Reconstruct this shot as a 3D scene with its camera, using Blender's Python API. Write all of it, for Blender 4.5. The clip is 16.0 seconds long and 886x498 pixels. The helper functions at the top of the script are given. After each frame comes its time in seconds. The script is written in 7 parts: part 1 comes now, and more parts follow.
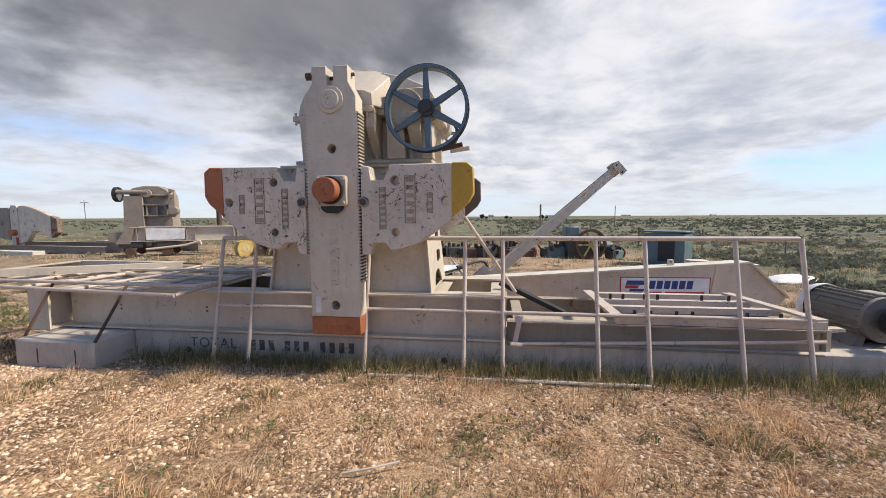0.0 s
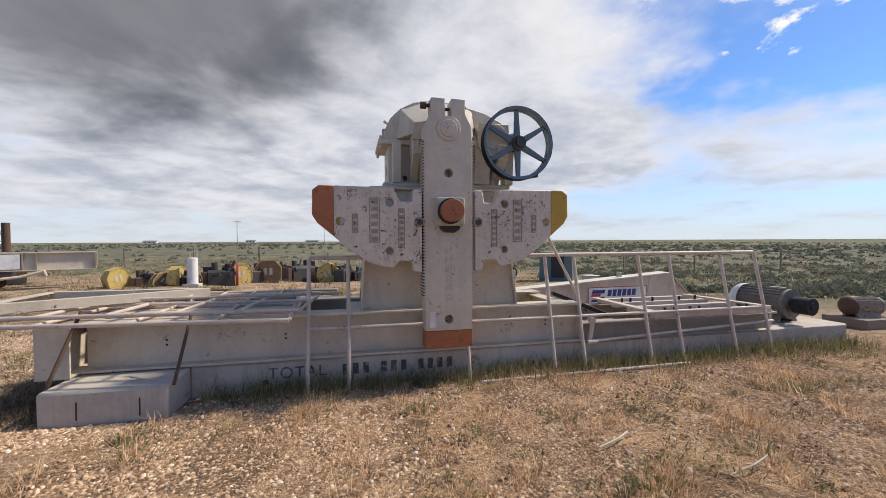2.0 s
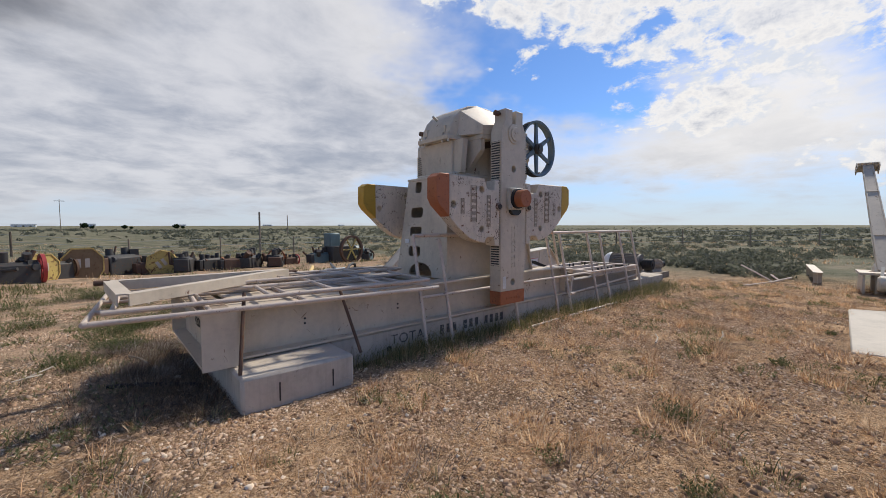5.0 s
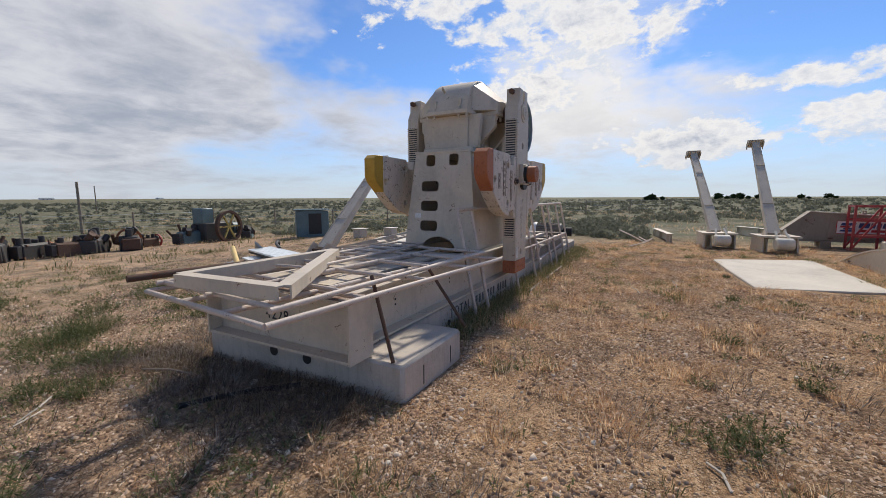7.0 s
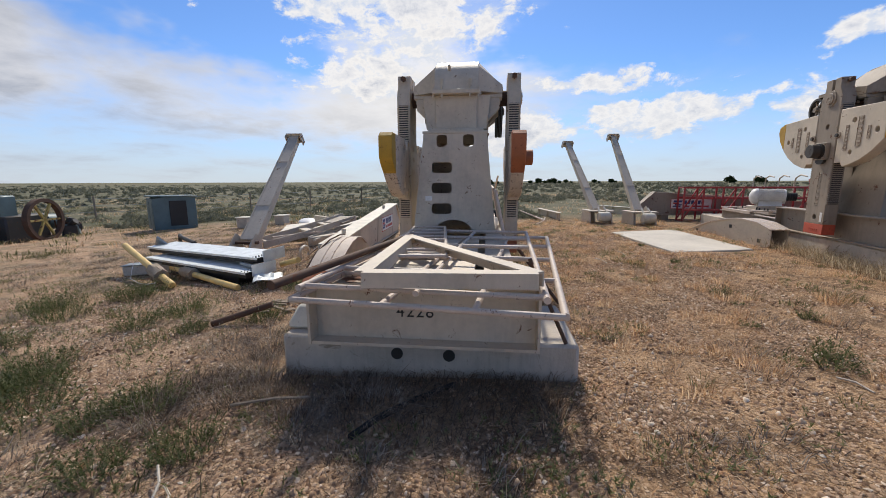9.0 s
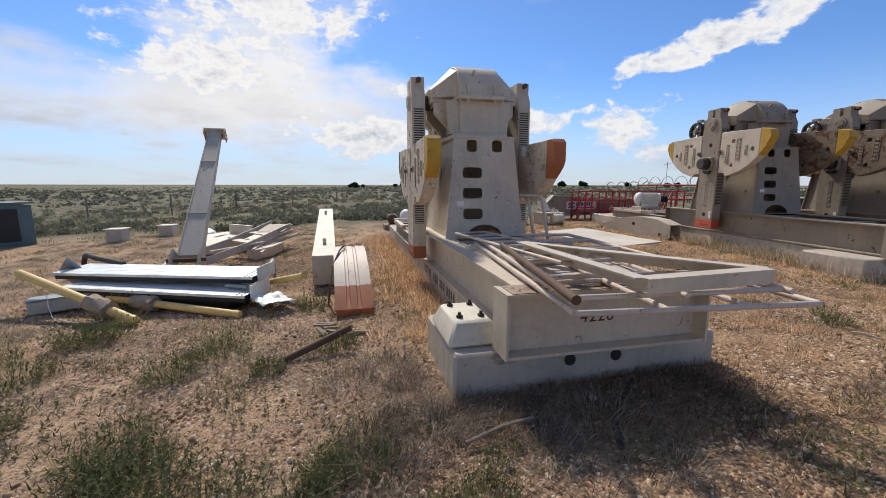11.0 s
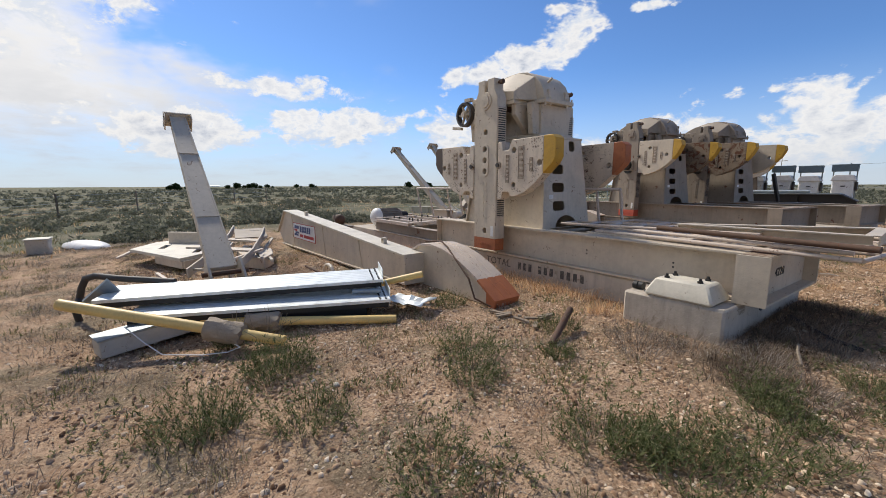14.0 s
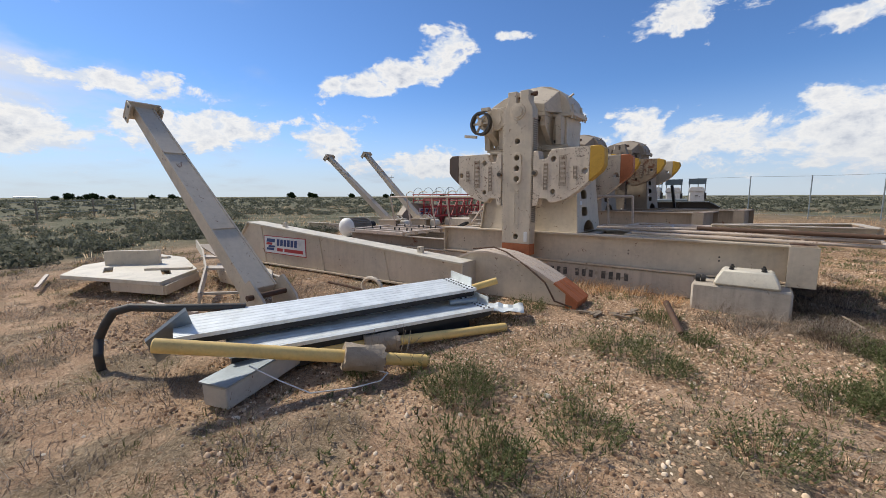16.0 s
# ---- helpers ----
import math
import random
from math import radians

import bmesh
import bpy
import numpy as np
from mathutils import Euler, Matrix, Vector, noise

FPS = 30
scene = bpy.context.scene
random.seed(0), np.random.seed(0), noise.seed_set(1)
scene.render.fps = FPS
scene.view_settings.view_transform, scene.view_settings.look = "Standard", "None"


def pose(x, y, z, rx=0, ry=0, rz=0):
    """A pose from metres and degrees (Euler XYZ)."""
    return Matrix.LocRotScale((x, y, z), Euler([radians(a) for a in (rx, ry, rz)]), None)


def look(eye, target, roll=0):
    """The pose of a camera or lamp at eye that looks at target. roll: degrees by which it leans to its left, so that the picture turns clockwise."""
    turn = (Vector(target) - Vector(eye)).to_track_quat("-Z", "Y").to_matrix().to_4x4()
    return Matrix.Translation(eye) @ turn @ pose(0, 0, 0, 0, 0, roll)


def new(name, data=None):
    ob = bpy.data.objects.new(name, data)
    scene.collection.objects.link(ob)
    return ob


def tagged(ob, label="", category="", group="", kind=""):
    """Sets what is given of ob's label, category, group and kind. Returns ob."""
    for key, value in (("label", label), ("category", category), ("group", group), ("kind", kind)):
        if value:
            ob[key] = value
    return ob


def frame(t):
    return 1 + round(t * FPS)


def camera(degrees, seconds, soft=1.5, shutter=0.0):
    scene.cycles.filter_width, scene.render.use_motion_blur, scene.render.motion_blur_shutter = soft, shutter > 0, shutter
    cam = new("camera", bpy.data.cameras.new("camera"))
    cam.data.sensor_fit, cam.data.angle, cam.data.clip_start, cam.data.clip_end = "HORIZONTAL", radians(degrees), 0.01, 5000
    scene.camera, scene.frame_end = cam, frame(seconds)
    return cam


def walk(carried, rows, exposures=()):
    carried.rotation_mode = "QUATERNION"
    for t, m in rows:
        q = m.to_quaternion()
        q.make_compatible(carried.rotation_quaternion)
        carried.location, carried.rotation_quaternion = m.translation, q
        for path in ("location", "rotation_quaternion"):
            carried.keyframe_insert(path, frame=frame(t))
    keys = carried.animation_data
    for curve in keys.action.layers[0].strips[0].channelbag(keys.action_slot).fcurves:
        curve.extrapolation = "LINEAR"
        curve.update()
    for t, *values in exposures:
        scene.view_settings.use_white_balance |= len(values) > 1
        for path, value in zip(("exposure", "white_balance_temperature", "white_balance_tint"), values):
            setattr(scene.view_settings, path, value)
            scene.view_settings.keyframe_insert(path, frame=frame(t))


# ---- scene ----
cam = camera(96.0, 16.0, 0.6)
PATH = [
    (0, (1.65, -4.839, 1.626), (1.385, -2.863, 1.463), -0.3),
    (0.5, (1.007, -4.824, 1.622), (0.879, -2.833, 1.473), -0.2),
    (1, (0.292, -4.908, 1.594), (0.369, -2.911, 1.517), -0.3),
    (1.5, (-0.306, -5.088, 1.573), (-0.048, -3.106, 1.528), -0.3),
    (2, (-1.009, -5.185, 1.575), (-0.576, -3.233, 1.533), -0.3),
    (2.5, (-1.638, -5.315, 1.554), (-1.067, -3.398, 1.518), -0.2),
    (3, (-2.283, -5.309, 1.537), (-1.555, -3.447, 1.479), -0.1),
    (3.5, (-2.904, -5.263, 1.545), (-2.033, -3.464, 1.478), -0.0),
    (4, (-3.449, -5.107, 1.521), (-2.427, -3.39, 1.437), 0.1),
    (6.5, (-5.727, -3.307, 1.533), (-4.068, -2.211, 1.325), -0.4),
    (7, (-6.013, -2.778, 1.546), (-4.263, -1.844, 1.29), -0.2),
    (7.5, (-6.266, -2.239, 1.538), (-4.442, -1.475, 1.241), -0.1),
    (8, (-6.467, -1.655, 1.536), (-4.585, -1.061, 1.216), -0.1),
    (8.5, (-6.602, -1.06, 1.517), (-4.674, -0.647, 1.186), -0.2),
    (11, (-6.343, 1.892, 1.542), (-4.42, 1.441, 1.224), 0.1),
    (11.5, (-6.226, 2.515, 1.577), (-4.33, 1.965, 1.255), -0.0),
    (12, (-6.036, 3.125, 1.52), (-4.175, 2.464, 1.203), -0.1),
    (12.5, (-5.856, 3.738, 1.508), (-4.04, 2.961, 1.192), -0.1),
    (13, (-5.677, 4.297, 1.465), (-3.924, 3.387, 1.151), -0.2),
    (13.5, (-5.358, 4.884, 1.457), (-3.676, 3.848, 1.141), -0.2),
    (14, (-5.045, 5.389, 1.461), (-3.436, 4.243, 1.147), -0.2),
    (14.5, (-4.585, 5.852, 1.423), (-3.057, 4.599, 1.116), -0.2),
    (15, (-4.173, 6.338, 1.444), (-2.733, 4.982, 1.144), -0.2),
    (15.5, (-3.733, 6.736, 1.408), (-2.396, 5.275, 1.126), -0.2),
    (16, (-3.25, 7.114, 1.406), (-2.027, 5.554, 1.143), -0.2),
]
EXPOSURES = [(0.0, 0.42, 7200, 10), (2.0, 0.27, 7100, 10), (4.0, 0.09, 7000, 10), (7.0, 0.03, 6950, 10), (11.0, 0.09, 6950, 10), (16.0, 0.06, 6900, 9)]
walk(cam, [(t, look(eye, target, roll)) for t, eye, target, roll in PATH], EXPOSURES)

# ---------------------------------------------------------------- light
SUN_AZ, SUN_EL = radians(6.5), radians(46.0)          # azimuth from +x towards +y
sun_dir = Vector((math.cos(SUN_EL) * math.cos(SUN_AZ), math.cos(SUN_EL) * math.sin(SUN_AZ), math.sin(SUN_EL)))
sun = new("sun", bpy.data.lights.new("sun", "SUN"))
sun.data.energy, sun.data.angle, sun.data.color = 3.8, radians(4.0), (1.0, 0.95, 0.87)
sun.rotation_euler = (-sun_dir).to_track_quat("-Z", "Y").to_euler()


class Nodes:
    """Short-hand for building a node tree."""

    def __init__(self, tree):
        self.t = tree
        tree.nodes.clear()

    def n(self, kind, ins=(), **props):
        node = self.t.nodes.new(kind)
        if "operation" in props:
            node.operation = props["operation"]
        if "use_clamp" in props:
            node.use_clamp = props["use_clamp"]
        if "interpolation_type" in props:
            node.interpolation_type = props["interpolation_type"]
        if "data_type" in props:
            node.data_type, node.blend_type = props["data_type"], props["blend_type"]
        for key, v in (ins.items() if isinstance(ins, dict) else enumerate(ins)):
            if v is None:
                continue
            if isinstance(v, bpy.types.NodeSocket):
                self.t.links.new(v, node.inputs[key])
            else:
                node.inputs[key].default_value = v
        return node

    def math(self, op, a, b=None, c=None, clamp=False):
        return self.n("ShaderNodeMath", [a, b, c], operation=op, use_clamp=clamp).outputs[0]

    def ramp(self, fac, stops, ease="LINEAR"):
        node = self.n("ShaderNodeValToRGB", [fac])
        node.color_ramp.interpolation = ease
        el = node.color_ramp.elements
        while len(el) < len(stops):
            el.new(0.5)
        for e, (p, c) in zip(el, stops):
            e.position, e.color = p, (c if len(c) == 4 else (*c, 1)) if hasattr(c, "__len__") else (c, c, c, 1)
        return node.outputs[0]

    def mix(self, fac, a, b, blend="MIX"):
        node = self.n("ShaderNodeMix", data_type="RGBA", blend_type=blend)
        for i, v in ((0, fac), (6, a), (7, b)):
            if isinstance(v, bpy.types.NodeSocket):
                self.t.links.new(v, node.inputs[i])
            else:
                node.inputs[i].default_value = v if i == 0 else (*v, 1)[:4]
        return node.outputs[2]

    def noise(self, vec, scale, detail=4, rough=0.55, dist=0.0):
        return self.n("ShaderNodeTexNoise", {"Vector": vec, "Scale": scale, "Detail": detail, "Roughness": rough, "Distortion": dist}).outputs[0]


# soft cloud sheets: azimuth, elevation, half width, half height (degrees), weight
SHEETS = ((112, 26, 40, 15, 0.75), (78, 20, 26, 15, 0.46), (62, 11, 22, 8, 0.30), (118, 5, 34, 3.5, 0.30), (140, 9.5, 6, 1.6, -0.10),
          (52, 6, 12, 4, -0.10), (35, 18.0, 11, 3.8, -0.40), (24, 14, 8, 2.6, -0.22), (16, 9, 22, 5, 0.22), (9, 15, 19, 6.5, 0.30), (-10, 17, 11, 5, -0.30), (-75, 18, 45, 13, -0.42))
# heaped clouds with crisp edges: azimuth, elevation, half width, half height
HEAPS = ((27, 30, 26, 8.5), (11, 22, 13, 8.0), (16, 13.5, 10, 2.6), (-14.5, 12.2, 7, 1.4), (-40, 14.4, 7, 1.3), (-47, 16.2, 6, 1.9), (-51.5, 18.6, 5, 2.6), (-62, 20.5, 3, 0.8), (-82, 20.3, 7, 2.4), (-96, 16.8, 4, 1.0),
         (-4, 6.6, 14, 2.8), (-22, 7.6, 13, 2.0), (-37, 7.6, 7, 3.6), (-58, 4.5, 20, 2.6), (-88, 6.2, 24, 4.4))


def build_world():
    world = bpy.data.worlds.new("sky")
    scene.world = world
    world.use_nodes = True
    N = Nodes(world.node_tree)

    def vec(op, a, b=None):
        node = N.n("ShaderNodeVectorMath", [a, b], operation=op)
        return node.outputs["Value"] if op in ("LENGTH", "DOT_PRODUCT") else node.outputs[0]

    def step(v, lo, hi, a=0.0, b=1.0):
        return N.n("ShaderNodeMapRange", [v, lo, hi, a, b], interpolation_type="SMOOTHSTEP").outputs[0]

    sky = N.n("ShaderNodeTexSky")
    sky.sky_type, sky.sun_disc, sky.sun_elevation, sky.sun_rotation = "NISHITA", False, SUN_EL, math.pi / 2 - SUN_AZ
    sky.altitude, sky.air_density, sky.dust_density, sky.ozone_density = 1500.0, 1.0, 0.6, 2.0
    blue = vec("MULTIPLY", sky.outputs[0], (0.072, 0.104, 0.146))
    way = N.n("ShaderNodeTexCoord").outputs["Generated"]
    x, y, z = N.n("ShaderNodeSeparateXYZ", [way]).outputs
    flat = N.math("ADD", N.math("MAXIMUM", z, 0.0), 0.17)
    proj = N.n("ShaderNodeCombineXYZ", [N.math("DIVIDE", x, flat), N.math("DIVIDE", y, flat), 0.0]).outputs[0]
    big = N.noise(proj, 0.42, 2, 0.45)
    mid = N.noise(proj, 1.15, 7, 0.52, 0.30)
    fine = N.noise(proj, 3.4, 10, 0.62, 0.3)
    # place on the dome in degrees, ragged by noise
    az = N.math("MULTIPLY", N.math("ARCTAN2", y, x), 57.296)
    el = N.math("MULTIPLY", N.math("ARCSINE", z), 57.296)
    dome = N.n("ShaderNodeCombineXYZ", [az, el, 0.0]).outputs[0]
    tall = vec("MULTIPLY", way, (1.0, 1.0, 2.0))
    wob = N.n("ShaderNodeTexNoise", {"Vector": tall, "Scale": 4.0, "Detail": 4, "Roughness": 0.6}).outputs[1]
    soft_at = vec("ADD", dome, vec("MULTIPLY", vec("SUBTRACT", wob, (0.5, 0.5, 0.5)), (26.0, 9.0, 0.0)))
    hard_at = vec("ADD", dome, vec("MULTIPLY", vec("SUBTRACT", wob, (0.5, 0.5, 0.5)), (7.0, 3.0, 0.0)))

    # soft sheets and thin streaks
    amount = N.math("ADD", N.math("MULTIPLY", mid, 0.75), N.math("ADD", N.math("MULTIPLY", fine, 0.24), N.math("MULTIPLY", big, 0.31)))
    for a, e, ra, re, s in SHEETS:
        r = vec("LENGTH", vec("MULTIPLY", vec("SUBTRACT", soft_at, (a, e, 0.0)), (1 / ra, 1 / re, 0.0)))
        amount = N.math("ADD", amount, N.math("MULTIPLY", N.math("EXPONENT", N.math("MULTIPLY", N.math("MULTIPLY", r, r), -1.0)), s))
    cover = step(amount, 0.58, 1.0)
    r = vec("LENGTH", vec("MULTIPLY", vec("SUBTRACT", soft_at, (122.0, 27.0, 0.0)), (1 / 42.0, 1 / 16.0, 0.0)))
    gloom = step(N.math("ADD", N.math("SUBTRACT", 1.0, r), N.math("MULTIPLY", N.math("SUBTRACT", mid, 0.5), 1.1)), -0.10, 0.55)
    bright = N.mix(step(N.math("ADD", N.math("MULTIPLY", fine, 0.45), N.math("MULTIPLY", mid, 0.65)), 0.42, 0.72), (0.66, 0.69, 0.77), (0.35, 0.395, 0.495))
    glare = vec("DOT_PRODUCT", way, tuple(sun_dir))       # the thin cloud shines towards the sun
    bright = N.mix(step(glare, 0.56, 1.0), bright, (0.96, 0.95, 0.94))
    grey = N.mix(step(N.math("ADD", N.math("MULTIPLY", mid, 0.7), N.math("MULTIPLY", big, 0.3)), 0.36, 0.64), (0.205, 0.213, 0.240), (0.095, 0.100, 0.120))
    low = step(z, 0.0, 0.26, 1.0, 0.0)
    hazy = N.mix(N.math("MULTIPLY", low, 0.55), blue, (0.52, 0.66, 0.90))
    both = N.mix(N.math("MULTIPLY", cover, 0.95), hazy, N.mix(gloom, bright, grey))

    # heaped clouds, sunlit above and shaded at their bases
    puff = N.noise(vec("MULTIPLY", way, (1.0, 1.0, 1.9)), 8.5, 12, 0.62, 0.25)
    curd = N.noise(vec("MULTIPLY", way, (1.0, 1.0, 1.5)), 26.0, 6, 0.6, 0.2)
    billow = N.math("ADD", N.math("MULTIPLY", puff, 0.8), N.math("MULTIPLY", curd, 0.2))
    body = None
    for a, e, ra, re in HEAPS:
        d = vec("MULTIPLY", vec("SUBTRACT", hard_at, (a, e, 0.0)), (1 / ra, 1 / re, 0.0))
        f = N.math("SUBTRACT", 1.0, vec("LENGTH", d))
        body = f if body is None else N.math("MAXIMUM", body, f)
    edge = N.math("ADD", N.math("MAXIMUM", body, -1.3), N.math("MULTIPLY", N.math("SUBTRACT", billow, 0.5), 4.6))
    hm = step(edge, 0.0, 0.40)
    tone = N.math("ADD", N.math("MULTIPLY", edge, 0.55), N.math("MULTIPLY", N.math("SUBTRACT", curd, 0.5), 1.3))
    lit = N.ramp(tone, [(0.10, (0.66, 0.73, 0.86)), (0.34, (0.86, 0.87, 0.90)), (0.62, (0.72, 0.75, 0.82)), (0.95, (0.46, 0.51, 0.62))])
    both = N.mix(N.math("MULTIPLY", hm, 0.94), both, lit)
    both = N.mix(N.math("MULTIPLY", N.math("POWER", low, 4.0), 0.62), both, (0.56, 0.61, 0.70))
    bg = N.n("ShaderNodeBackground", {"Color": both, "Strength": 1.0})
    N.n("ShaderNodeOutputWorld", [bg.outputs[0]])

build_world()

# ---------------------------------------------------------------- materials
def material(name, base, dark=None, light=None, rough=0.6, metal=0.0, scale=3.0, rust=0.0, rust_color=(0.13, 0.05, 0.025), rust_scale=9.0,
             dust=0.0, bump=0.15, bump_scale=60.0, scratch=0.0, coat=0.0, streak=0.0):
    m = bpy.data.materials.new(name)
    m.use_nodes = True
    N = Nodes(m.node_tree)
    tc = N.n("ShaderNodeTexCoord")
    p = tc.outputs["Object"]
    dark = dark or tuple(c * 0.78 for c in base)
    light = light or tuple(min(1, c * 1.15) for c in base)
    a = N.noise(p, scale, 5, 0.6, 0.4)
    b = N.noise(p, scale * 11, 4, 0.6)
    col = N.ramp(N.math("ADD", N.math("MULTIPLY", a, 0.7), N.math("MULTIPLY", b, 0.3)), [(0.32, dark), (0.5, base), (0.68, light)])
    r = N.math("ADD", N.math("MULTIPLY", b, 0.25), rough - 0.12)
    hgt = N.noise(p, bump_scale, 3, 0.6)
    if streak:
        # rain streaks and grime that run down the paint
        run = N.noise(N.n("ShaderNodeVectorMath", [p, (7.0, 7.0, 0.7)], operation="MULTIPLY").outputs[0], 1.6, 6, 0.65, 0.3)
        grime = N.noise(p, 1.1, 4, 0.6, 0.5)
        k3 = N.math("MULTIPLY", N.ramp(run, [(0.46, 0.0), (0.66, streak)]), N.ramp(grime, [(0.36, 0.25), (0.62, 1.0)]))
        col = N.mix(k3, col, tuple(c * 0.48 for c in base))
    if dust:
        up = N.n("ShaderNodeSeparateXYZ", [N.n("ShaderNodeNewGeometry").outputs["Normal"]]).outputs[2]
        dm = N.math("MULTIPLY", N.n("ShaderNodeMapRange", [up, 0.3, 0.95, 0.0, dust]).outputs[0], N.ramp(a, [(0.3, 0.5), (0.6, 1.0)]))
        col = N.mix(dm, col, (0.46, 0.39, 0.31))
    if rust:
        c = N.noise(p, rust_scale, 8, 0.68, 1.2)
        k = N.ramp(c, [(0.66 - 0.16 * rust, 0.0), (0.72 - 0.14 * rust, 1.0)])
        col = N.mix(k, col, rust_color)
        r = N.math("ADD", r, N.math("MULTIPLY", k, 0.2))
    if scratch:
        # curved scrapes through the paint, in patches
        line = N.math("ABSOLUTE", N.math("SUBTRACT", N.noise(p, 4.2, 3, 0.6, 2.2), 0.5))
        k2 = N.math("MULTIPLY", N.ramp(line, [(0.004 + 0.006 * scratch, 1.0), (0.010 + 0.008 * scratch, 0.0)]), N.ramp(N.noise(p, 3.6, 4, 0.65), [(0.66 - 0.14 * scratch, 0.0), (0.70 - 0.14 * scratch, 1.0)]))
        col = N.mix(k2, col, (0.10, 0.065, 0.045))
    bmp = N.n("ShaderNodeBump", {"Strength": bump, "Distance": 0.01, "Height": hgt})
    bs = N.n("ShaderNodeBsdfPrincipled", {"Base Color": col, "Roughness": r, "Metallic": metal, "Normal": bmp.outputs[0], "Coat Weight": coat})
    N.n("ShaderNodeOutputMaterial", [bs.outputs[0]])
    return m


PAINT = material("beige_paint", (0.57, 0.488, 0.385), rough=0.55, scale=1.6, rust=0.22, dust=0.3, streak=0.20)
# darker, rustier copy of PAINT with shade put into its colour
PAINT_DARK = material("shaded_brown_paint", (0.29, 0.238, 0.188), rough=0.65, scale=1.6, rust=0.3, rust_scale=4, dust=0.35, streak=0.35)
PAINT_PALE = material("pale_beige_paint", (0.63, 0.535, 0.43), rough=0.6, scale=2.0, rust=0.46, rust_scale=15, dust=0.35, scratch=0.85, streak=0.35)
PAINT_RUSTY = material("rusty_beige_paint", (0.24, 0.18, 0.125), rough=0.65, scale=2.0, rust=1.0, rust_scale=5, dust=0.3, scratch=1.0)
PIPE_PAINT = material("pipe_paint", (0.56, 0.46, 0.385), rough=0.55, scale=5, rust=0.35, rust_scale=20, dust=0.4)
ORANGE = material("orange_paint", (0.39, 0.125, 0.05), rough=0.6, scale=4, rust=0.45, rust_scale=14, rust_color=(0.22, 0.075, 0.04))
RED_ORANGE = material("red_orange_paint", (0.50, 0.085, 0.045), rough=0.55, scale=4, rust=0.25)
YELLOW = material("yellow_paint", (0.50, 0.29, 0.035), rough=0.55, scale=4, rust=0.3, rust_scale=14)
DARK_TIP = material("dark_brown_paint", (0.10, 0.07, 0.055), rough=0.6, scale=4, rust=0.3)
BLUE = material("blue_grey_paint", (0.105, 0.155, 0.19), rough=0.55, scale=4, rust=0.35, rust_scale=16)
BLACK = material("black_iron", (0.022, 0.021, 0.02), rough=0.55, scale=6)
RUBBER = material("black_rubber", (0.016, 0.016, 0.017), rough=0.75, scale=8)
RUST = material("rusty_steel", (0.10, 0.055, 0.035), rough=0.8, scale=6, rust=0.5)
CONCRETE = material("concrete", (0.50, 0.44, 0.37), streak=0.4, rough=0.9, scale=1.8, bump=0.35, bump_scale=45, rust=0.42, rust_scale=3.5, rust_color=(0.30, 0.255, 0.205), dust=0.3)
SLAB_CONCRETE = material("pale_concrete", (0.56, 0.51, 0.43), rough=0.9, scale=1.2, bump=0.3, bump_scale=40)
GALV = material("galvanised_steel", (0.74, 0.78, 0.77), rough=0.45, metal=0.25, scale=5, bump=0.05)
GALV_DULL = material("dull_galvanised_steel", (0.30, 0.34, 0.36), rough=0.5, metal=0.6, scale=4, bump=0.1)
WHITE = material("white_paint", (0.72, 0.71, 0.69), rough=0.5, scale=3, rust=0.1)
CREAM = material("cream_housing", (0.62, 0.575, 0.48), rough=0.6, scale=3, rust=0.1)
YELLOW_PIPE = material("yellow_pipe_paint", (0.74, 0.52, 0.19), rough=0.45, scale=4, rust=0.15)
BURLAP = material("cement_collar", (0.36, 0.29, 0.215), rough=0.95, scale=9, bump=0.8, bump_scale=35)
RED = material("red_paint", (0.34, 0.035, 0.035), rough=0.5, scale=4, rust=0.25)
GREEN_BOX = material("green_grey_paint", (0.10, 0.155, 0.16), rough=0.5, scale=3, rust=0.15)
YELLOW_DRY = material("faded_yellow_paint", (0.52, 0.39, 0.12), rough=0.6, scale=2, rust=0.75, rust_scale=4)
MESH_BROWN = material("brown_mesh", (0.20, 0.135, 0.075), rough=0.8, scale=3, rust=0.5, bump=0.6, bump_scale=90)
ENGINE = material("oily_iron", (0.04, 0.038, 0.036), rough=0.6, scale=5, rust=0.45)
SIGN_WHITE = material("sign_white", (0.74, 0.74, 0.74), rough=0.45, scale=2, bump=0.02)
SIGN_BLUE = material("sign_blue", (0.025, 0.06, 0.20), rough=0.45, scale=3, bump=0.02)
SIGN_RED = material("sign_red", (0.45, 0.03, 0.035), rough=0.45, scale=3, bump=0.02)
CAST = material("dirty_casting", (0.36, 0.295, 0.23), rough=0.75, scale=6, rust=0.7, rust_scale=14)
GREASE = material("greasy_steel", (0.05, 0.042, 0.036), rough=0.5, scale=8)
TAN = material("dusty_tan_paint", (0.50, 0.45, 0.38), rough=0.7, scale=2.5, rust=0.3, rust_scale=8, dust=0.4)
GUARD_YELLOW = material("guard_yellow_paint", (0.52, 0.37, 0.12), rough=0.7, scale=2, rust=0.55, rust_scale=6, bump=0.6, bump_scale=90)
STENCIL = material("worn_stencil_paint", (0.09, 0.083, 0.075), rough=0.85, scale=6, rust=0.8, rust_scale=16, rust_color=(0.36, 0.31, 0.255))
MOTOR_GREY = material("faded_motor_paint", (0.17, 0.155, 0.14), rough=0.6, scale=5, rust=0.4, rust_scale=10, dust=0.6)
WOOD = material("weathered_wood", (0.25, 0.20, 0.15), rough=0.9, scale=4, bump=0.5, bump_scale=30)

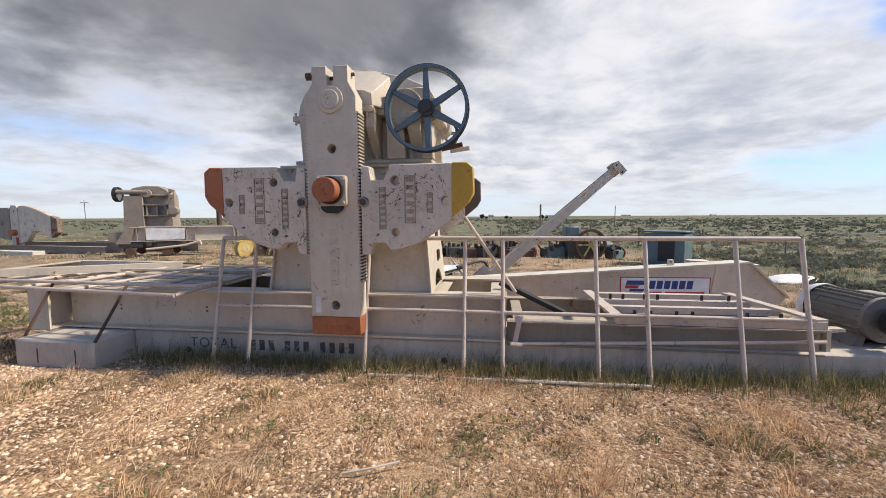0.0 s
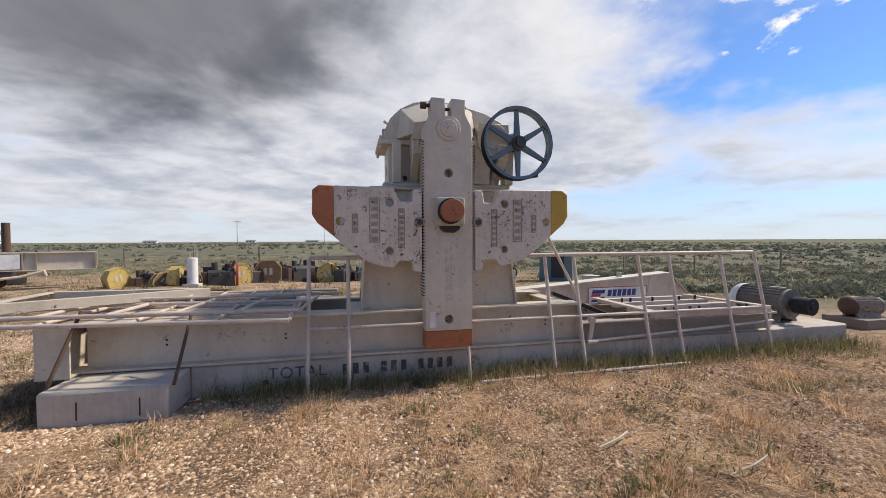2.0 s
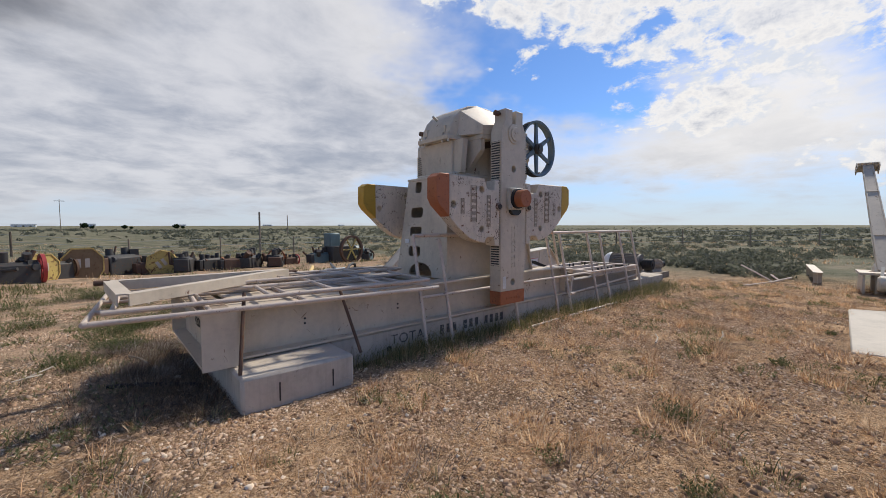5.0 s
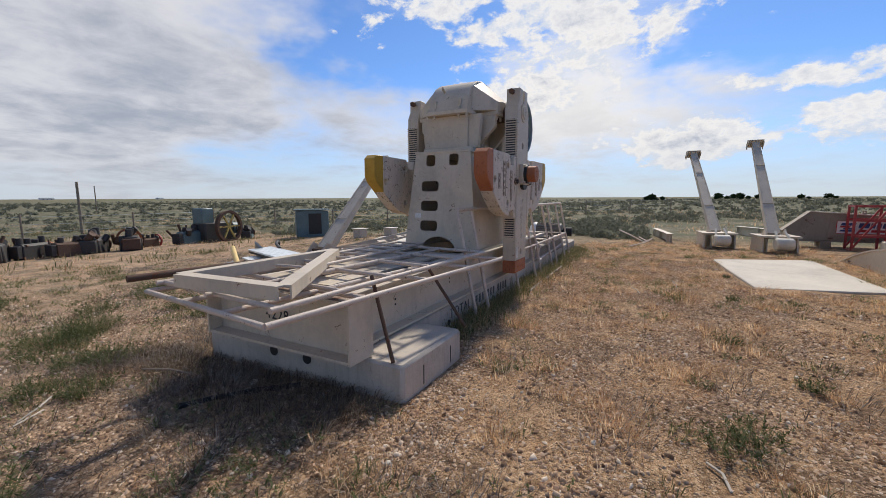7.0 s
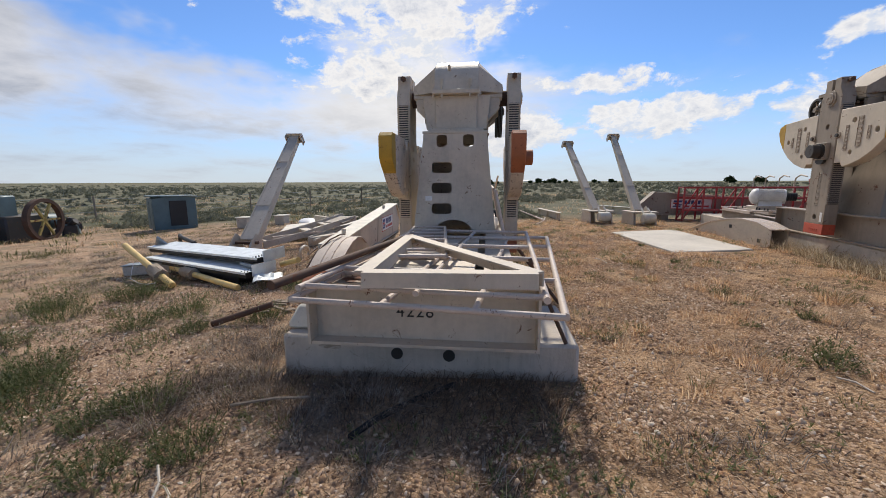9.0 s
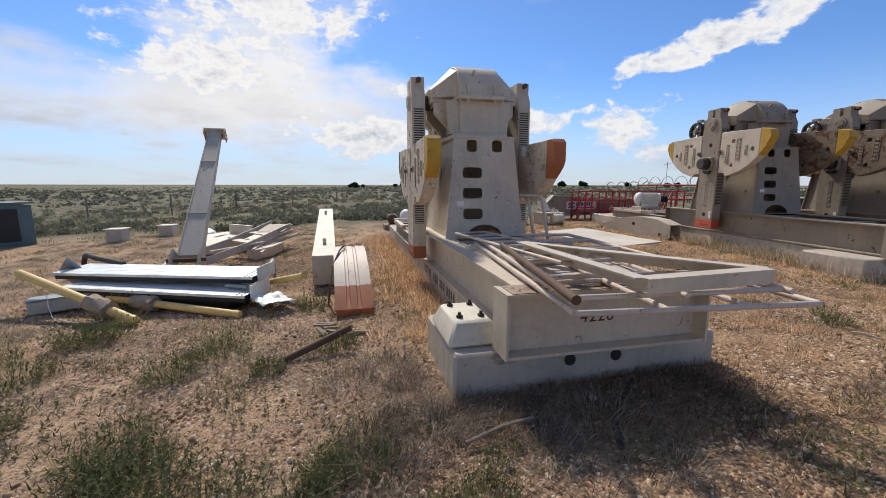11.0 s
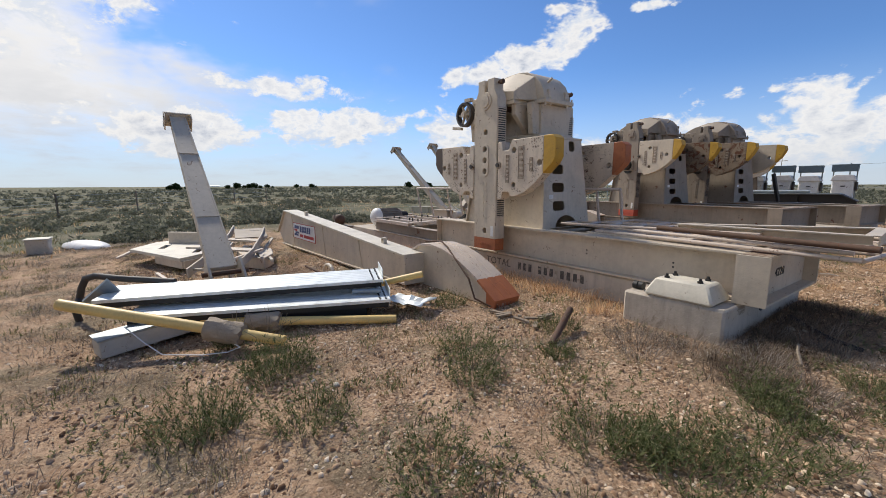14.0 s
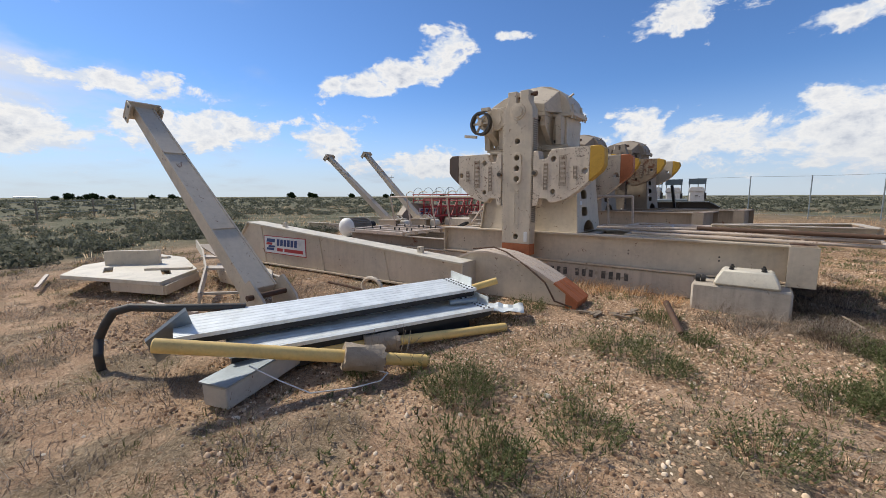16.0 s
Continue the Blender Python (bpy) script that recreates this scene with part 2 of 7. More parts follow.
# ---------------------------------------------------------------- mesh helpers
def box(bm, c, s, m=None):
    mat = Matrix.Translation(c) @ Matrix.Diagonal((*s, 1))
    bmesh.ops.create_cube(bm, size=1.0, matrix=(m @ mat) if m else mat)


def frame_of(p, q, up=(0, 0, 1)):
    """A frame at p whose z axis points to q and whose y axis leans to up."""
    z = (Vector(q) - Vector(p)).normalized()
    u = Vector(up)
    if abs(z.dot(u.normalized())) > 0.98:
        u = Vector((1, 0, 0))
    x = u.cross(z).normalized()
    y = z.cross(x)
    m = Matrix((x, y, z)).transposed().to_4x4()
    m.translation = Vector(p)
    return m


def tube(bm, p, q, r, n=12, r2=None):
    d = (Vector(q) - Vector(p)).length
    m = frame_of(p, q) @ Matrix.Translation((0, 0, d / 2))
    bmesh.ops.create_cone(bm, cap_ends=True, segments=n, radius1=r, radius2=r if r2 is None else r2, depth=d, matrix=m)


def bar(bm, p, q, w, h, up=(0, 0, 1)):
    """A straight bar from p to q, w across and h along up."""
    d = (Vector(q) - Vector(p)).length
    box(bm, (0, 0, d / 2), (w, h, d), frame_of(p, q, up))


def bent(bm, pts, r, n=10):
    for a, b in zip(pts, pts[1:]):
        tube(bm, a, b, r, n)
    for p in pts[1:-1]:
        bmesh.ops.create_uvsphere(bm, u_segments=n, v_segments=6, radius=r * 1.01, matrix=Matrix.Translation(p))


def ring(c, r, n=20, a0=0.0):
    return [(c[0] + r * math.cos(a0 + 2 * math.pi * i / n), c[1] + r * math.sin(a0 + 2 * math.pi * i / n)) for i in range(n)]


def rounded(x0, z0, x1, z1, r, n=4):
    out = []
    for cx, cz, a in ((x1 - r, z1 - r, 0), (x0 + r, z1 - r, 90), (x0 + r, z0 + r, 180), (x1 - r, z0 + r, 270)):
        for i in range(n + 1):
            t = radians(a + 90 * i / n)
            out.append((cx + r * math.cos(t), cz + r * math.sin(t)))
    return out


def prism(bm, outline, t0, t1, axis="y", holes=(), m=None):
    """A plate with the given outline and holes, from t0 to t1 along an axis ('y': points are x, z; 'x': y, z; 'z': x, y)."""
    tmp = bmesh.new()
    edges = []
    for loop in (outline, *holes):
        vs = [tmp.verts.new((a, b, 0)) for a, b in loop]
        edges += [tmp.edges.new((vs[i], vs[(i + 1) % len(vs)])) for i in range(len(vs))]
    if holes:
        bmesh.ops.triangle_fill(tmp, edges=edges, use_beauty=True, use_dissolve=False)
    else:
        tmp.faces.new(tmp.verts)
    faces = tmp.faces[:]
    ext = bmesh.ops.extrude_face_region(tmp, geom=faces)
    new_verts = [g for g in ext["geom"] if isinstance(g, bmesh.types.BMVert)]
    for v in new_verts:
        v.co.z = 1.0
    for v in tmp.verts:
        a, b, k = v.co
        t = t0 + (t1 - t0) * k
        v.co = {"y": (a, t, b), "x": (t, a, b), "z": (a, b, t)}[axis]
        if m:
            v.co = m @ v.co
    bmesh.ops.recalc_face_normals(tmp, faces=tmp.faces[:])
    me = bpy.data.meshes.new("tmp")
    tmp.to_mesh(me)
    tmp.free()
    bm.from_mesh(me)
    bpy.data.meshes.remove(me)


def along(bm, profile, p, q, up=(0, 0, 1)):
    """A profile (points across, upward) drawn straight from p to q."""
    m = frame_of(p, q, up)
    d = (Vector(q) - Vector(p)).length
    a = [bm.verts.new(m @ Vector((x, y, 0))) for x, y in profile]
    b = [bm.verts.new(m @ Vector((x, y, d))) for x, y in profile]
    bm.faces.new(a)
    bm.faces.new(b)
    for i in range(len(a)):
        j = (i + 1) % len(a)
        bm.faces.new((a[i], a[j], b[j], b[i]))


def ibeam(bm, p, q, h, w, tf=0.022, tw=0.016, up=(0, 0, 1)):
    """An I-section from p to q; p and q lie on the middle of its bottom."""
    a, t = w / 2, tw / 2
    along(bm, [(-a, 0), (a, 0), (a, tf), (t, tf), (t, h - tf), (a, h - tf), (a, h), (-a, h), (-a, h - tf), (-t, h - tf), (-t, tf), (-a, tf)], p, q, up)


def finish(name, bm, mat, smooth=None, bevel=0.0):
    bmesh.ops.recalc_face_normals(bm, faces=bm.faces[:])
    me = bpy.data.meshes.new(name)
    bm.to_mesh(me)
    bm.free()
    me.materials.append(mat)
    if smooth:
        me.shade_smooth()
        me.set_sharp_from_angle(angle=radians(smooth))
    ob = new(name, me)
    if bevel:
        b = ob.modifiers.new("bevel", "BEVEL")
        b.width, b.segments, b.limit_method, b.angle_limit = bevel, 1, "ANGLE", radians(50)
    return ob


def part(name, bm, mat, parent, label="", smooth=35, bevel=0.0, kind=""):
    ob = finish(name, bm, mat, smooth, bevel)
    ob.parent = parent
    return tagged(ob, label, kind=kind)


def thing(name, label, category, m=None, group=""):
    ob = new(name)
    ob.empty_display_size = 0.2
    ob.matrix_basis = m or Matrix()
    return tagged(ob, label, category, group)


def solid(name, bm, mat, label, category, m=None, group="", kind="", smooth=35, bevel=0.0):
    ob = finish(name, bm, mat, smooth, bevel)
    ob.matrix_basis = m or Matrix()
    return tagged(ob, label, category, group, kind)


def lettering(text, size, mat, parent, m, name="lettering", depth=0.002):
    cu = bpy.data.curves.new("text", "FONT")
    cu.body, cu.size, cu.extrude, cu.align_x, cu.align_y = text, size, depth, "CENTER", "CENTER"
    cu.space_character = 1.15
    tmp = bpy.data.objects.new("text", cu)
    scene.collection.objects.link(tmp)
    me = bpy.data.meshes.new_from_object(tmp.evaluated_get(bpy.context.evaluated_depsgraph_get()))
    bpy.data.objects.remove(tmp)
    me.materials.clear()
    me.materials.append(mat)
    ob = new(name, me)
    ob.parent = parent
    ob.matrix_basis = m
    return ob


def land(x, y):
    """Height of the ground."""
    x, y = np.asarray(x, float), np.asarray(y, float)
    d = np.hypot(x, y)
    yp = np.clip(y, 0, 18)
    s = np.clip(-0.018 * np.minimum(y, 0), 0, 0.07) - 0.018 * yp - 0.0009 * yp ** 2 - 0.012 * np.clip(-x - 6, 0, 14) * np.clip(y / 8, 0, 1)
    s = np.where(y > 0, s * (1 - 0.8 * np.clip((-x - 3) / 5, 0, 1) * np.clip((y - 4) / 5, 0, 1)), s)
    w = 0.025 * np.sin(0.9 * x + 0.5 * y) * np.cos(0.7 * y - 0.3 * x) + 0.02 * np.sin(2.1 * x - 1.3 * y + 1.0) * np.sin(1.7 * y + 0.4)
    far = 0.5 * np.sin(x * 0.021 + 1.0) * np.sin(y * 0.017) * np.clip((d - 40) / 120, 0, 1)
    return s - 0.02 + w * np.clip((d - 1.0) / 3, 0.3, 1.0) + far


def ground_z(x, y):
    return float(land(x, y))

# ---------------------------------------------------------------- ground
def ground_material():
    m = bpy.data.materials.new("dry_ground")
    m.use_nodes = True
    N = Nodes(m.node_tree)
    p = N.n("ShaderNodeNewGeometry").outputs["Position"]
    sep = N.n("ShaderNodeSeparateXYZ", [p])
    x, y = sep.outputs[0], sep.outputs[1]
    flat = N.n("ShaderNodeCombineXYZ", [x, y, 0.0]).outputs[0]
    a = N.noise(flat, 0.55, 6, 0.6, 0.5)
    b = N.noise(flat, 2.6, 8, 0.7, 0.4)
    c = N.noise(flat, 30.0, 6, 0.75, 0.6)
    peb = N.n("ShaderNodeTexVoronoi", {"Vector": flat, "Scale": 42.0, "Randomness": 1.0})
    c2 = N.noise(flat, 95.0, 4, 0.7, 0.3)
    grit = N.math("ADD", N.math("MULTIPLY", b, 0.40), N.math("ADD", N.math("MULTIPLY", c, 0.36), N.math("MULTIPLY", c2, 0.24)))
    bare = N.ramp(grit, [(0.34, (0.13, 0.075, 0.045)), (0.45, (0.34, 0.22, 0.14)), (0.55, (0.54, 0.375, 0.25)), (0.67, (0.72, 0.55, 0.40))])
    litter = N.ramp(grit, [(0.36, (0.06, 0.042, 0.027)), (0.46, (0.18, 0.135, 0.09)), (0.55, (0.34, 0.265, 0.18)), (0.68, (0.55, 0.45, 0.33))])
    soil = N.mix(N.ramp(N.noise(flat, 1.25, 6, 0.65, 0.4), [(0.42, 0.0), (0.52, 1.0)]), litter, bare)
    straw = N.ramp(N.math("ADD", N.math("MULTIPLY", c, 0.75), N.math("MULTIPLY", b, 0.25)), [(0.34, (0.075, 0.042, 0.024)), (0.45, (0.29, 0.175, 0.095)), (0.56, (0.54, 0.36, 0.215)), (0.70, (0.72, 0.54, 0.37))])
    straw = N.mix(N.ramp(N.noise(flat, 2.3, 8, 0.72, 0.8), [(0.42, 0.85), (0.53, 0.0)]), straw, (0.12, 0.075, 0.048))
    front = N.n("ShaderNodeMapRange", [N.math("ADD", y, N.math("ADD", N.math("MULTIPLY", a, 4.5), N.math("MULTIPLY", b, 1.5))), 0.9, 3.9, 0.62, 0.30]).outputs[0]
    near = N.mix(N.n("ShaderNodeMapRange", [N.math("ADD", N.math("MULTIPLY", a, 0.6), N.math("ADD", N.math("MULTIPLY", b, 0.35), front)), 0.78, 1.02, 0.0, 1.0]).outputs[0], soil, straw)
    stone = N.mix(N.n("ShaderNodeSeparateXYZ", [peb.outputs["Color"]]).outputs[0], (0.17, 0.105, 0.065), (0.66, 0.485, 0.33))
    gap = N.ramp(peb.outputs["Distance"], [(0.30, 1.0), (0.42, 0.0)])
    bed = N.math("MULTIPLY", gap, N.ramp(N.noise(flat, 0.8, 5, 0.6, 0.3), [(0.40, 0.0), (0.54, 0.85)]))
    near = N.mix(bed, near, stone)
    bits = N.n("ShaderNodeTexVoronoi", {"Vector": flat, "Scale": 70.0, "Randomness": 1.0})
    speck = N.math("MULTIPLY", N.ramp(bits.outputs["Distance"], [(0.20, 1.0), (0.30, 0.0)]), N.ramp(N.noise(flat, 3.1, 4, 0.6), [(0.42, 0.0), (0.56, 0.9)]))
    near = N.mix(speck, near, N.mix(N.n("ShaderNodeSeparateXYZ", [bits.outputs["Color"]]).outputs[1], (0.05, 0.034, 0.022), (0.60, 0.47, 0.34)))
    d = N.n("ShaderNodeVectorMath", [flat], operation="LENGTH").outputs["Value"]
    wob = N.math("ADD", d, N.math("MULTIPLY", N.noise(flat, 0.09, 4), 16.0))
    plain = N.n("ShaderNodeMapRange", [N.math("ADD", x, N.math("MULTIPLY", N.noise(flat, 0.2, 4), 5.0)), 10.0, 14.5, 0.0, 1.0], interpolation_type="SMOOTHSTEP").outputs[0]
    sage = N.ramp(N.noise(flat, 0.35, 8, 0.7), [(0.32, (0.085, 0.092, 0.058)), (0.48, (0.145, 0.145, 0.094)), (0.60, (0.22, 0.195, 0.135)), (0.75, (0.34, 0.265, 0.19))])
    field = N.ramp(N.noise(flat, 0.006, 3, 0.5), [(0.42, (0.10, 0.11, 0.065)), (0.5, (0.22, 0.18, 0.11)), (0.58, (0.14, 0.15, 0.08))])
    far = N.mix(N.n("ShaderNodeMapRange", [d, 250.0, 800.0, 0.0, 0.8]).outputs[0], sage, field)
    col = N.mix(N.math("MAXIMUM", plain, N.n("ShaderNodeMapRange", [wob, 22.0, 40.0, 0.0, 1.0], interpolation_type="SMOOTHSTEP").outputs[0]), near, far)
    h = N.math("ADD", N.math("MULTIPLY", c, 0.6), N.math("MULTIPLY", bed, 0.5))
    bmp = N.n("ShaderNodeBump", {"Strength": 1.0, "Distance": 0.03, "Height": h})
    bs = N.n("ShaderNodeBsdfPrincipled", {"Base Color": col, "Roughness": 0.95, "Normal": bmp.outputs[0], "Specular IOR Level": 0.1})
    N.n("ShaderNodeOutputMaterial", [bs.outputs[0]])
    return m


GROUND = ground_material()


def make_ground():
    near = np.arange(-16, 16.01, 0.2)
    far, d, v = [], 0.25, 16.0
    while v < 2600:
        d *= 1.16
        v += d
        far.append(v)
    ax = np.concatenate((-np.array(far[::-1]), near, np.array(far)))
    X, Y = np.meshgrid(ax, ax, indexing="ij")
    Z = land(X, Y)
    n = len(ax)
    me = bpy.data.meshes.new("ground")
    co = np.stack((X, Y, Z), -1).reshape(-1, 3)
    i, j = np.meshgrid(np.arange(n - 1), np.arange(n - 1), indexing="ij")
    q = np.stack((i * n + j, (i + 1) * n + j, (i + 1) * n + j + 1, i * n + j + 1), -1).reshape(-1, 4)
    fill_mesh(me, co, q)
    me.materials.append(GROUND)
    me.shade_smooth()
    return tagged(new("ground", me), "dry ground of straw, gravel and bare earth", "ground", kind="structure")


def fill_mesh(me, co, faces):
    """Fill a mesh from arrays; all faces have the same number of corners."""
    k = faces.shape[1]
    me.vertices.add(len(co))
    me.vertices.foreach_set("co", np.ascontiguousarray(co, dtype=np.float32).ravel())
    me.loops.add(faces.size)
    me.loops.foreach_set("vertex_index", np.ascontiguousarray(faces, dtype=np.int32).ravel())
    me.polygons.add(len(faces))
    me.polygons.foreach_set("loop_start", np.arange(len(faces), dtype=np.int32) * k)
    me.update(calc_edges=True)
    me.validate()


make_ground()


def leaf_material(name, stops, rough=0.8, trans=0.25):
    m = bpy.data.materials.new(name)
    m.use_nodes = True
    N = Nodes(m.node_tree)
    r = N.n("ShaderNodeNewGeometry").outputs["Random Per Island"]
    col = N.ramp(r, stops)
    a = N.n("ShaderNodeBsdfDiffuse", {"Color": col, "Roughness": rough})
    b = N.n("ShaderNodeBsdfTranslucent", {"Color": col})
    mx = N.n("ShaderNodeMixShader", [trans, a.outputs[0], b.outputs[0]])
    N.n("ShaderNodeOutputMaterial", [mx.outputs[0]])
    return m


STRAW = leaf_material("dry_straw", [(0.0, (0.28, 0.145, 0.075)), (0.25, (0.60, 0.37, 0.20)), (0.6, (0.82, 0.57, 0.345)), (0.95, (0.93, 0.76, 0.55))], trans=0.45)
GREY_STRAW = leaf_material("grey_straw", [(0.0, (0.18, 0.13, 0.085)), (0.4, (0.42, 0.33, 0.22)), (0.75, (0.60, 0.50, 0.35)), (1.0, (0.78, 0.69, 0.53))], trans=0.4)
GREY_GRASS = leaf_material("grey_green_grass", [(0.0, (0.09, 0.10, 0.042)), (0.4, (0.20, 0.20, 0.09)), (0.7, (0.32, 0.28, 0.145)), (1.0, (0.56, 0.44, 0.27))], trans=0.35)
GREEN = leaf_material("green_weeds", [(0.0, (0.095, 0.11, 0.042)), (0.5, (0.215, 0.23, 0.10)), (1.0, (0.38, 0.375, 0.21))], trans=0.4)
# dead brush with the end block's shade put into its colour
SHADED_BRUSH = leaf_material("shaded_brush", [(0.0, (0.08, 0.058, 0.042)), (0.6, (0.20, 0.15, 0.11)), (1.0, (0.40, 0.32, 0.25))])
DEAD = leaf_material("dead_brush", [(0.0, (0.10, 0.075, 0.06)), (0.5, (0.28, 0.225, 0.18)), (1.0, (0.56, 0.49, 0.41))])
SHRUB = leaf_material("bushy_weed_leaves", [(0.0, (0.060, 0.075, 0.030)), (0.5, (0.15, 0.17, 0.072)), (1.0, (0.30, 0.305, 0.165))], trans=0.35)
SAGE = leaf_material("sagebrush_leaves", [(0.0, (0.105, 0.112, 0.078)), (0.5, (0.18, 0.185, 0.135)), (1.0, (0.28, 0.28, 0.215))], trans=0.35)
GRAVEL = leaf_material("gravel", [(0.0, (0.16, 0.095, 0.06)), (0.2, (0.36, 0.23, 0.145)), (0.6, (0.58, 0.40, 0.26)), (0.90, (0.74, 0.55, 0.38)), (1.0, (0.88, 0.77, 0.62))], trans=0.0)

rng = np.random.default_rng(7)
KEEP_OUT = [(-3.7, 6.25, -0.69, 0.69), (-3.7, -2.62, -1.2, 1.2), (-2.1, 8.6, -8.75, -7.2), (-2.1, -0.8, -9.3, -6.7), (-2.9, 7.8, -11.6, -10.1), (1.9, 5.9, -6.0, -4.1)]


def clear_of(x, y):
    ok = np.ones(len(x), bool)
    for x0, x1, y0, y1 in KEEP_OUT:
        ok &= ~((x > x0) & (x < x1) & (y > y0) & (y < y1))
    return ok


def patches(x, y, seed, size):
    """A smooth random field between 0 and 1."""
    r = np.random.default_rng(seed)
    v = np.zeros(len(x))
    for k in range(7):
        a, f, ph = r.uniform(0, 6.3), r.uniform(0.6, 1.9) / size, r.uniform(0, 6.3)
        v += np.sin((x * math.cos(a) + y * math.sin(a)) * f * 2 * math.pi + ph)
    return 1 / (1 + np.exp(-v * 0.9))


def blades(name, x, y, per, height, spread, width, lean, mat, label, category="grass"):
    """Tufts of tapered blades round the given roots, as one object."""
    n = len(x) * per
    cx, cy = np.repeat(x, per), np.repeat(y, per)
    size = np.repeat(rng.uniform(0.55, 1.25, len(x)), per)
    a, r = rng.uniform(0, 2 * math.pi, n), spread * np.sqrt(rng.uniform(0, 1, n)) * size
    rx, ry = cx + r * np.cos(a), cy + r * np.sin(a)
    rz = land(rx, ry) - 0.005
    h = height * size * rng.uniform(0.45, 1.15, n)
    out = a + rng.normal(0, 0.7, n)
    l1, l2 = h * lean * rng.uniform(0.1, 0.5, n), h * lean * rng.uniform(0.5, 1.6, n)
    w = width * rng.uniform(0.6, 1.4, n)
    sx, sy = -np.sin(out + 0.6) * w / 2, np.cos(out + 0.6) * w / 2
    root = np.stack((rx, ry, rz), -1)
    midp = root + np.stack((np.cos(out) * l1, np.sin(out) * l1, h * 0.58), -1)
    tip = root + np.stack((np.cos(out) * l2, np.sin(out) * l2, h * np.clip(1 - 0.25 * lean, 0.4, 1)), -1)
    side = np.stack((sx, sy, np.zeros(n)), -1)
    co = np.stack((root - side, root + side, midp + side * 0.75, midp - side * 0.75, tip), 1).reshape(-1, 3)
    i = np.arange(n)[:, None] * 5
    f = np.concatenate((i + [0, 1, 2], i + [0, 2, 3], i + [3, 2, 4]), 1).reshape(-1, 3)
    me = bpy.data.meshes.new(name)
    fill_mesh(me, co, f)
    me.materials.append(mat)
    return tagged(new(name, me), label, category, kind="stuff")


def sprigs(name, x, y, per, height, spread, mat, label, category="weeds"):
    """Feathery low plants: thin stems set with small leaves, as one object."""
    n = len(x) * per
    cx, cy = np.repeat(x, per), np.repeat(y, per)
    size = np.repeat(rng.uniform(0.5, 1.3, len(x)), per)
    a, q = rng.uniform(0, 2 * math.pi, n), np.sqrt(rng.uniform(0, 1, n))
    r = spread * q * size
    rx, ry = cx + r * np.cos(a), cy + r * np.sin(a)
    h = height * size * rng.uniform(0.4, 1.1, n) * (1.15 - 0.6 * q)
    lean = h * rng.uniform(0.1, 0.9, n) * (0.4 + q)
    root = np.stack((rx, ry, land(rx, ry) - 0.005), -1)
    tip = root + np.stack((np.cos(a) * lean, np.sin(a) * lean, h), -1)
    w = np.stack((-np.sin(a + 0.8), np.cos(a + 0.8), np.zeros(n)), -1) * 0.0016
    tris = [np.stack((root - w, root + w, tip), 1)]
    for k in range(7):
        f = rng.uniform(0.2, 1.0, n)[:, None]
        p = root + (tip - root) * f
        b = rng.uniform(0, 2 * math.pi, n)
        d = np.stack((np.cos(b), np.sin(b), rng.uniform(0.1, 1.1, n)), -1) * (rng.uniform(0.014, 0.040, n) * size)[:, None]
        e = np.stack((-np.sin(b), np.cos(b), rng.uniform(-0.4, 0.4, n)), -1) * (rng.uniform(0.003, 0.006, n))[:, None]
        tris.append(np.stack((p - e, p + e, p + d), 1))
    co = np.concatenate(tris).reshape(-1, 3)
    me = bpy.data.meshes.new(name)
    fill_mesh(me, co, np.arange(len(co)).reshape(-1, 3))
    me.materials.append(mat)
    return tagged(new(name, me), label, category, kind="stuff")


def scatter(n, x0, x1, y0, y1, seed=0, size=2.0, low=0.35):
    x, y = rng.uniform(x0, x1, n), rng.uniform(y0, y1, n)
    k = clear_of(x, y)
    if low > 0:
        k &= patches(x, y, seed, size) > low * rng.uniform(0.5, 1.5, n)
    return x[k], y[k]


def pebbles(x, y, size, label):
    """Loose gravel, each stone an uneven four-sided chip."""
    n = len(x)
    s = size * rng.uniform(0.35, 1.0, n) ** 1.5
    a = rng.uniform(0, 2 * math.pi, n)
    base = np.array([(1, 0, 0), (0, 1, 0), (-1, 0, 0), (0, -1, 0), (0.2, 0.1, 0.75)], float)
    v = base[None] * rng.uniform(0.6, 1.35, (n, 5, 1)) + rng.normal(0, 0.14, (n, 5, 3)) * np.array([1.0, 1.0, 0.5])
    v *= s[:, None, None]
    c, d = np.cos(a)[:, None], np.sin(a)[:, None]
    vx, vy = v[..., 0] * c - v[..., 1] * d * 0.8, v[..., 0] * d + v[..., 1] * c * 0.8
    co = np.stack((vx + x[:, None], vy + y[:, None], v[..., 2] * 0.8 + (land(x, y) + s * 0.10)[:, None]), -1).reshape(-1, 3)
    f = np.array([(0, 1, 4), (1, 2, 4), (2, 3, 4), (3, 0, 4)])
    f = (np.arange(n)[:, None, None] * 5 + f[None]).reshape(-1, 3)
    me = bpy.data.meshes.new("gravel")
    fill_mesh(me, co, f)
    me.materials.append(GRAVEL)
    tagged(new("gravel", me), label, "gravel", kind="stuff")


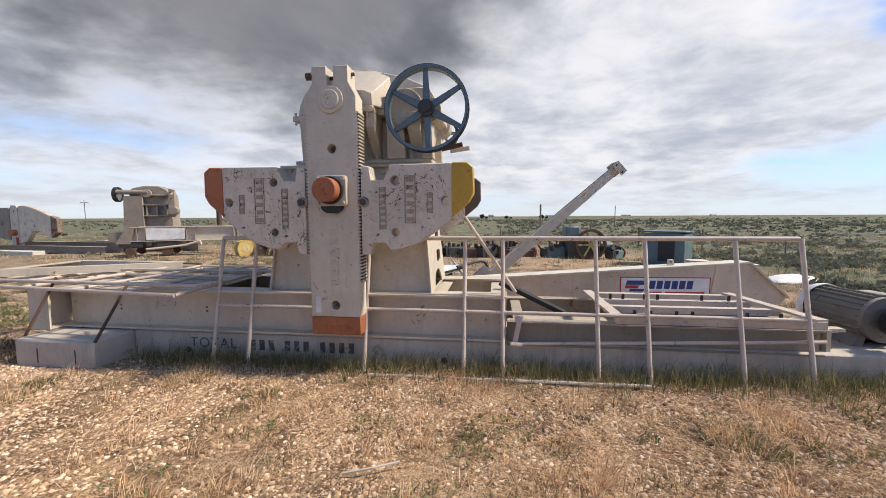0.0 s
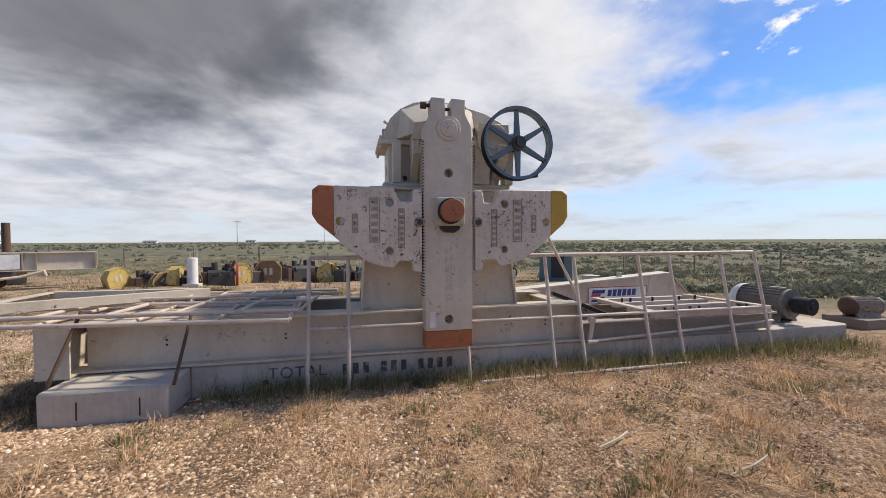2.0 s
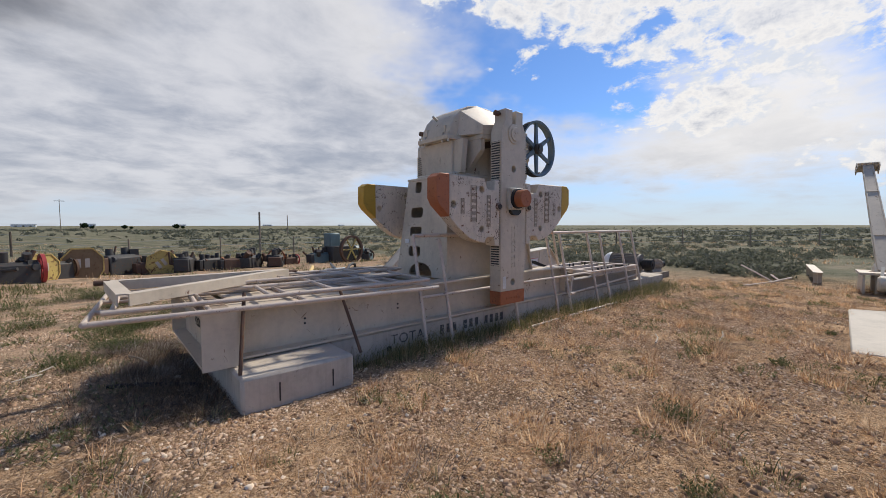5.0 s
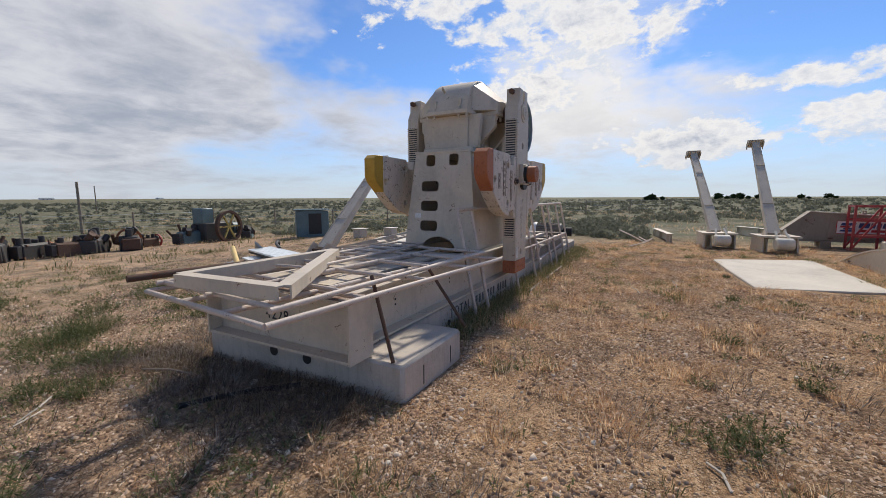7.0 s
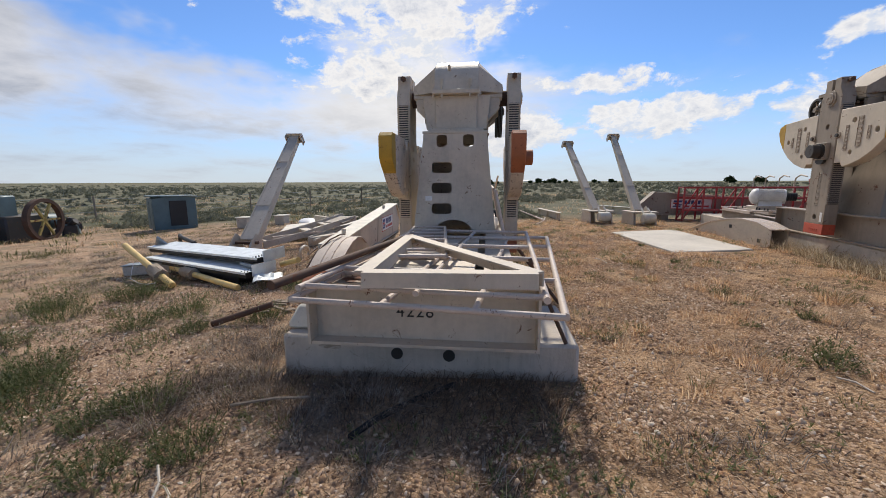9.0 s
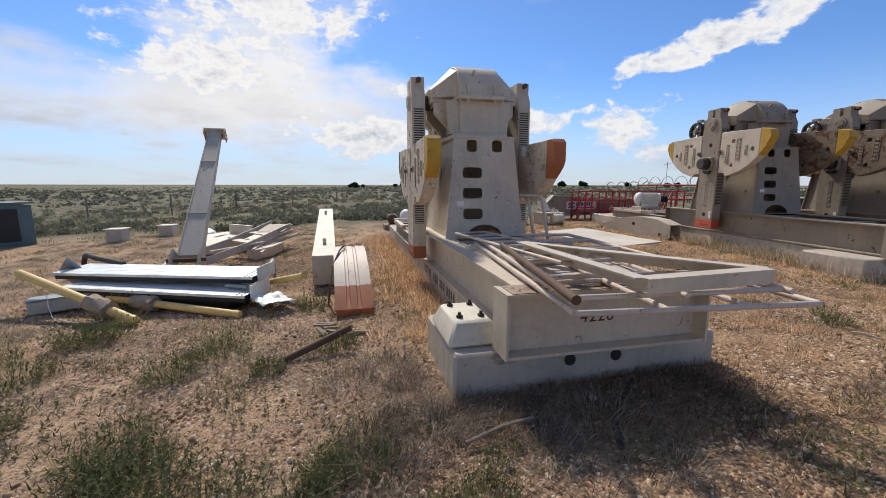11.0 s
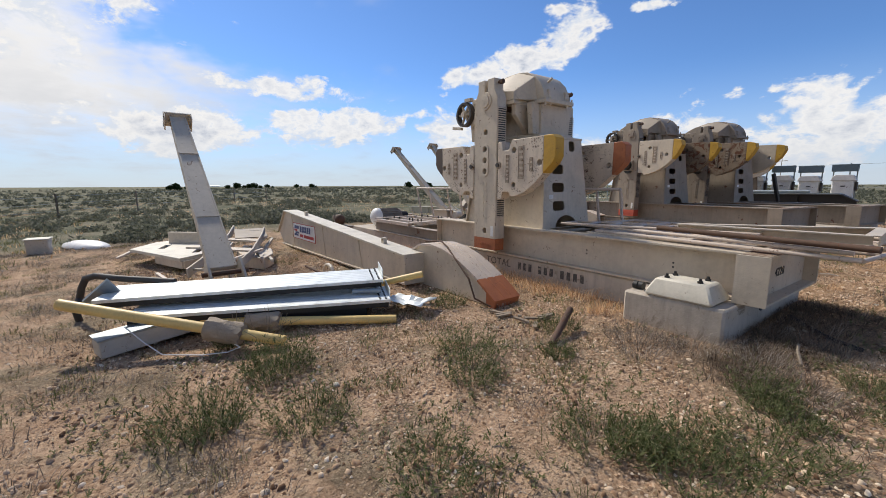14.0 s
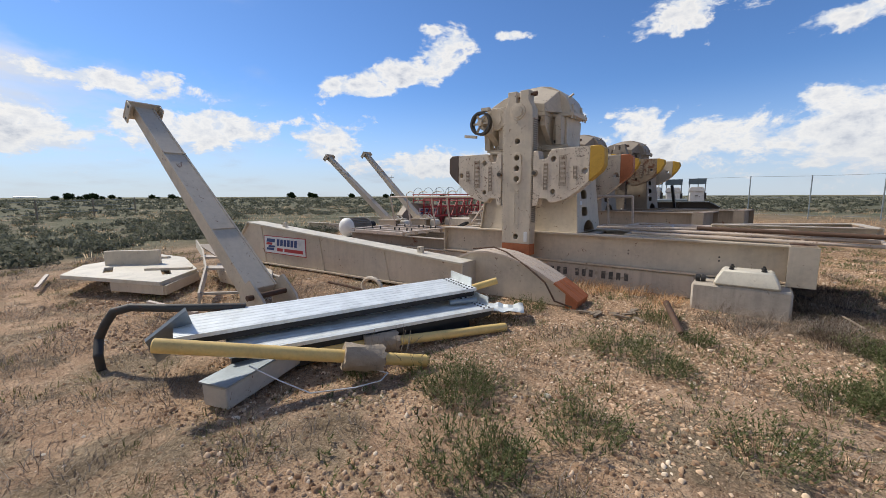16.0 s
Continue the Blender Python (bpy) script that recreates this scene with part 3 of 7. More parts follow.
def chips(x, y, size, label):
    """Flat worn stones: an uneven five-sided slab each, tilted a little."""
    n = len(x)
    s = size * rng.uniform(0.45, 1.15, n) ** 1.6
    a = rng.uniform(0, 2 * math.pi, (n, 1)) + np.arange(5) * 2 * math.pi / 5 + rng.normal(0, 0.22, (n, 5))
    r = rng.uniform(0.65, 1.2, (n, 5)) * s[:, None]
    long = rng.uniform(0.55, 1.0, (n, 1))
    turn = rng.uniform(0, math.pi, (n, 1))
    px, py = np.cos(a) * r, np.sin(a) * r * long
    px, py = px * np.cos(turn) - py * np.sin(turn), px * np.sin(turn) + py * np.cos(turn)
    z0 = land(x, y)[:, None]
    tilt = rng.normal(0, 0.22, (n, 2))
    h = s[:, None] * rng.uniform(0.30, 0.62, (n, 1))
    top = np.stack((x[:, None] + px * 0.72, y[:, None] + py * 0.72, z0 + h + px * tilt[:, :1] + py * tilt[:, 1:]), -1)
    low = np.stack((x[:, None] + px, y[:, None] + py, np.broadcast_to(z0 - 0.004, px.shape)), -1)
    co = np.concatenate((top, low), 1).reshape(-1, 3)
    f = [(0, 1, 2), (0, 2, 3), (0, 3, 4)]
    for i in range(5):
        j = (i + 1) % 5
        f += [(i, 5 + i, 5 + j), (i, 5 + j, j)]
    f = (np.arange(n)[:, None, None] * 10 + np.array(f)[None]).reshape(-1, 3)
    me = bpy.data.meshes.new("stones")
    fill_mesh(me, co, f)
    me.materials.append(GRAVEL)
    tagged(new("stones", me), label, "stones", kind="stuff")


def round_unit(x, y, reach):
    """Which points lie within reach of the first unit's foundation."""
    dx = np.maximum(np.maximum(-3.7 - x, x - 6.2), 0)
    dy = np.maximum(np.abs(y) - 0.7, 0)
    return np.hypot(dx, dy) < reach


def make_grass():
    # dry grass on the open side
    x, y = scatter(15000, -10.5, 9.0, -9.5, -0.75, 1, 1.0, 1.0)
    k = (x > -3.8) | (y < -3.0 + 3.5 * patches(x, y, 56, 1.6))
    k &= patches(x, y, 57, 1.3) > np.clip(0.42 - 0.09 * (x + 1.0), 0.22, 0.72)
    x, y = x[k], y[k]
    blades("dry_grass", x, y, 34, 0.15, 0.10, 0.0044, 1.0, STRAW, "straw-coloured dry grass in tufts")
    x, y = scatter(10000, -10.5, 8.0, -9.0, 1.2, 0, 2.0, 0.0)
    k = round_unit(x, y, 6.0) & (y < -0.6 + 1.6 * patches(x, y, 55, 1.3) * (x < -3.8)) & (patches(x, y, 57, 1.3) > np.clip(0.20 - 0.09 * (x + 1.0), 0.0, 0.55))
    blades("straw_litter", x[k], y[k], 7, 0.06, 0.16, 0.0045, 3.2, STRAW, "loose flattened straw litter")
    x, y = scatter(900, -10.5, 8.0, -9.0, -1.0, 31, 1.2, 0.8)
    blades("weeds", x, y, 34, 0.11, 0.15, 0.006, 0.7, GREY_GRASS, "small grey-green weeds in dry grass", "weeds")
    x, y = scatter(1300, -10.0, 8.0, -7.5, -1.0, 37, 1.0, 0.98)
    sprigs("green_weeds", x, y, 26, 0.10, 0.17, GREEN, "low grey-green weeds among straw")
    # patchy weeds on the other side
    x, y = scatter(4200, -12.0, 9.0, 0.75, 12.0, 3, 1.5, 0.90)
    blades("weeds", x, y, 30, 0.10, 0.14, 0.0058, 0.75, GREY_GRASS, "grey-green weeds in loose patches", "weeds")
    x, y = scatter(6800, -13.0, -0.5, -4.2, 10.5, 4, 1.1, 0.96)
    k = (y > 0.8) | (x < -4.2)
    x, y = x[k], y[k]
    sprigs("green_weeds", x, y, 13, 0.09, 0.19, GREEN, "low green weeds in thick patches", "weeds")
    x, y = scatter(480, -11.0, -0.5, -3.6, 9.0, 17, 1.6, 0.98)
    k = (y > 1.9) | ((x < -5.2) & (y > -0.6))
    x = np.concatenate((x[k], [-4.26, -2.69, -4.12, -2.46, -4.32, -2.16, -4.2, -2.31, -2.05, -3.97, -3.4, -2.9, -4.46, -4.65, -4.86]))
    y = np.concatenate((y[k], [2.06, 3.44, 3.03, 4.7, 3.19, 5.24, 1.91, 3.16, 5.3, 3.18, 4.3, 2.6, 2.17, 1.28, 1.67]))
    sprigs("green_shrubs", x, y, 170, 0.29, 0.24, SHRUB, "bushy green weeds standing higher", "weeds")
    x, y = np.array([-3.04, -2.06, -3.27, 2.95, -1.2, 0.8]), np.array([-3.42, -3.94, -3.28, -4.0, -3.5, -3.8])
    sprigs("green_plants", x, y, 60, 0.17, 0.10, SHRUB, "small fresh green plants in the straw", "weeds")
    x, y = scatter(11000, -12.0, 8.0, 0.75, 11.0, 2, 1.0, 0.85)
    blades("dry_grass", x, y, 12, 0.07, 0.13, 0.0045, 1.7, GREY_STRAW, "thin dry grass between gravel")
    # taller grass against the foundation
    n = 750
    x, y = rng.uniform(-2.5, 6.2, n), -0.72 - np.abs(rng.normal(0, 0.17, n))
    blades("tall_grass", x, y, 10, 0.25, 0.07, 0.005, 0.6, GREY_GRASS, "taller grey-green grass along the foundation")
    n = 420
    x, y = rng.uniform(-2.5, 6.0, n), 0.75 + np.abs(rng.normal(0, 0.35, n))
    blades("dry_grass", x, y, 20, 0.19, 0.10, 0.005, 0.9, STRAW, "reddish dry grass along the foundation")
    n = 420
    x, y = rng.uniform(-2.0, 6.5, n), -6.55 - np.abs(rng.normal(0, 0.22, n))
    y = y - 0.13 * (x - 1.9)
    blades("tall_grass", x, y, 14, 0.30, 0.12, 0.006, 0.9, GREY_STRAW, "tall dry grass in front of the second unit")
    x, y = scatter(2500, -9.5, -1.0, -4.8, 7.5, 9, 1.3, 0.95)
    k = (y > -1.3) | (x < -2.0)
    x, y = x[k], y[k]
    blades("dead_brush", x, y, 34, 0.11, 0.17, 0.0042, 1.3, DEAD, "grey dead brush on the ground", "brush")
    x, y = scatter(3800, -1.2, 10.0, 2.8, 9.5, 61, 1.4, 0.6)
    blades("dead_brush", x, y, 22, 0.10, 0.19, 0.0042, 1.4, DEAD, "soft grey-brown dead brush round the pile", "brush")
    # brush at the end block, coloured dark to deepen the shade there
    n = 170
    x, y = -3.72 - np.abs(rng.normal(0, 0.40, n)), rng.uniform(-1.0, 1.9, n)
    blades("dead_brush", x, y, 40, 0.12, 0.16, 0.0042, 1.2, SHADED_BRUSH, "dead brush against the end block, darkened in colour for shade", "brush")
    # flat litter whose dark colour paints shaded earth round the block
    n = 220
    x, y = rng.uniform(-5.8, -3.6, n), rng.uniform(-1.2, 2.2, n)
    k = patches(x, y, 71, 0.9) > 0.45
    blades("shaded_litter", x[k], y[k], 44, 0.035, 0.22, 0.006, 4.0, SHADED_BRUSH, "matted plant litter, darkened in colour for the shade on the ground", "litter")
    x = np.array([-4.05, -3.95, -3.56, -3.31, -3.85, -4.18, -4.37, -3.3, -3.05, -4.4, -4.7])
    y = np.array([1.42, 1.25, 1.51, 1.49, 0.47, 0.34, 1.74, 1.93, 1.65, 0.75, 0.15])
    blades("brush_mounds", x, y, 260, 0.19, 0.22, 0.0036, 1.3, DEAD, "springy mounds of grey-brown dead brush", "brush")
    # further off
    x, y = scatter(14000, -45, 45, -45, 45, 5, 5.0, 0.55)
    k = np.hypot(x, y) > 10.5
    blades("distant_grass", x[k], y[k], 9, 0.20, 0.35, 0.016, 0.9, STRAW, "dry grass further off")
    x, y = scatter(5200, -34, 30, 8, 34, 6, 4.0, 0.7)
    k = np.hypot(x, y) > 10.5
    blades("distant_weeds", x[k], y[k], 16, 0.22, 0.35, 0.018, 0.8, GREY_GRASS, "grey-green weeds across the yard", "weeds")
    # gravel
    n = 230000
    x, y = rng.uniform(-7.4, 4.8, n), rng.uniform(-4.4, 4.4, n)
    k = clear_of(x, y) & round_unit(x, y, 3.6) & (patches(x, y, 21, 1.6) > 0.42 * rng.uniform(0.2, 1.6, n))
    pebbles(x[k], y[k], 0.019, "loose tan gravel round the foundation")
    n = 70000
    x, y = rng.uniform(-10.5, 7.5, n), rng.uniform(-9.0, 10.0, n)
    k = clear_of(x, y) & ~round_unit(x, y, 3.4) & round_unit(x, y, 6.3) & (patches(x, y, 21, 1.6) > 0.50 * rng.uniform(0.2, 1.6, n))
    pebbles(x[k], y[k], 0.021, "loose tan and grey gravel")
    n = 110000
    x, y = rng.uniform(-7.8, 5.5, n), rng.uniform(-5.4, 6.6, n)
    k = clear_of(x, y) & round_unit(x, y, 5.6) & (patches(x, y, 22, 1.2) > 0.80 * rng.uniform(0.3, 1.6, n))
    chips(x[k], y[k], 0.023, "flat tan stones lying in patches")


def make_sage():
    n = 60000
    r = 9 + 300 * rng.uniform(0, 1, n) ** 1.8
    a = rng.uniform(0, 2 * math.pi, n)
    x, y = r * np.cos(a), r * np.sin(a)
    yard = (x < 10.8 + 1.5 * np.sin(y * 0.7)) & (y > -34) & (y < 30)
    yard |= (y < -2.5) & (x < 21) & (y > -34)
    k = ~yard & (patches(x, y, 12, 9) > 0.30 * rng.uniform(0.2, 1.8, n))
    k &= ~((y > 0) & (x < 2) & (r < 150) & (rng.uniform(0, 1, n) > 0.12))      # open field on this side
    x, y, r = x[k], y[k], r[k]
    near = r < 55
    keep = near | (rng.uniform(0, 1, len(x)) < 0.75)
    x, y, r = x[keep][:12500], y[keep][:12500], r[keep][:12500]
    parts = []
    for pick, per, leaf in ((r < 42, 70, 0.085), (r >= 42, 18, 0.19)):
        bx, by, br = x[pick], y[pick], r[pick]
        m = len(bx)
        size = rng.uniform(0.20, 0.52, m) * np.clip(br / 60, 0.8, 1.6)
        cx, cy, s = np.repeat(bx, per), np.repeat(by, per), np.repeat(size, per)
        u = rng.normal(0, 1, (m * per, 3))
        u /= np.linalg.norm(u, axis=1)[:, None]
        rad = rng.uniform(0.45, 1.0, m * per) * s * (1 + 0.25 * np.sin(u[:, 0] * 7 + cx * 3) * np.cos(u[:, 1] * 6 + cy * 5))
        c = np.stack((cx + u[:, 0] * rad, cy + u[:, 1] * rad, land(cx, cy) + np.abs(u[:, 2]) * rad * 0.8), -1)
        t = rng.normal(0, 1, (m * per, 2, 3)) * (s * leaf)[:, None, None]
        parts.append(np.stack((c - t[:, 0], c + t[:, 1], c + t[:, 0], c - t[:, 1]), 1).reshape(-1, 3))
    co = np.concatenate(parts)
    f = np.arange(len(co)).reshape(-1, 4)
    me = bpy.data.meshes.new("sagebrush")
    fill_mesh(me, co, f)
    me.materials.append(SAGE)
    tagged(new("sagebrush", me), "grey-green sagebrush covering the plain", "sagebrush", kind="stuff")


make_grass()
make_sage()

# ---------------------------------------------------------------- pumping units
Z0, Z1 = 0.31, 0.79                                     # under and over the skid


def crank_outline():
    return [(-0.265, 0.59), (-0.265, 2.82), (-0.19, 2.96), (-0.19, 3.12), (-0.035, 3.12), (-0.035, 2.93), (0.035, 2.93), (0.035, 3.12),
            (0.19, 3.12), (0.19, 2.96), (0.265, 2.82), (0.265, 0.59)]


WEIGHT = [(-0.297, 2.13), (-0.385, 2.13), (-0.405, 1.995), (-0.53, 1.995), (-0.60, 2.14), (-1.36, 2.15), (-1.425, 2.10), (-1.43, 1.85), (-1.38, 1.765),
          (-1.24, 1.645), (-1.06, 1.485), (-0.88, 1.36), (-0.74, 1.31), (-0.60, 1.285), (-0.54, 1.36), (-0.41, 1.36), (-0.385, 1.245), (-0.297, 1.235)]


BIG_WEIGHT = [(-0.297, 2.56), (-0.42, 2.56), (-1.36, 2.53), (-1.52, 2.48), (-1.55, 2.36), (-1.46, 2.17), (-1.30, 1.98), (-1.10, 1.82), (-0.88, 1.70), (-0.64, 1.625), (-0.50, 1.60),
              (-0.45, 1.67), (-0.297, 1.67)]


def clip_left(poly, xc, keep_left):
    """The part of an outline on one side of x = xc."""
    out = []
    n = len(poly)
    for i in range(n):
        a, b = poly[i], poly[(i + 1) % n]
        ina, inb = (a[0] <= xc) == keep_left, (b[0] <= xc) == keep_left
        if ina:
            out.append(a)
        if ina != inb:
            k = (xc - a[0]) / (b[0] - a[0])
            out.append((xc, a[1] + k * (b[1] - a[1])))
    return out


def raised_bars(bm, x0, z0, x1, z1, n, y, out, rows=False):
    """Raised cast marks: a thin border with n bars in it."""
    w = 0.008
    for a, b, c, d in ((x0, z0, x1, z0 + w), (x0, z1 - w, x1, z1), (x0, z0, x0 + w, z1), (x1 - w, z0, x1, z1)):
        box(bm, ((a + c) / 2, y + out * 0.003, (b + d) / 2), (c - a, 0.010, d - b))
    for i in range(n):
        zc = z0 + (z1 - z0) * (i + 0.5) / n
        h = (z1 - z0) / n * 0.55
        box(bm, ((x0 + x1) / 2, y + out * 0.003, zc), ((x1 - x0) * 0.62, 0.012, h))


def crank_side(unit, s, tip_minus, tip_plus, bottom, face, hub, big=False):
    """One crank with its two counterweights, on the side s (-1 or 1) of the gear reducer."""
    yo, yi = s * 0.94, s * 0.74                          # outer and inner face
    holes = [ring((0, 2.31), 0.047, 16), ring((0, 0.71), 0.047, 16)]
    if not hub:
        holes += [ring((0, z), 0.047, 16) for z in (2.04, 1.865, 1.69)]
    bm = bmesh.new()
    prism(bm, crank_outline(), yi, yo, "y", holes)
    crank = part("crank", bm, PAINT, unit, "beige steel crank arm with toothed edges", bevel=0.006)
    bm = bmesh.new()
    prism(bm, [(-0.265, 0.40), (0.265, 0.40), (0.265, 0.588), (-0.265, 0.588)], yi, yo, "y")
    part("crank_tip", bm, bottom, crank, "painted lower end of the crank", bevel=0.006)
    bm = bmesh.new()
    for i in range(5):                                   # cast marks on the painted end
        box(bm, (-0.12 + i * 0.055, yo + s * 0.003, 0.485), (0.03, 0.008, 0.03))
    part("cast_mark", bm, bottom, crank, kind="stuff")
    bm = bmesh.new()                                     # shaft end in its bore
    tube(bm, (0, yo - s * 0.01, 2.79), (0, yo + s * 0.018, 2.79), 0.135, 28)
    tube(bm, (0, yo, 2.79), (0, yo + s * 0.035, 2.79), 0.095, 24)
    for a in (0.5, 2.6, 4.2):
        tube(bm, (0.045 * math.cos(a), yo, 2.79 + 0.045 * math.sin(a)), (0.045 * math.cos(a), yo + s * 0.042, 2.79 + 0.045 * math.sin(a)), 0.012, 8)
    part("shaft_end", bm, PAINT, crank, bevel=0.004)
    bm = bmesh.new()
    tube(bm, (-0.27, (yo + yi) / 2, 3.06), (-0.10, (yo + yi) / 2, 3.06), 0.022, 8)
    tube(bm, (0.10, (yo + yi) / 2, 3.06), (0.22, (yo + yi) / 2, 3.06), 0.018, 8)
    tube(bm, (-0.29, (yo + yi) / 2, 3.06), (-0.23, (yo + yi) / 2, 3.06), 0.04, 6)
    tube(bm, (-0.05, (yo + yi) / 2, 3.03), (0.05, (yo + yi) / 2, 3.03), 0.02, 8)
    part("clamp_bolt", bm, RUST, crank, kind="stuff")
    for e in (-1, 1):                                    # toothed racks
        bm = bmesh.new()
        pts, z = [(e * 0.262, 0.95)], 0.95
        while z < 2.68:
            pts += [(e * 0.262, z), (e * 0.287, z + 0.007), (e * 0.287, z + 0.019), (e * 0.262, z + 0.026)]
            z += 0.034
        pts.append((e * 0.258, z))
        pts.append((e * 0.258, 0.95))
        prism(bm, pts[1:], yi + s * 0.02, yo - s * 0.003, "y")
        part("rack", bm, PAINT, crank, "row of square gear teeth", smooth=None)
        bm = bmesh.new()
        prism(bm, [(e * 0.260, 0.95), (e * 0.281, 0.95), (e * 0.281, z - 0.01), (e * 0.260, z - 0.01)], yi + s * 0.03, yo - s * 0.03, "y")
        part("rack_root", bm, GREASE, crank, "dark greasy root of the teeth")
    bm = bmesh.new()                                     # rivets along the edges
    for z in np.arange(0.75, 2.8, 0.17):
        for e in (-1, 1):
            tube(bm, (e * 0.235, yo - s * 0.002, z), (e * 0.235, yo + s * 0.007, z), 0.011, 8)
    part("rivet_row", bm, PAINT, crank, kind="stuff")
    bm = bmesh.new()                                     # cast maker's mark
    for i in range(6):
        z = 0.93 + i * 0.105
        box(bm, (0.0, yo + s * 0.003, z), (0.085, 0.012, 0.016))
        box(bm, (0.033, yo + s * 0.003, z + 0.03), (0.018, 0.012, 0.06))
        box(bm, (-0.02, yo + s * 0.003, z + 0.035), (0.05, 0.012, 0.014))
    part("cast_mark", bm, PAINT, crank, bevel=0.002, kind="stuff")
    bm = bmesh.new()
    prism(bm, [(-0.215, 0.63), (-0.155, 0.63), (-0.155, 0.80), (-0.215, 0.80)], yo + s * 0.001, yo + s * 0.004, "y")
    part("sticker", bm, WHITE, crank, "small white paper sticker")
    if hub:                                              # crank pin bearing
        bm = bmesh.new()
        prism(bm, rounded(-0.155, 1.735, 0.165, 2.04, 0.03), yo, yo + s * 0.06, "y")
        flange = part("pin_flange", bm, PAINT, crank, "square beige bearing flange", bevel=0.006)
        bm = bmesh.new()
        tube(bm, (0, yo + s * 0.05, 1.89), (0, yo + s * 0.10, 1.89), 0.138, 28)
        # black plate below the flange paints the shade under the hub
        prism(bm, [(-0.10, 1.70), (-0.05, 1.665), (0.05, 1.66), (0.11, 1.70), (0.13, 1.80), (-0.13, 1.80)], yo + s * 0.001, yo + s * 0.05, "y")
        part("seal", bm, BLACK, flange, "black greasy seal with painted shade below the flange")
        bm = bmesh.new()
        tube(bm, (0, yo + s * 0.10, 1.89), (0, yo + s * 0.225, 1.89), 0.12, 32)
        for a, r in ((0.4, 0.0), (2.2, 0.05), (4.0, 0.05)):
            tube(bm, (r * math.cos(a), yo + s * 0.22, 1.89 + r * math.sin(a)), (r * math.cos(a), yo + s * 0.232, 1.89 + r * math.sin(a)), 0.012, 8)
        part("bearing_cap", bm, GREASE if big else bottom, flange, "" if big else "round orange painted bearing cap", bevel=0.012)
        bm = bmesh.new()
        for dx in (-0.125, 0.135):
            for z in (1.765, 2.01):
                tube(bm, (dx, yo + s * 0.06, z), (dx, yo + s * 0.085, z), 0.02, 6)
        part("flange_bolting", bm, PAINT, flange, kind="stuff")
    else:
        bm = bmesh.new()
        prism(bm, rounded(-0.085, 1.60, 0.085, 2.13, 0.084, 6), yo + s * 0.0005, yo + s * 0.016, "y", [ring((0, z), 0.050, 16) for z in (2.04, 1.865, 1.69)])
        part("pin_boss", bm, PAINT, crank, bevel=0.004)
    for e, tip in ((-1, tip_minus), (1, tip_plus)):      # counterweights
        wi = yi + s * 0.02
        up = 0.36 if big else 0.0                        # the larger castings sit higher
        edge = -1.31 if big else -1.215
        body = clip_left(BIG_WEIGHT if big else WEIGHT, edge, False)
        end = clip_left(BIG_WEIGHT if big else WEIGHT, edge, True)
        hl = [ring((-0.645, 1.985 + up), 0.045, 14), ring((-0.645, 1.47 + up), 0.04, 14), ring((-1.15, 1.78 + up), 0.045, 14)]
        if e == 1:
            body, end, hl = [(-x, z) for x, z in body], [(-x, z) for x, z in end], [[(-x, z) for x, z in h] for h in hl]
        bm = bmesh.new()
        prism(bm, body, wi, yo, "y", hl)
        w = part("counterweight", bm, face, unit, "cast iron counterweight with scraped beige paint", bevel=0.008)
        bm = bmesh.new()
        prism(bm, end, wi, yo, "y")
        part("weight_tip", bm, tip, w, "painted end of the counterweight", bevel=0.008)
        bm = bmesh.new()
        raised_bars(bm, e * 0.80 - 0.055, 1.56 + up, e * 0.80 + 0.055, 2.03 + up, 6, yo, s)
        raised_bars(bm, e * 0.52 - 0.035, 1.50 + up, e * 0.52 + 0.035, 1.92 + up, 7, yo, s)
        raised_bars(bm, e * 1.00 - 0.03, 1.66 + up, e * 1.00 + 0.03, 1.86 + up, 3, yo, s)
        part("cast_mark", bm, CAST, w, kind="stuff")
        bm = bmesh.new()
        tube(bm, (e * 0.325, yo, 1.775 + up), (e * 0.325, yo + s * 0.02, 1.775 + up), 0.055, 20)
        part("clamp_washer", bm, CAST, w)
        bm = bmesh.new()
        tube(bm, (e * 0.325, yo, 1.775 + up), (e * 0.325, yo + s * 0.045, 1.775 + up), 0.034, 6)
        part("clamp_nut", bm, GREASE, w)


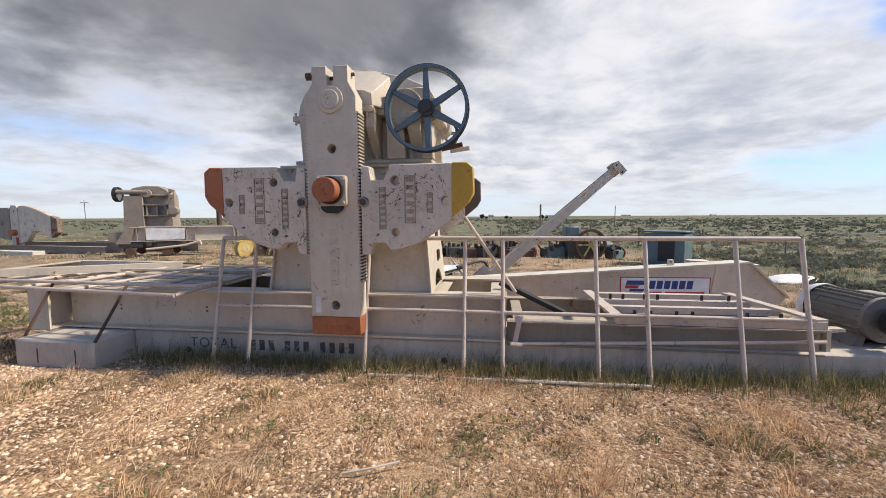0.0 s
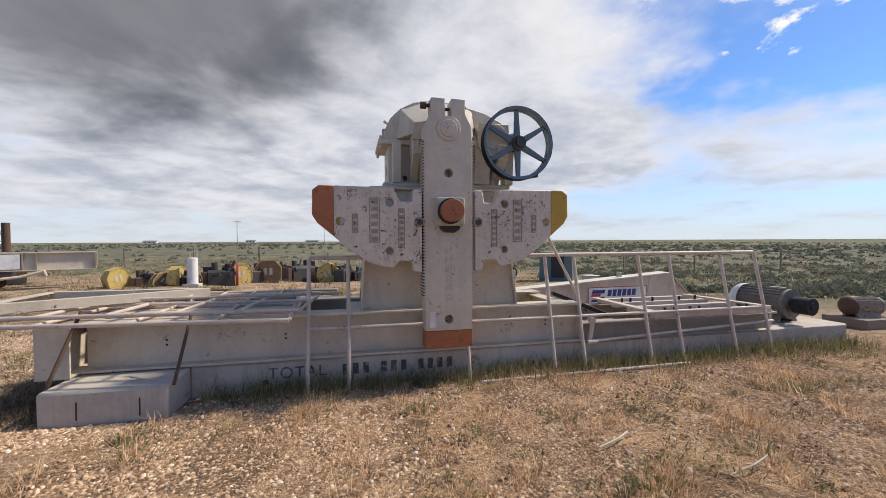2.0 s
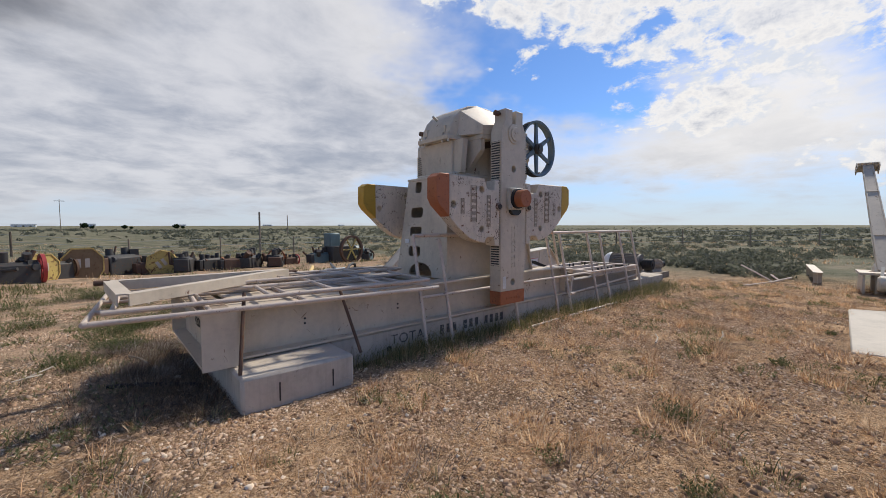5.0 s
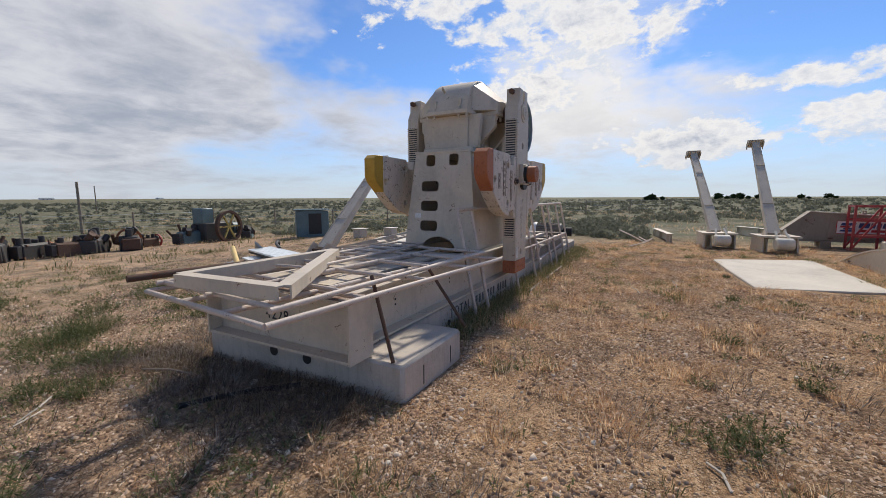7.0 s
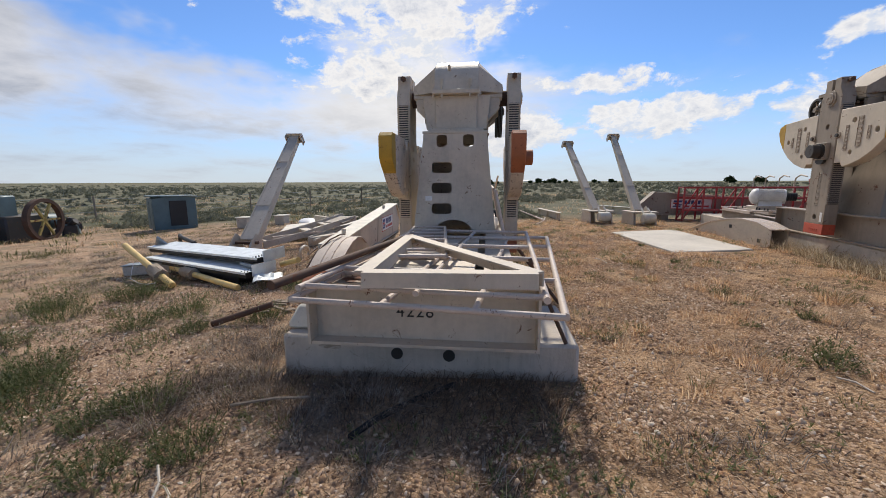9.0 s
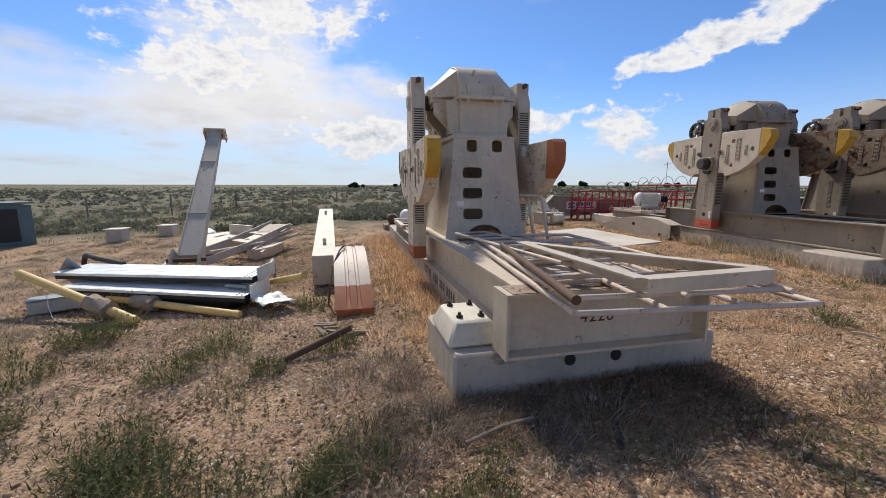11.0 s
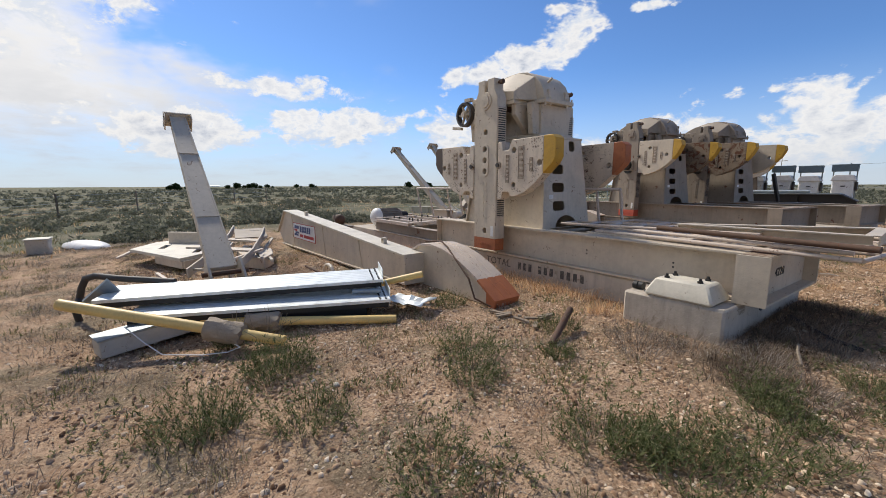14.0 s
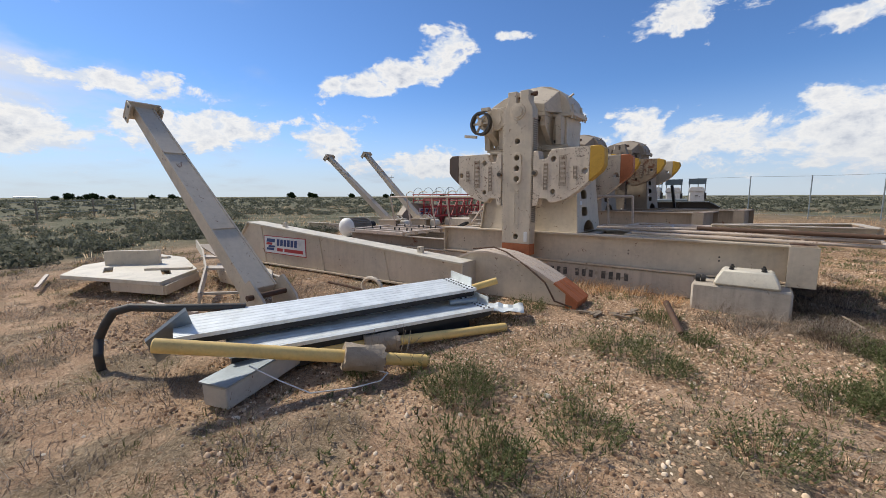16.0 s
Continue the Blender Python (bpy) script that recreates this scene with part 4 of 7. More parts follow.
def gear_reducer(unit):
    bm = bmesh.new()                                     # lower housing
    prism(bm, [(-0.60, 2.225), (-0.60, 2.74), (0.92, 2.74), (0.80, 2.225)], -0.30, 0.30, "y")
    box(bm, (0.13, 0, 2.25), (1.60, 0.80, 0.05))
    for x in (-0.30, 0.30):
        prism(bm, [(-0.62, 2.74), (-0.62, 2.58), (-0.30, 2.26), (0.30, 2.26), (0.62, 2.58), (0.62, 2.74)], x - 0.05, x + 0.05, "x")
    prism(bm, [(-0.58, 2.74), (-0.58, 2.55), (-0.30, 2.35), (0.30, 2.35), (0.58, 2.55), (0.58, 2.74)], 0.70, 0.84, "x")
    gear = part("gear_housing", bm, PAINT, unit, "beige cast gear reducer housing", bevel=0.01)
    bm = bmesh.new()                                     # split flange
    prism(bm, [(-0.72, -0.34), (-0.35, -0.36), (-0.35, -0.66), (0.35, -0.66), (0.35, -0.50), (1.02, -0.50), (1.02, 0.50), (0.35, 0.50), (0.35, 0.66), (-0.35, 0.66),
               (-0.35, 0.36), (-0.72, 0.34)], 2.74, 2.80, "z")
    part("split_flange", bm, PAINT, gear, bevel=0.006)
    arc = [(-0.66, 2.80), (-0.64, 2.92), (-0.57, 3.06), (-0.45, 3.18), (-0.29, 3.265), (-0.11, 3.30), (0.20, 3.29), (0.62, 3.19), (0.90, 3.06), (0.96, 2.95), (0.96, 2.80)]
    bm = bmesh.new()                                     # hood
    prism(bm, arc, -0.315, 0.315, "y")
    for e in (-1, 1):                                    # slanted bearing shoulders
        a = [bm.verts.new((x, e * y, z)) for x, y, z in ((-0.45, 0.31, 3.17), (-0.11, 0.31, 3.297), (0.30, 0.31, 3.27), (0.45, 0.31, 3.20))]
        b = [bm.verts.new((x, e * 0.66, z)) for x, z in ((-0.34, 2.92), (-0.11, 2.96), (0.25, 2.96), (0.34, 2.92))]
        c = [bm.verts.new((x, e * 0.66, 2.80)) for x in (-0.34, -0.11, 0.25, 0.34)]
        d = [bm.verts.new((x, e * 0.31, 2.80)) for x in (-0.52, -0.11, 0.25, 0.52)]
        for i in range(3):
            for p, q in ((a, b), (b, c), (c, d), (d, a)):
                bm.faces.new((p[i], p[i + 1], q[i + 1], q[i]))
        bm.faces.new((a[0], b[0], c[0], d[0]))
        bm.faces.new((a[3], b[3], c[3], d[3]))
        box(bm, (0.68, e * 0.40, 2.90), (0.40, 0.20, 0.22))
    hood = part("gear_hood", bm, PAINT, gear, "rounded top cover of the gear reducer", smooth=28, bevel=0.008)
    bm = bmesh.new()                                     # bolts, lugs, breather
    for y in (-0.32, -0.2, 0.2, 0.32):
        tube(bm, (-0.69, y, 2.70), (-0.69, y, 2.84), 0.016, 6)
    for e in (-1, 1):
        for x in (-0.28, -0.12, 0.12, 0.28):
            tube(bm, (x, e * 0.62, 2.68), (x, e * 0.62, 2.86), 0.018, 6)
        for x in (0.45, 0.6, 0.75, 0.9):
            tube(bm, (x, e * 0.46, 2.68), (x, e * 0.46, 2.86), 0.016, 6)
        box(bm, (-0.62, e * 0.20, 2.90), (0.09, 0.04, 0.10))
        for x in (-0.45, -0.1, 0.3, 0.7):
            tube(bm, (x, e * 0.36, 2.26), (x, e * 0.36, 2.33), 0.022, 6)
    tube(bm, (-0.52, 0.1, 3.08), (-0.62, 0.1, 3.14), 0.02, 8)
    tube(bm, (0.55, 0.0, 3.2), (0.55, 0.0, 3.27), 0.03, 10)
    part("housing_bolting", bm, PAINT, gear, kind="stuff")
    for e in (-1, 1):
        for x0, x1 in ((0.44, 0.64), (0.84, 0.95), (-0.56, -0.46)):
            bm = bmesh.new()
            prism(bm, [(e * 0.29, 2.27), (e * 0.44, 2.27), (e * 0.49, 2.74), (e * 0.29, 2.74)], x0, x1, "x")
            part("rib", bm, PAINT, gear, bevel=0.006)
        bm = bmesh.new()
        prism(bm, ring((0.66, 2.80), 0.20, 28), e * 0.50, e * 0.535, "y")
        ringp = part("bearing_cover", bm, PAINT, gear, "round bolted bearing cover", bevel=0.005)
        bm = bmesh.new()
        for k in range(8):
            a = k * math.pi / 4
            tube(bm, (0.66 + 0.17 * math.cos(a), e * 0.53, 2.80 + 0.17 * math.sin(a)), (0.66 + 0.17 * math.cos(a), e * 0.55, 2.80 + 0.17 * math.sin(a)), 0.013, 6)
        prism(bm, ring((0.66, 2.80), 0.115, 24), e * 0.53, e * 0.545, "y")
        part("cover_bolting", bm, PAINT, ringp, kind="stuff")
        for x in (-0.40, 0.30):
            bm = bmesh.new()
            tube(bm, (x, e * 0.296, 2.34), (x, e * 0.304, 2.34), 0.032, 12)
            part("drain_hole", bm, BLACK, gear)
    bm = bmesh.new()
    tube(bm, (0, -0.76, 2.79), (0, 0.76, 2.79), 0.115, 24)
    part("crank_shaft", bm, RUST, gear)
    bm = bmesh.new()
    prism(bm, rounded(-0.06, 2.42, 0.06, 2.52, 0.02), -0.606, -0.60, "x")
    part("name_plate", bm, PAINT, gear)
    bm = bmesh.new()
    tube(bm, (0.93, -0.62, 2.77), (0.93, 0.66, 2.77), 0.05, 16)
    for e in (-1, 1):
        tube(bm, (0.70, e * 0.30, 2.78), (0.70, e * 0.53, 2.78), 0.17, 24)
        tube(bm, (0.93, e * 0.30, 2.77), (0.93, e * 0.52, 2.77), 0.13, 24)
    part("input_shaft", bm, PAINT, gear, bevel=0.004)
    return gear


def sheave(unit):
    c, y, r = Vector((0.925, -0.64, 2.74)), -0.64, 0.436
    bm = bmesh.new()
    prof = [(r - 0.034, -0.05), (r - 0.015, -0.06), (r, -0.06), (r, 0.06), (r - 0.015, 0.06), (r - 0.034, 0.05), (r - 0.03, 0.0)]
    n = 56
    rows = [[bm.verts.new((c.x + q * math.cos(2 * math.pi * i / n), y + w, c.z + q * math.sin(2 * math.pi * i / n))) for q, w in prof] for i in range(n)]
    for i in range(n):
        a, b = rows[i], rows[(i + 1) % n]
        for j in range(len(prof)):
            k = (j + 1) % len(prof)
            bm.faces.new((a[j], a[k], b[k], b[j]))
    wheel = part("sheave", bm, BLUE, unit, "large blue-grey spoked sheave wheel")
    bm = bmesh.new()
    for g in (-0.05, -0.025, 0.0, 0.025, 0.05):
        prism(bm, ring((c.x, c.z), r + 0.006, 56), y + g - 0.007, y + g + 0.007, "y", [ring((c.x, c.z), r - 0.004, 56)])
    part("belt_rim", bm, RUBBER, wheel, "black worn rim")
    for i in range(6):
        a = math.pi / 2 + i * math.pi / 3 + 0.03
        d = Vector((math.cos(a), 0, math.sin(a)))
        bm = bmesh.new()
        q = Vector((c.x, y, c.z))
        prism(bm, [(-0.04, 0.05), (-0.022, 0.422), (0.022, 0.422), (0.04, 0.05)], -0.022, 0.022, "y", m=Matrix.Translation(q) @ Matrix.Rotation(math.pi / 2 - a, 4, "Y"))
        part("spoke", bm, BLUE, wheel, bevel=0.006)
    bm = bmesh.new()
    tube(bm, (c.x, y - 0.075, c.z), (c.x, y + 0.08, c.z), 0.085, 24)
    tube(bm, (c.x, y - 0.10, c.z), (c.x, y + 0.08, c.z), 0.05, 16)
    for i in range(3):
        a = i * 2.1
        tube(bm, (c.x + 0.06 * math.cos(a), y - 0.09, c.z + 0.06 * math.sin(a)), (c.x + 0.06 * math.cos(a), y, c.z + 0.06 * math.sin(a)), 0.012, 6)
    part("hub", bm, GREASE, wheel, "dark greasy hub")
    # brake drum on the other end of the shaft
    bm = bmesh.new()
    prism(bm, ring((c.x, c.z), 0.215, 36), 0.57, 0.67, "y", [ring((c.x, c.z), 0.175, 36)])
    drum = part("brake_drum", bm, GREASE, unit, "small dark spoked brake drum")
    for i in range(6):
        a = i * math.pi / 3
        bm = bmesh.new()
        bar(bm, (c.x, 0.62, c.z), (c.x + 0.18 * math.cos(a), 0.62, c.z + 0.18 * math.sin(a)), 0.035, 0.03, (0, 1, 0))
        part("drum_spoke", bm, PAINT, drum)
    bm = bmesh.new()
    tube(bm, (c.x, 0.56, c.z), (c.x, 0.69, c.z), 0.05, 16)
    part("drum_hub", bm, PAINT, drum)
    bm = bmesh.new()
    bar(bm, (c.x + 0.1, 0.62, c.z - 0.235), (c.x + 0.36, 0.62, c.z - 0.20), 0.05, 0.05)
    part("brake_lever", bm, PAINT, drum)
    bm = bmesh.new()
    box(bm, (c.x - 0.1, 0.62, c.z + 0.24), (0.16, 0.08, 0.06))
    part("brake_shoe", bm, PAINT, drum)
    bm = bmesh.new()                                     # dark bracket below the sheave
    bar(bm, (1.05, -0.42, 2.36), (1.28, -0.46, 2.40), 0.03, 0.045)
    part("bracket", bm, RUST, unit)


def pedestal(unit):
    x0, x1, y0, y1 = 0.95, 0.82, 0.585, 0.445
    tilt = (x0 - x1) / (2.19 - Z1)

    def end_plate(e):
        bm = bmesh.new()
        out = [(-y0, Z1), (y0, Z1), (y1, 2.19), (-y1, 2.19)]
        arch = [(0.01 + 0.27 * math.cos(a), Z1 + 0.006 + 0.185 * math.sin(a)) for a in np.linspace(0, math.pi, 15)]
        holes = [rounded(0.04, z, 0.325, z + 0.15, 0.045) for z in (1.635, 1.35, 1.06)]
        holes += [rounded(c - 0.075, 2.0, c + 0.075, 2.165, 0.04) for c in (0.185, -0.19)]
        holes.append(arch)
        prism(bm, out, 0.0, 0.02, "x", holes)
        for v in bm.verts:
            t = v.co.x
            v.co.x = e * (x0 - tilt * (v.co.z - Z1) - t)
        return part("end_plate", bm, PAINT, ped, "tapered plate with rounded window openings")

    bm = bmesh.new()
    box(bm, (0, 0, 2.2), (1.66, 0.92, 0.035))
    ped = part("pedestal", bm, PAINT, unit, "tapered beige steel pedestal", bevel=0.004)
    for e in (-1, 1):
        end_plate(e)
        bm = bmesh.new()
        w = [(e * (x0 - 0.02), Z1), (e * (x1 - 0.02), 2.183), (-e * (x1 - 0.02), 2.183), (-e * (x0 - 0.02), Z1)]
        va = [bm.verts.new((x, e * (y0 - 0.05 - (y0 - y1) * (z - Z1) / 1.4), z)) for x, z in w]
        vb = [bm.verts.new((x, e * (y0 - 0.07 - (y0 - y1) * (z - Z1) / 1.4), z)) for x, z in w]
        bm.faces.new(va)
        bm.faces.new(vb)
        for i in range(4):
            bm.faces.new((va[i], va[(i + 1) % 4], vb[(i + 1) % 4], vb[i]))
        part("side_plate", bm, PAINT, ped)
    bm = bmesh.new()
    prism(bm, [(0.32, 1.25), (0.415, 1.25), (0.415, 1.315), (0.32, 1.315)], -x0 + tilt * 0.47 - 0.008, -x0 + tilt * 0.49 - 0.003, "x")
    part("sticker", bm, WHITE, ped, "small white label")
    bm = bmesh.new()
    box(bm, (0, 0.02, 1.3), (0.02, 0.9, 1.0))
    part("inner_web", bm, PAINT, ped)


def skid(unit):
    bm = bmesh.new()
    ibeam(bm, (-3.60, -0.58, Z0), (1.76, -0.58, Z0), Z1 - Z0, 0.26)
    sk = part("skid_beam", bm, PAINT, unit, "long beige I-beam of the skid")
    bm = bmesh.new()
    ibeam(bm, (-3.60, 0.58, Z0), (1.76, 0.58, Z0), Z1 - Z0, 0.26)
    part("skid_beam", bm, PAINT, unit, "long beige I-beam of the skid")
    bm = bmesh.new()
    ibeam(bm, (-3.73, 0.835, Z0), (-3.73, -0.835, Z0), Z1 - Z0, 0.26)
    cross = part("cross_beam", bm, PAINT, unit, "end cross beam of the skid")
    for e in (-1, 1):
        bm = bmesh.new()
        box(bm, (-3.73, e * 0.847, (Z0 + Z1) / 2), (0.275, 0.02, Z1 - Z0 + 0.004))
        part("cap_plate", bm, PAINT, cross)
        bm = bmesh.new()
        for x in (1.745,):
            box(bm, (x, e * 0.645, (Z0 + Z1) / 2), (0.014, 0.11, Z1 - Z0 - 0.05))
        part("stiffener", bm, PAINT, unit)
        bm = bmesh.new()
        for x in (-2.9, -1.75, 1.32):
            for z in (0.52, 0.57):
                tube(bm, (x, e * 0.585, z), (x, e * 0.592, z), 0.012, 8)
        part("bolt_holes", bm, BLACK, unit, kind="stuff")
    for x in (-2.4, -0.98, 0.98, 1.68):
        bm = bmesh.new()
        ibeam(bm, (x, -0.57, Z0 + 0.1), (x, 0.57, Z0 + 0.1), 0.34, 0.18)
        part("cross_beam", bm, PAINT, unit)
    bm = bmesh.new()
    box(bm, (-3.73, 0.0, Z1 + 0.003), (0.24, 1.62, 0.004))
    part("red_deck_edge", bm, PAINT_RUSTY, cross)
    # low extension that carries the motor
    # shade inside this low frame is put into the dark paint of its beams
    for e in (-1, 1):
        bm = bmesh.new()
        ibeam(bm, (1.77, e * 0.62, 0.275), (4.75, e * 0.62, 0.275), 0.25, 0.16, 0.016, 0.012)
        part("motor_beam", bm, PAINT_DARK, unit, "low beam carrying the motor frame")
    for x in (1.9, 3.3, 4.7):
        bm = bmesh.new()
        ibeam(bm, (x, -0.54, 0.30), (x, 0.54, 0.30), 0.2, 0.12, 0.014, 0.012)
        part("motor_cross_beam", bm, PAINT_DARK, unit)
    for p, q, w, h in (((2.86, -0.62, 0.565), (4.78, -0.62, 0.565), 0.10, 0.07), ((2.88, -0.12, 0.565), (4.70, -0.12, 0.565), 0.09, 0.07),
                       ((2.90, 0.26, 0.565), (4.62, 0.26, 0.565), 0.09, 0.07), ((2.92, 0.66, 0.565), (4.54, 0.66, 0.565), 0.10, 0.07),
                       ((2.87, 0.70, 0.612), (2.87, -0.66, 0.612), 0.11, 0.024), ((4.60, 0.70, 0.612), (4.74, -0.66, 0.612), 0.11, 0.024)):
        bm = bmesh.new()
        bar(bm, p, q, w, h)
        part("slide_rail", bm, PIPE_PAINT, unit, "pale painted motor slide rail")
    for y in (-0.62, 0.66):
        bm = bmesh.new()
        for x in (3.0, 4.5):
            box(bm, (x, y, 0.5275), (0.10, 0.08, 0.006))
        part("rail_shim", bm, PAINT, unit, kind="stuff")
    bm = bmesh.new()                                     # jacking steps at the far end of the frame
    for k in range(3):
        box(bm, (4.86 + 0.06 * k, -0.52 + 0.16 * k, 0.50 - 0.05 * k), (0.30, 0.10, 0.03))
    box(bm, (4.84, -0.36, 0.40), (0.04, 0.50, 0.22))
    part("jack_bracket", bm, PAINT, unit, "stepped bracket at the end of the slide frame")
    bm = bmesh.new()
    for x in (3.05, 3.2, 3.45, 3.6, 4.1, 4.4):
        tube(bm, (x, -0.62, 0.595), (x, -0.62, 0.665), 0.018, 6)
        tube(bm, (x, 0.26, 0.595), (x, 0.26, 0.665), 0.018, 6)
    part("rail_bolting", bm, BLACK, unit, kind="stuff")
    bm = bmesh.new()
    tube(bm, (1.86, -0.76, 0.315), (4.72, -0.74, 0.43), 0.018, 8)
    part("brake_rod", bm, PIPE_PAINT, unit, "long thin brake rod")
    bm = bmesh.new()
    bar(bm, (1.84, -0.745, 0.30), (1.90, -0.735, 0.60), 0.05, 0.024, (0, 1, 0))
    tube(bm, (1.88, -0.77, 0.575), (1.88, -0.70, 0.575), 0.04, 10)
    tube(bm, (1.80, -0.775, 0.31), (1.92, -0.775, 0.31), 0.026, 8)
    part("brake_arm", bm, PIPE_PAINT, unit, "upright brake arm with a rusty clevis")


def pumping_unit(label, m, front=(ORANGE, YELLOW), back=(YELLOW, DARK_TIP), bottom=ORANGE, face=(PAINT_PALE, PAINT_PALE), hubs=(True, False), group="pumping units", big=False):
    unit = thing("pumping_unit", label, "pumping unit", m, group)
    skid(unit)
    pedestal(unit)
    gear_reducer(unit)
    sheave(unit)
    crank_side(unit, -1, front[0], front[1], bottom, face[0], hubs[0], big)
    crank_side(unit, 1, back[0], back[1], bottom, face[1], hubs[1], big)
    return unit


def foundation(m, label, stencil=False):
    """A precast concrete base with a wider block at its end."""
    base = thing("concrete_foundation", label, "foundation", m, "foundations")
    bm = bmesh.new()
    box(bm, (1.77, 0, 0.05), (8.86, 1.36, 0.50))
    for v in bm.verts:
        v.co.z = min(v.co.z, 0.305)
    a = part("base_slab", bm, CONCRETE, base, "long pale concrete base", bevel=0.02)
    bm = bmesh.new()
    box(bm, (-3.16, 0, 0.045), (1.0, 2.36, 0.50))
    part("end_block", bm, CONCRETE, base, "wide concrete end block", bevel=0.025)
    bm = bmesh.new()
    for y in (-0.19, 0.225):
        tube(bm, (-3.668, y, 0.172), (-3.64, y, 0.172), 0.048, 16)
    for x in (-1.94, 1.1):
        tube(bm, (x, -0.684, 0.075), (x, -0.66, 0.075), 0.035, 12)
    part("lifting_hole", bm, BLACK, base, kind="stuff")
    bm = bmesh.new()
    for x in (-3.36, -2.88):
        box(bm, (x, -1.181, 0.12), (0.012, 0.004, 0.16))
    part("joint", bm, BLACK, base, kind="stuff")
    if stencil:
        for s, rz in ((-1, 0), (1, 180)):
            lettering("TOTAL", 0.17, STENCIL, base, pose(-0.08 if s == 1 else -1.62, s * 0.682, 0.165, 90, 0, rz), "stencil_lettering")
            bm = bmesh.new()
            x = -1.12
            for g in (3, 3, 4):
                for i in range(g):
                    box(bm, (s * -1 * x - (1.70 if s == 1 else 0.0), s * 0.6815, 0.165), (0.062, 0.003, 0.118))
                    x += 0.112
                x += 0.085
            part("stencil_bars", bm, STENCIL, base, "worn black stencilled marks", kind="stuff")
    return base


foundation(Matrix(), "long weathered concrete foundation under the pumping unit", True)
main_unit = pumping_unit("beige pumping unit with toothed cranks, scraped counterweights and blue sheave", Matrix())
lettering("4228", 0.13, BLACK, main_unit, pose(-3.741, 0.06, 0.545, 90, 0, -90), "number_mark")
UNIT2 = pose(1.87, -7.83, 0.06, 0, 0, -7.6) @ Matrix.Scale(1.06, 4)
UNIT3 = pose(1.0, -10.6, 0.06, 0, 0, -7.6) @ Matrix.Scale(1.06, 4)
UNIT4 = pose(3.8, -20.9, 0.06, 0, 0, 16.0) @ Matrix.Scale(1.06, 4)
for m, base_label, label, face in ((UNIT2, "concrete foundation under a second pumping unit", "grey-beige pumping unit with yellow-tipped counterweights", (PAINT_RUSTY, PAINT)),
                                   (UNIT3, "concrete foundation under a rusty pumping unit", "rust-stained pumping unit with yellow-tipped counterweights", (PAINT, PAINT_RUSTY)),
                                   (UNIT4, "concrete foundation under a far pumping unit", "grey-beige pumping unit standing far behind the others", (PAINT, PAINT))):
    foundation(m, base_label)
    # the shade on these units is put into the paint, along with rust
    lit_paint, PAINT = PAINT, PAINT_DARK
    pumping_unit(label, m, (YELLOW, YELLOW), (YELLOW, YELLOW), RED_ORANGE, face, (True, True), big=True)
    PAINT = lit_paint

# ---------------------------------------------------------------- things on and round the first unit
def railing_front():
    t = thing("leaning_railing", "pale painted pipe railing leaning against the skid", "railing")

    def at(x, z):
        return (x, -0.86 + 0.21 * z, z + ground_z(x, -0.86) * max(0, 1 - z / 0.6))

    for p, q, r, nm in ((at(-1.5, 1.39), at(4.55, 1.39), 0.024, "top_rail"), (at(-1.5, 0.63), at(4.55, 0.63), 0.02, "mid_rail")):
        bm = bmesh.new()
        tube(bm, p, q, r, 12)
        part(nm, bm, PIPE_PAINT, t)
    for x, z in ((-1.5, 1.39), (-1.08, 1.36), (0.26, 1.37), (1.32, 1.37), (1.72, 1.38), (2.66, 1.37), (3.14, 1.38), (3.98, 1.37), (4.57, 1.39)):
        bm = bmesh.new()
        tube(bm, at(x, -0.03), at(x, z), 0.022, 12)
        part("post", bm, PIPE_PAINT, t)
    bm = bmesh.new()
    tube(bm, (0.35, -1.0, 0.01), (3.1, -0.98, 0.02), 0.018, 8)
    solid("loose_pipe", bm, PIPE_PAINT, "thin pale pipe lying in the grass", "pipe")


railing_front()


def pipe_panel(label, corners, rungs, longs, r, mat=PIPE_PAINT, group="railing panels"):
    """A welded railing panel of pipe lying flat: four corners in order, rungs between the long sides."""
    a, b, c, d = [Vector(p) for p in corners]           # a-b and d-c are the long sides
    t = thing("railing_panel", label, "railing panel", None, group)
    for p, q in ((a, b), (d, c)):
        bm = bmesh.new()
        tube(bm, p, q, r, 12)
        part("long_rail", bm, mat, t)
    for k in longs:
        bm = bmesh.new()
        tube(bm, a.lerp(d, k), b.lerp(c, k), r * 0.9, 10)
        part("long_rail", bm, mat, t)
    for k in rungs:
        bm = bmesh.new()
        tube(bm, a.lerp(b, k), d.lerp(c, k), r * 0.9, 10)
        part("rung", bm, mat, t)
    return t


pipe_panel("pale pipe railing panel lying across the skid", [(-4.42, 0.68, 0.83), (-1.75, 0.40, 0.83), (-1.62, -1.20, 0.83), (-4.58, -0.88, 0.83)],
           (0.0, 0.26, 0.52, 0.77, 1.0), (0.36, 0.7), 0.022)
pipe_panel("pale pipe railing panel stacked on another", [(-4.36, 0.66, 0.885), (-1.45, 0.32, 0.885), (-1.55, -0.95, 0.885), (-4.48, -0.80, 0.885)],
           (0.02, 0.2, 0.4, 0.6, 0.8, 1.0), (0.5,), 0.021)
pipe_panel("narrow pipe ladder panel on the stack", [(-3.6, 0.30, 0.945), (-1.25, 0.52, 0.905), (-1.22, 0.10, 0.905), (-3.55, -0.16, 0.945)],
           (0.0, 0.14, 0.28, 0.42, 0.56, 0.7, 0.84, 1.0), (), 0.017)


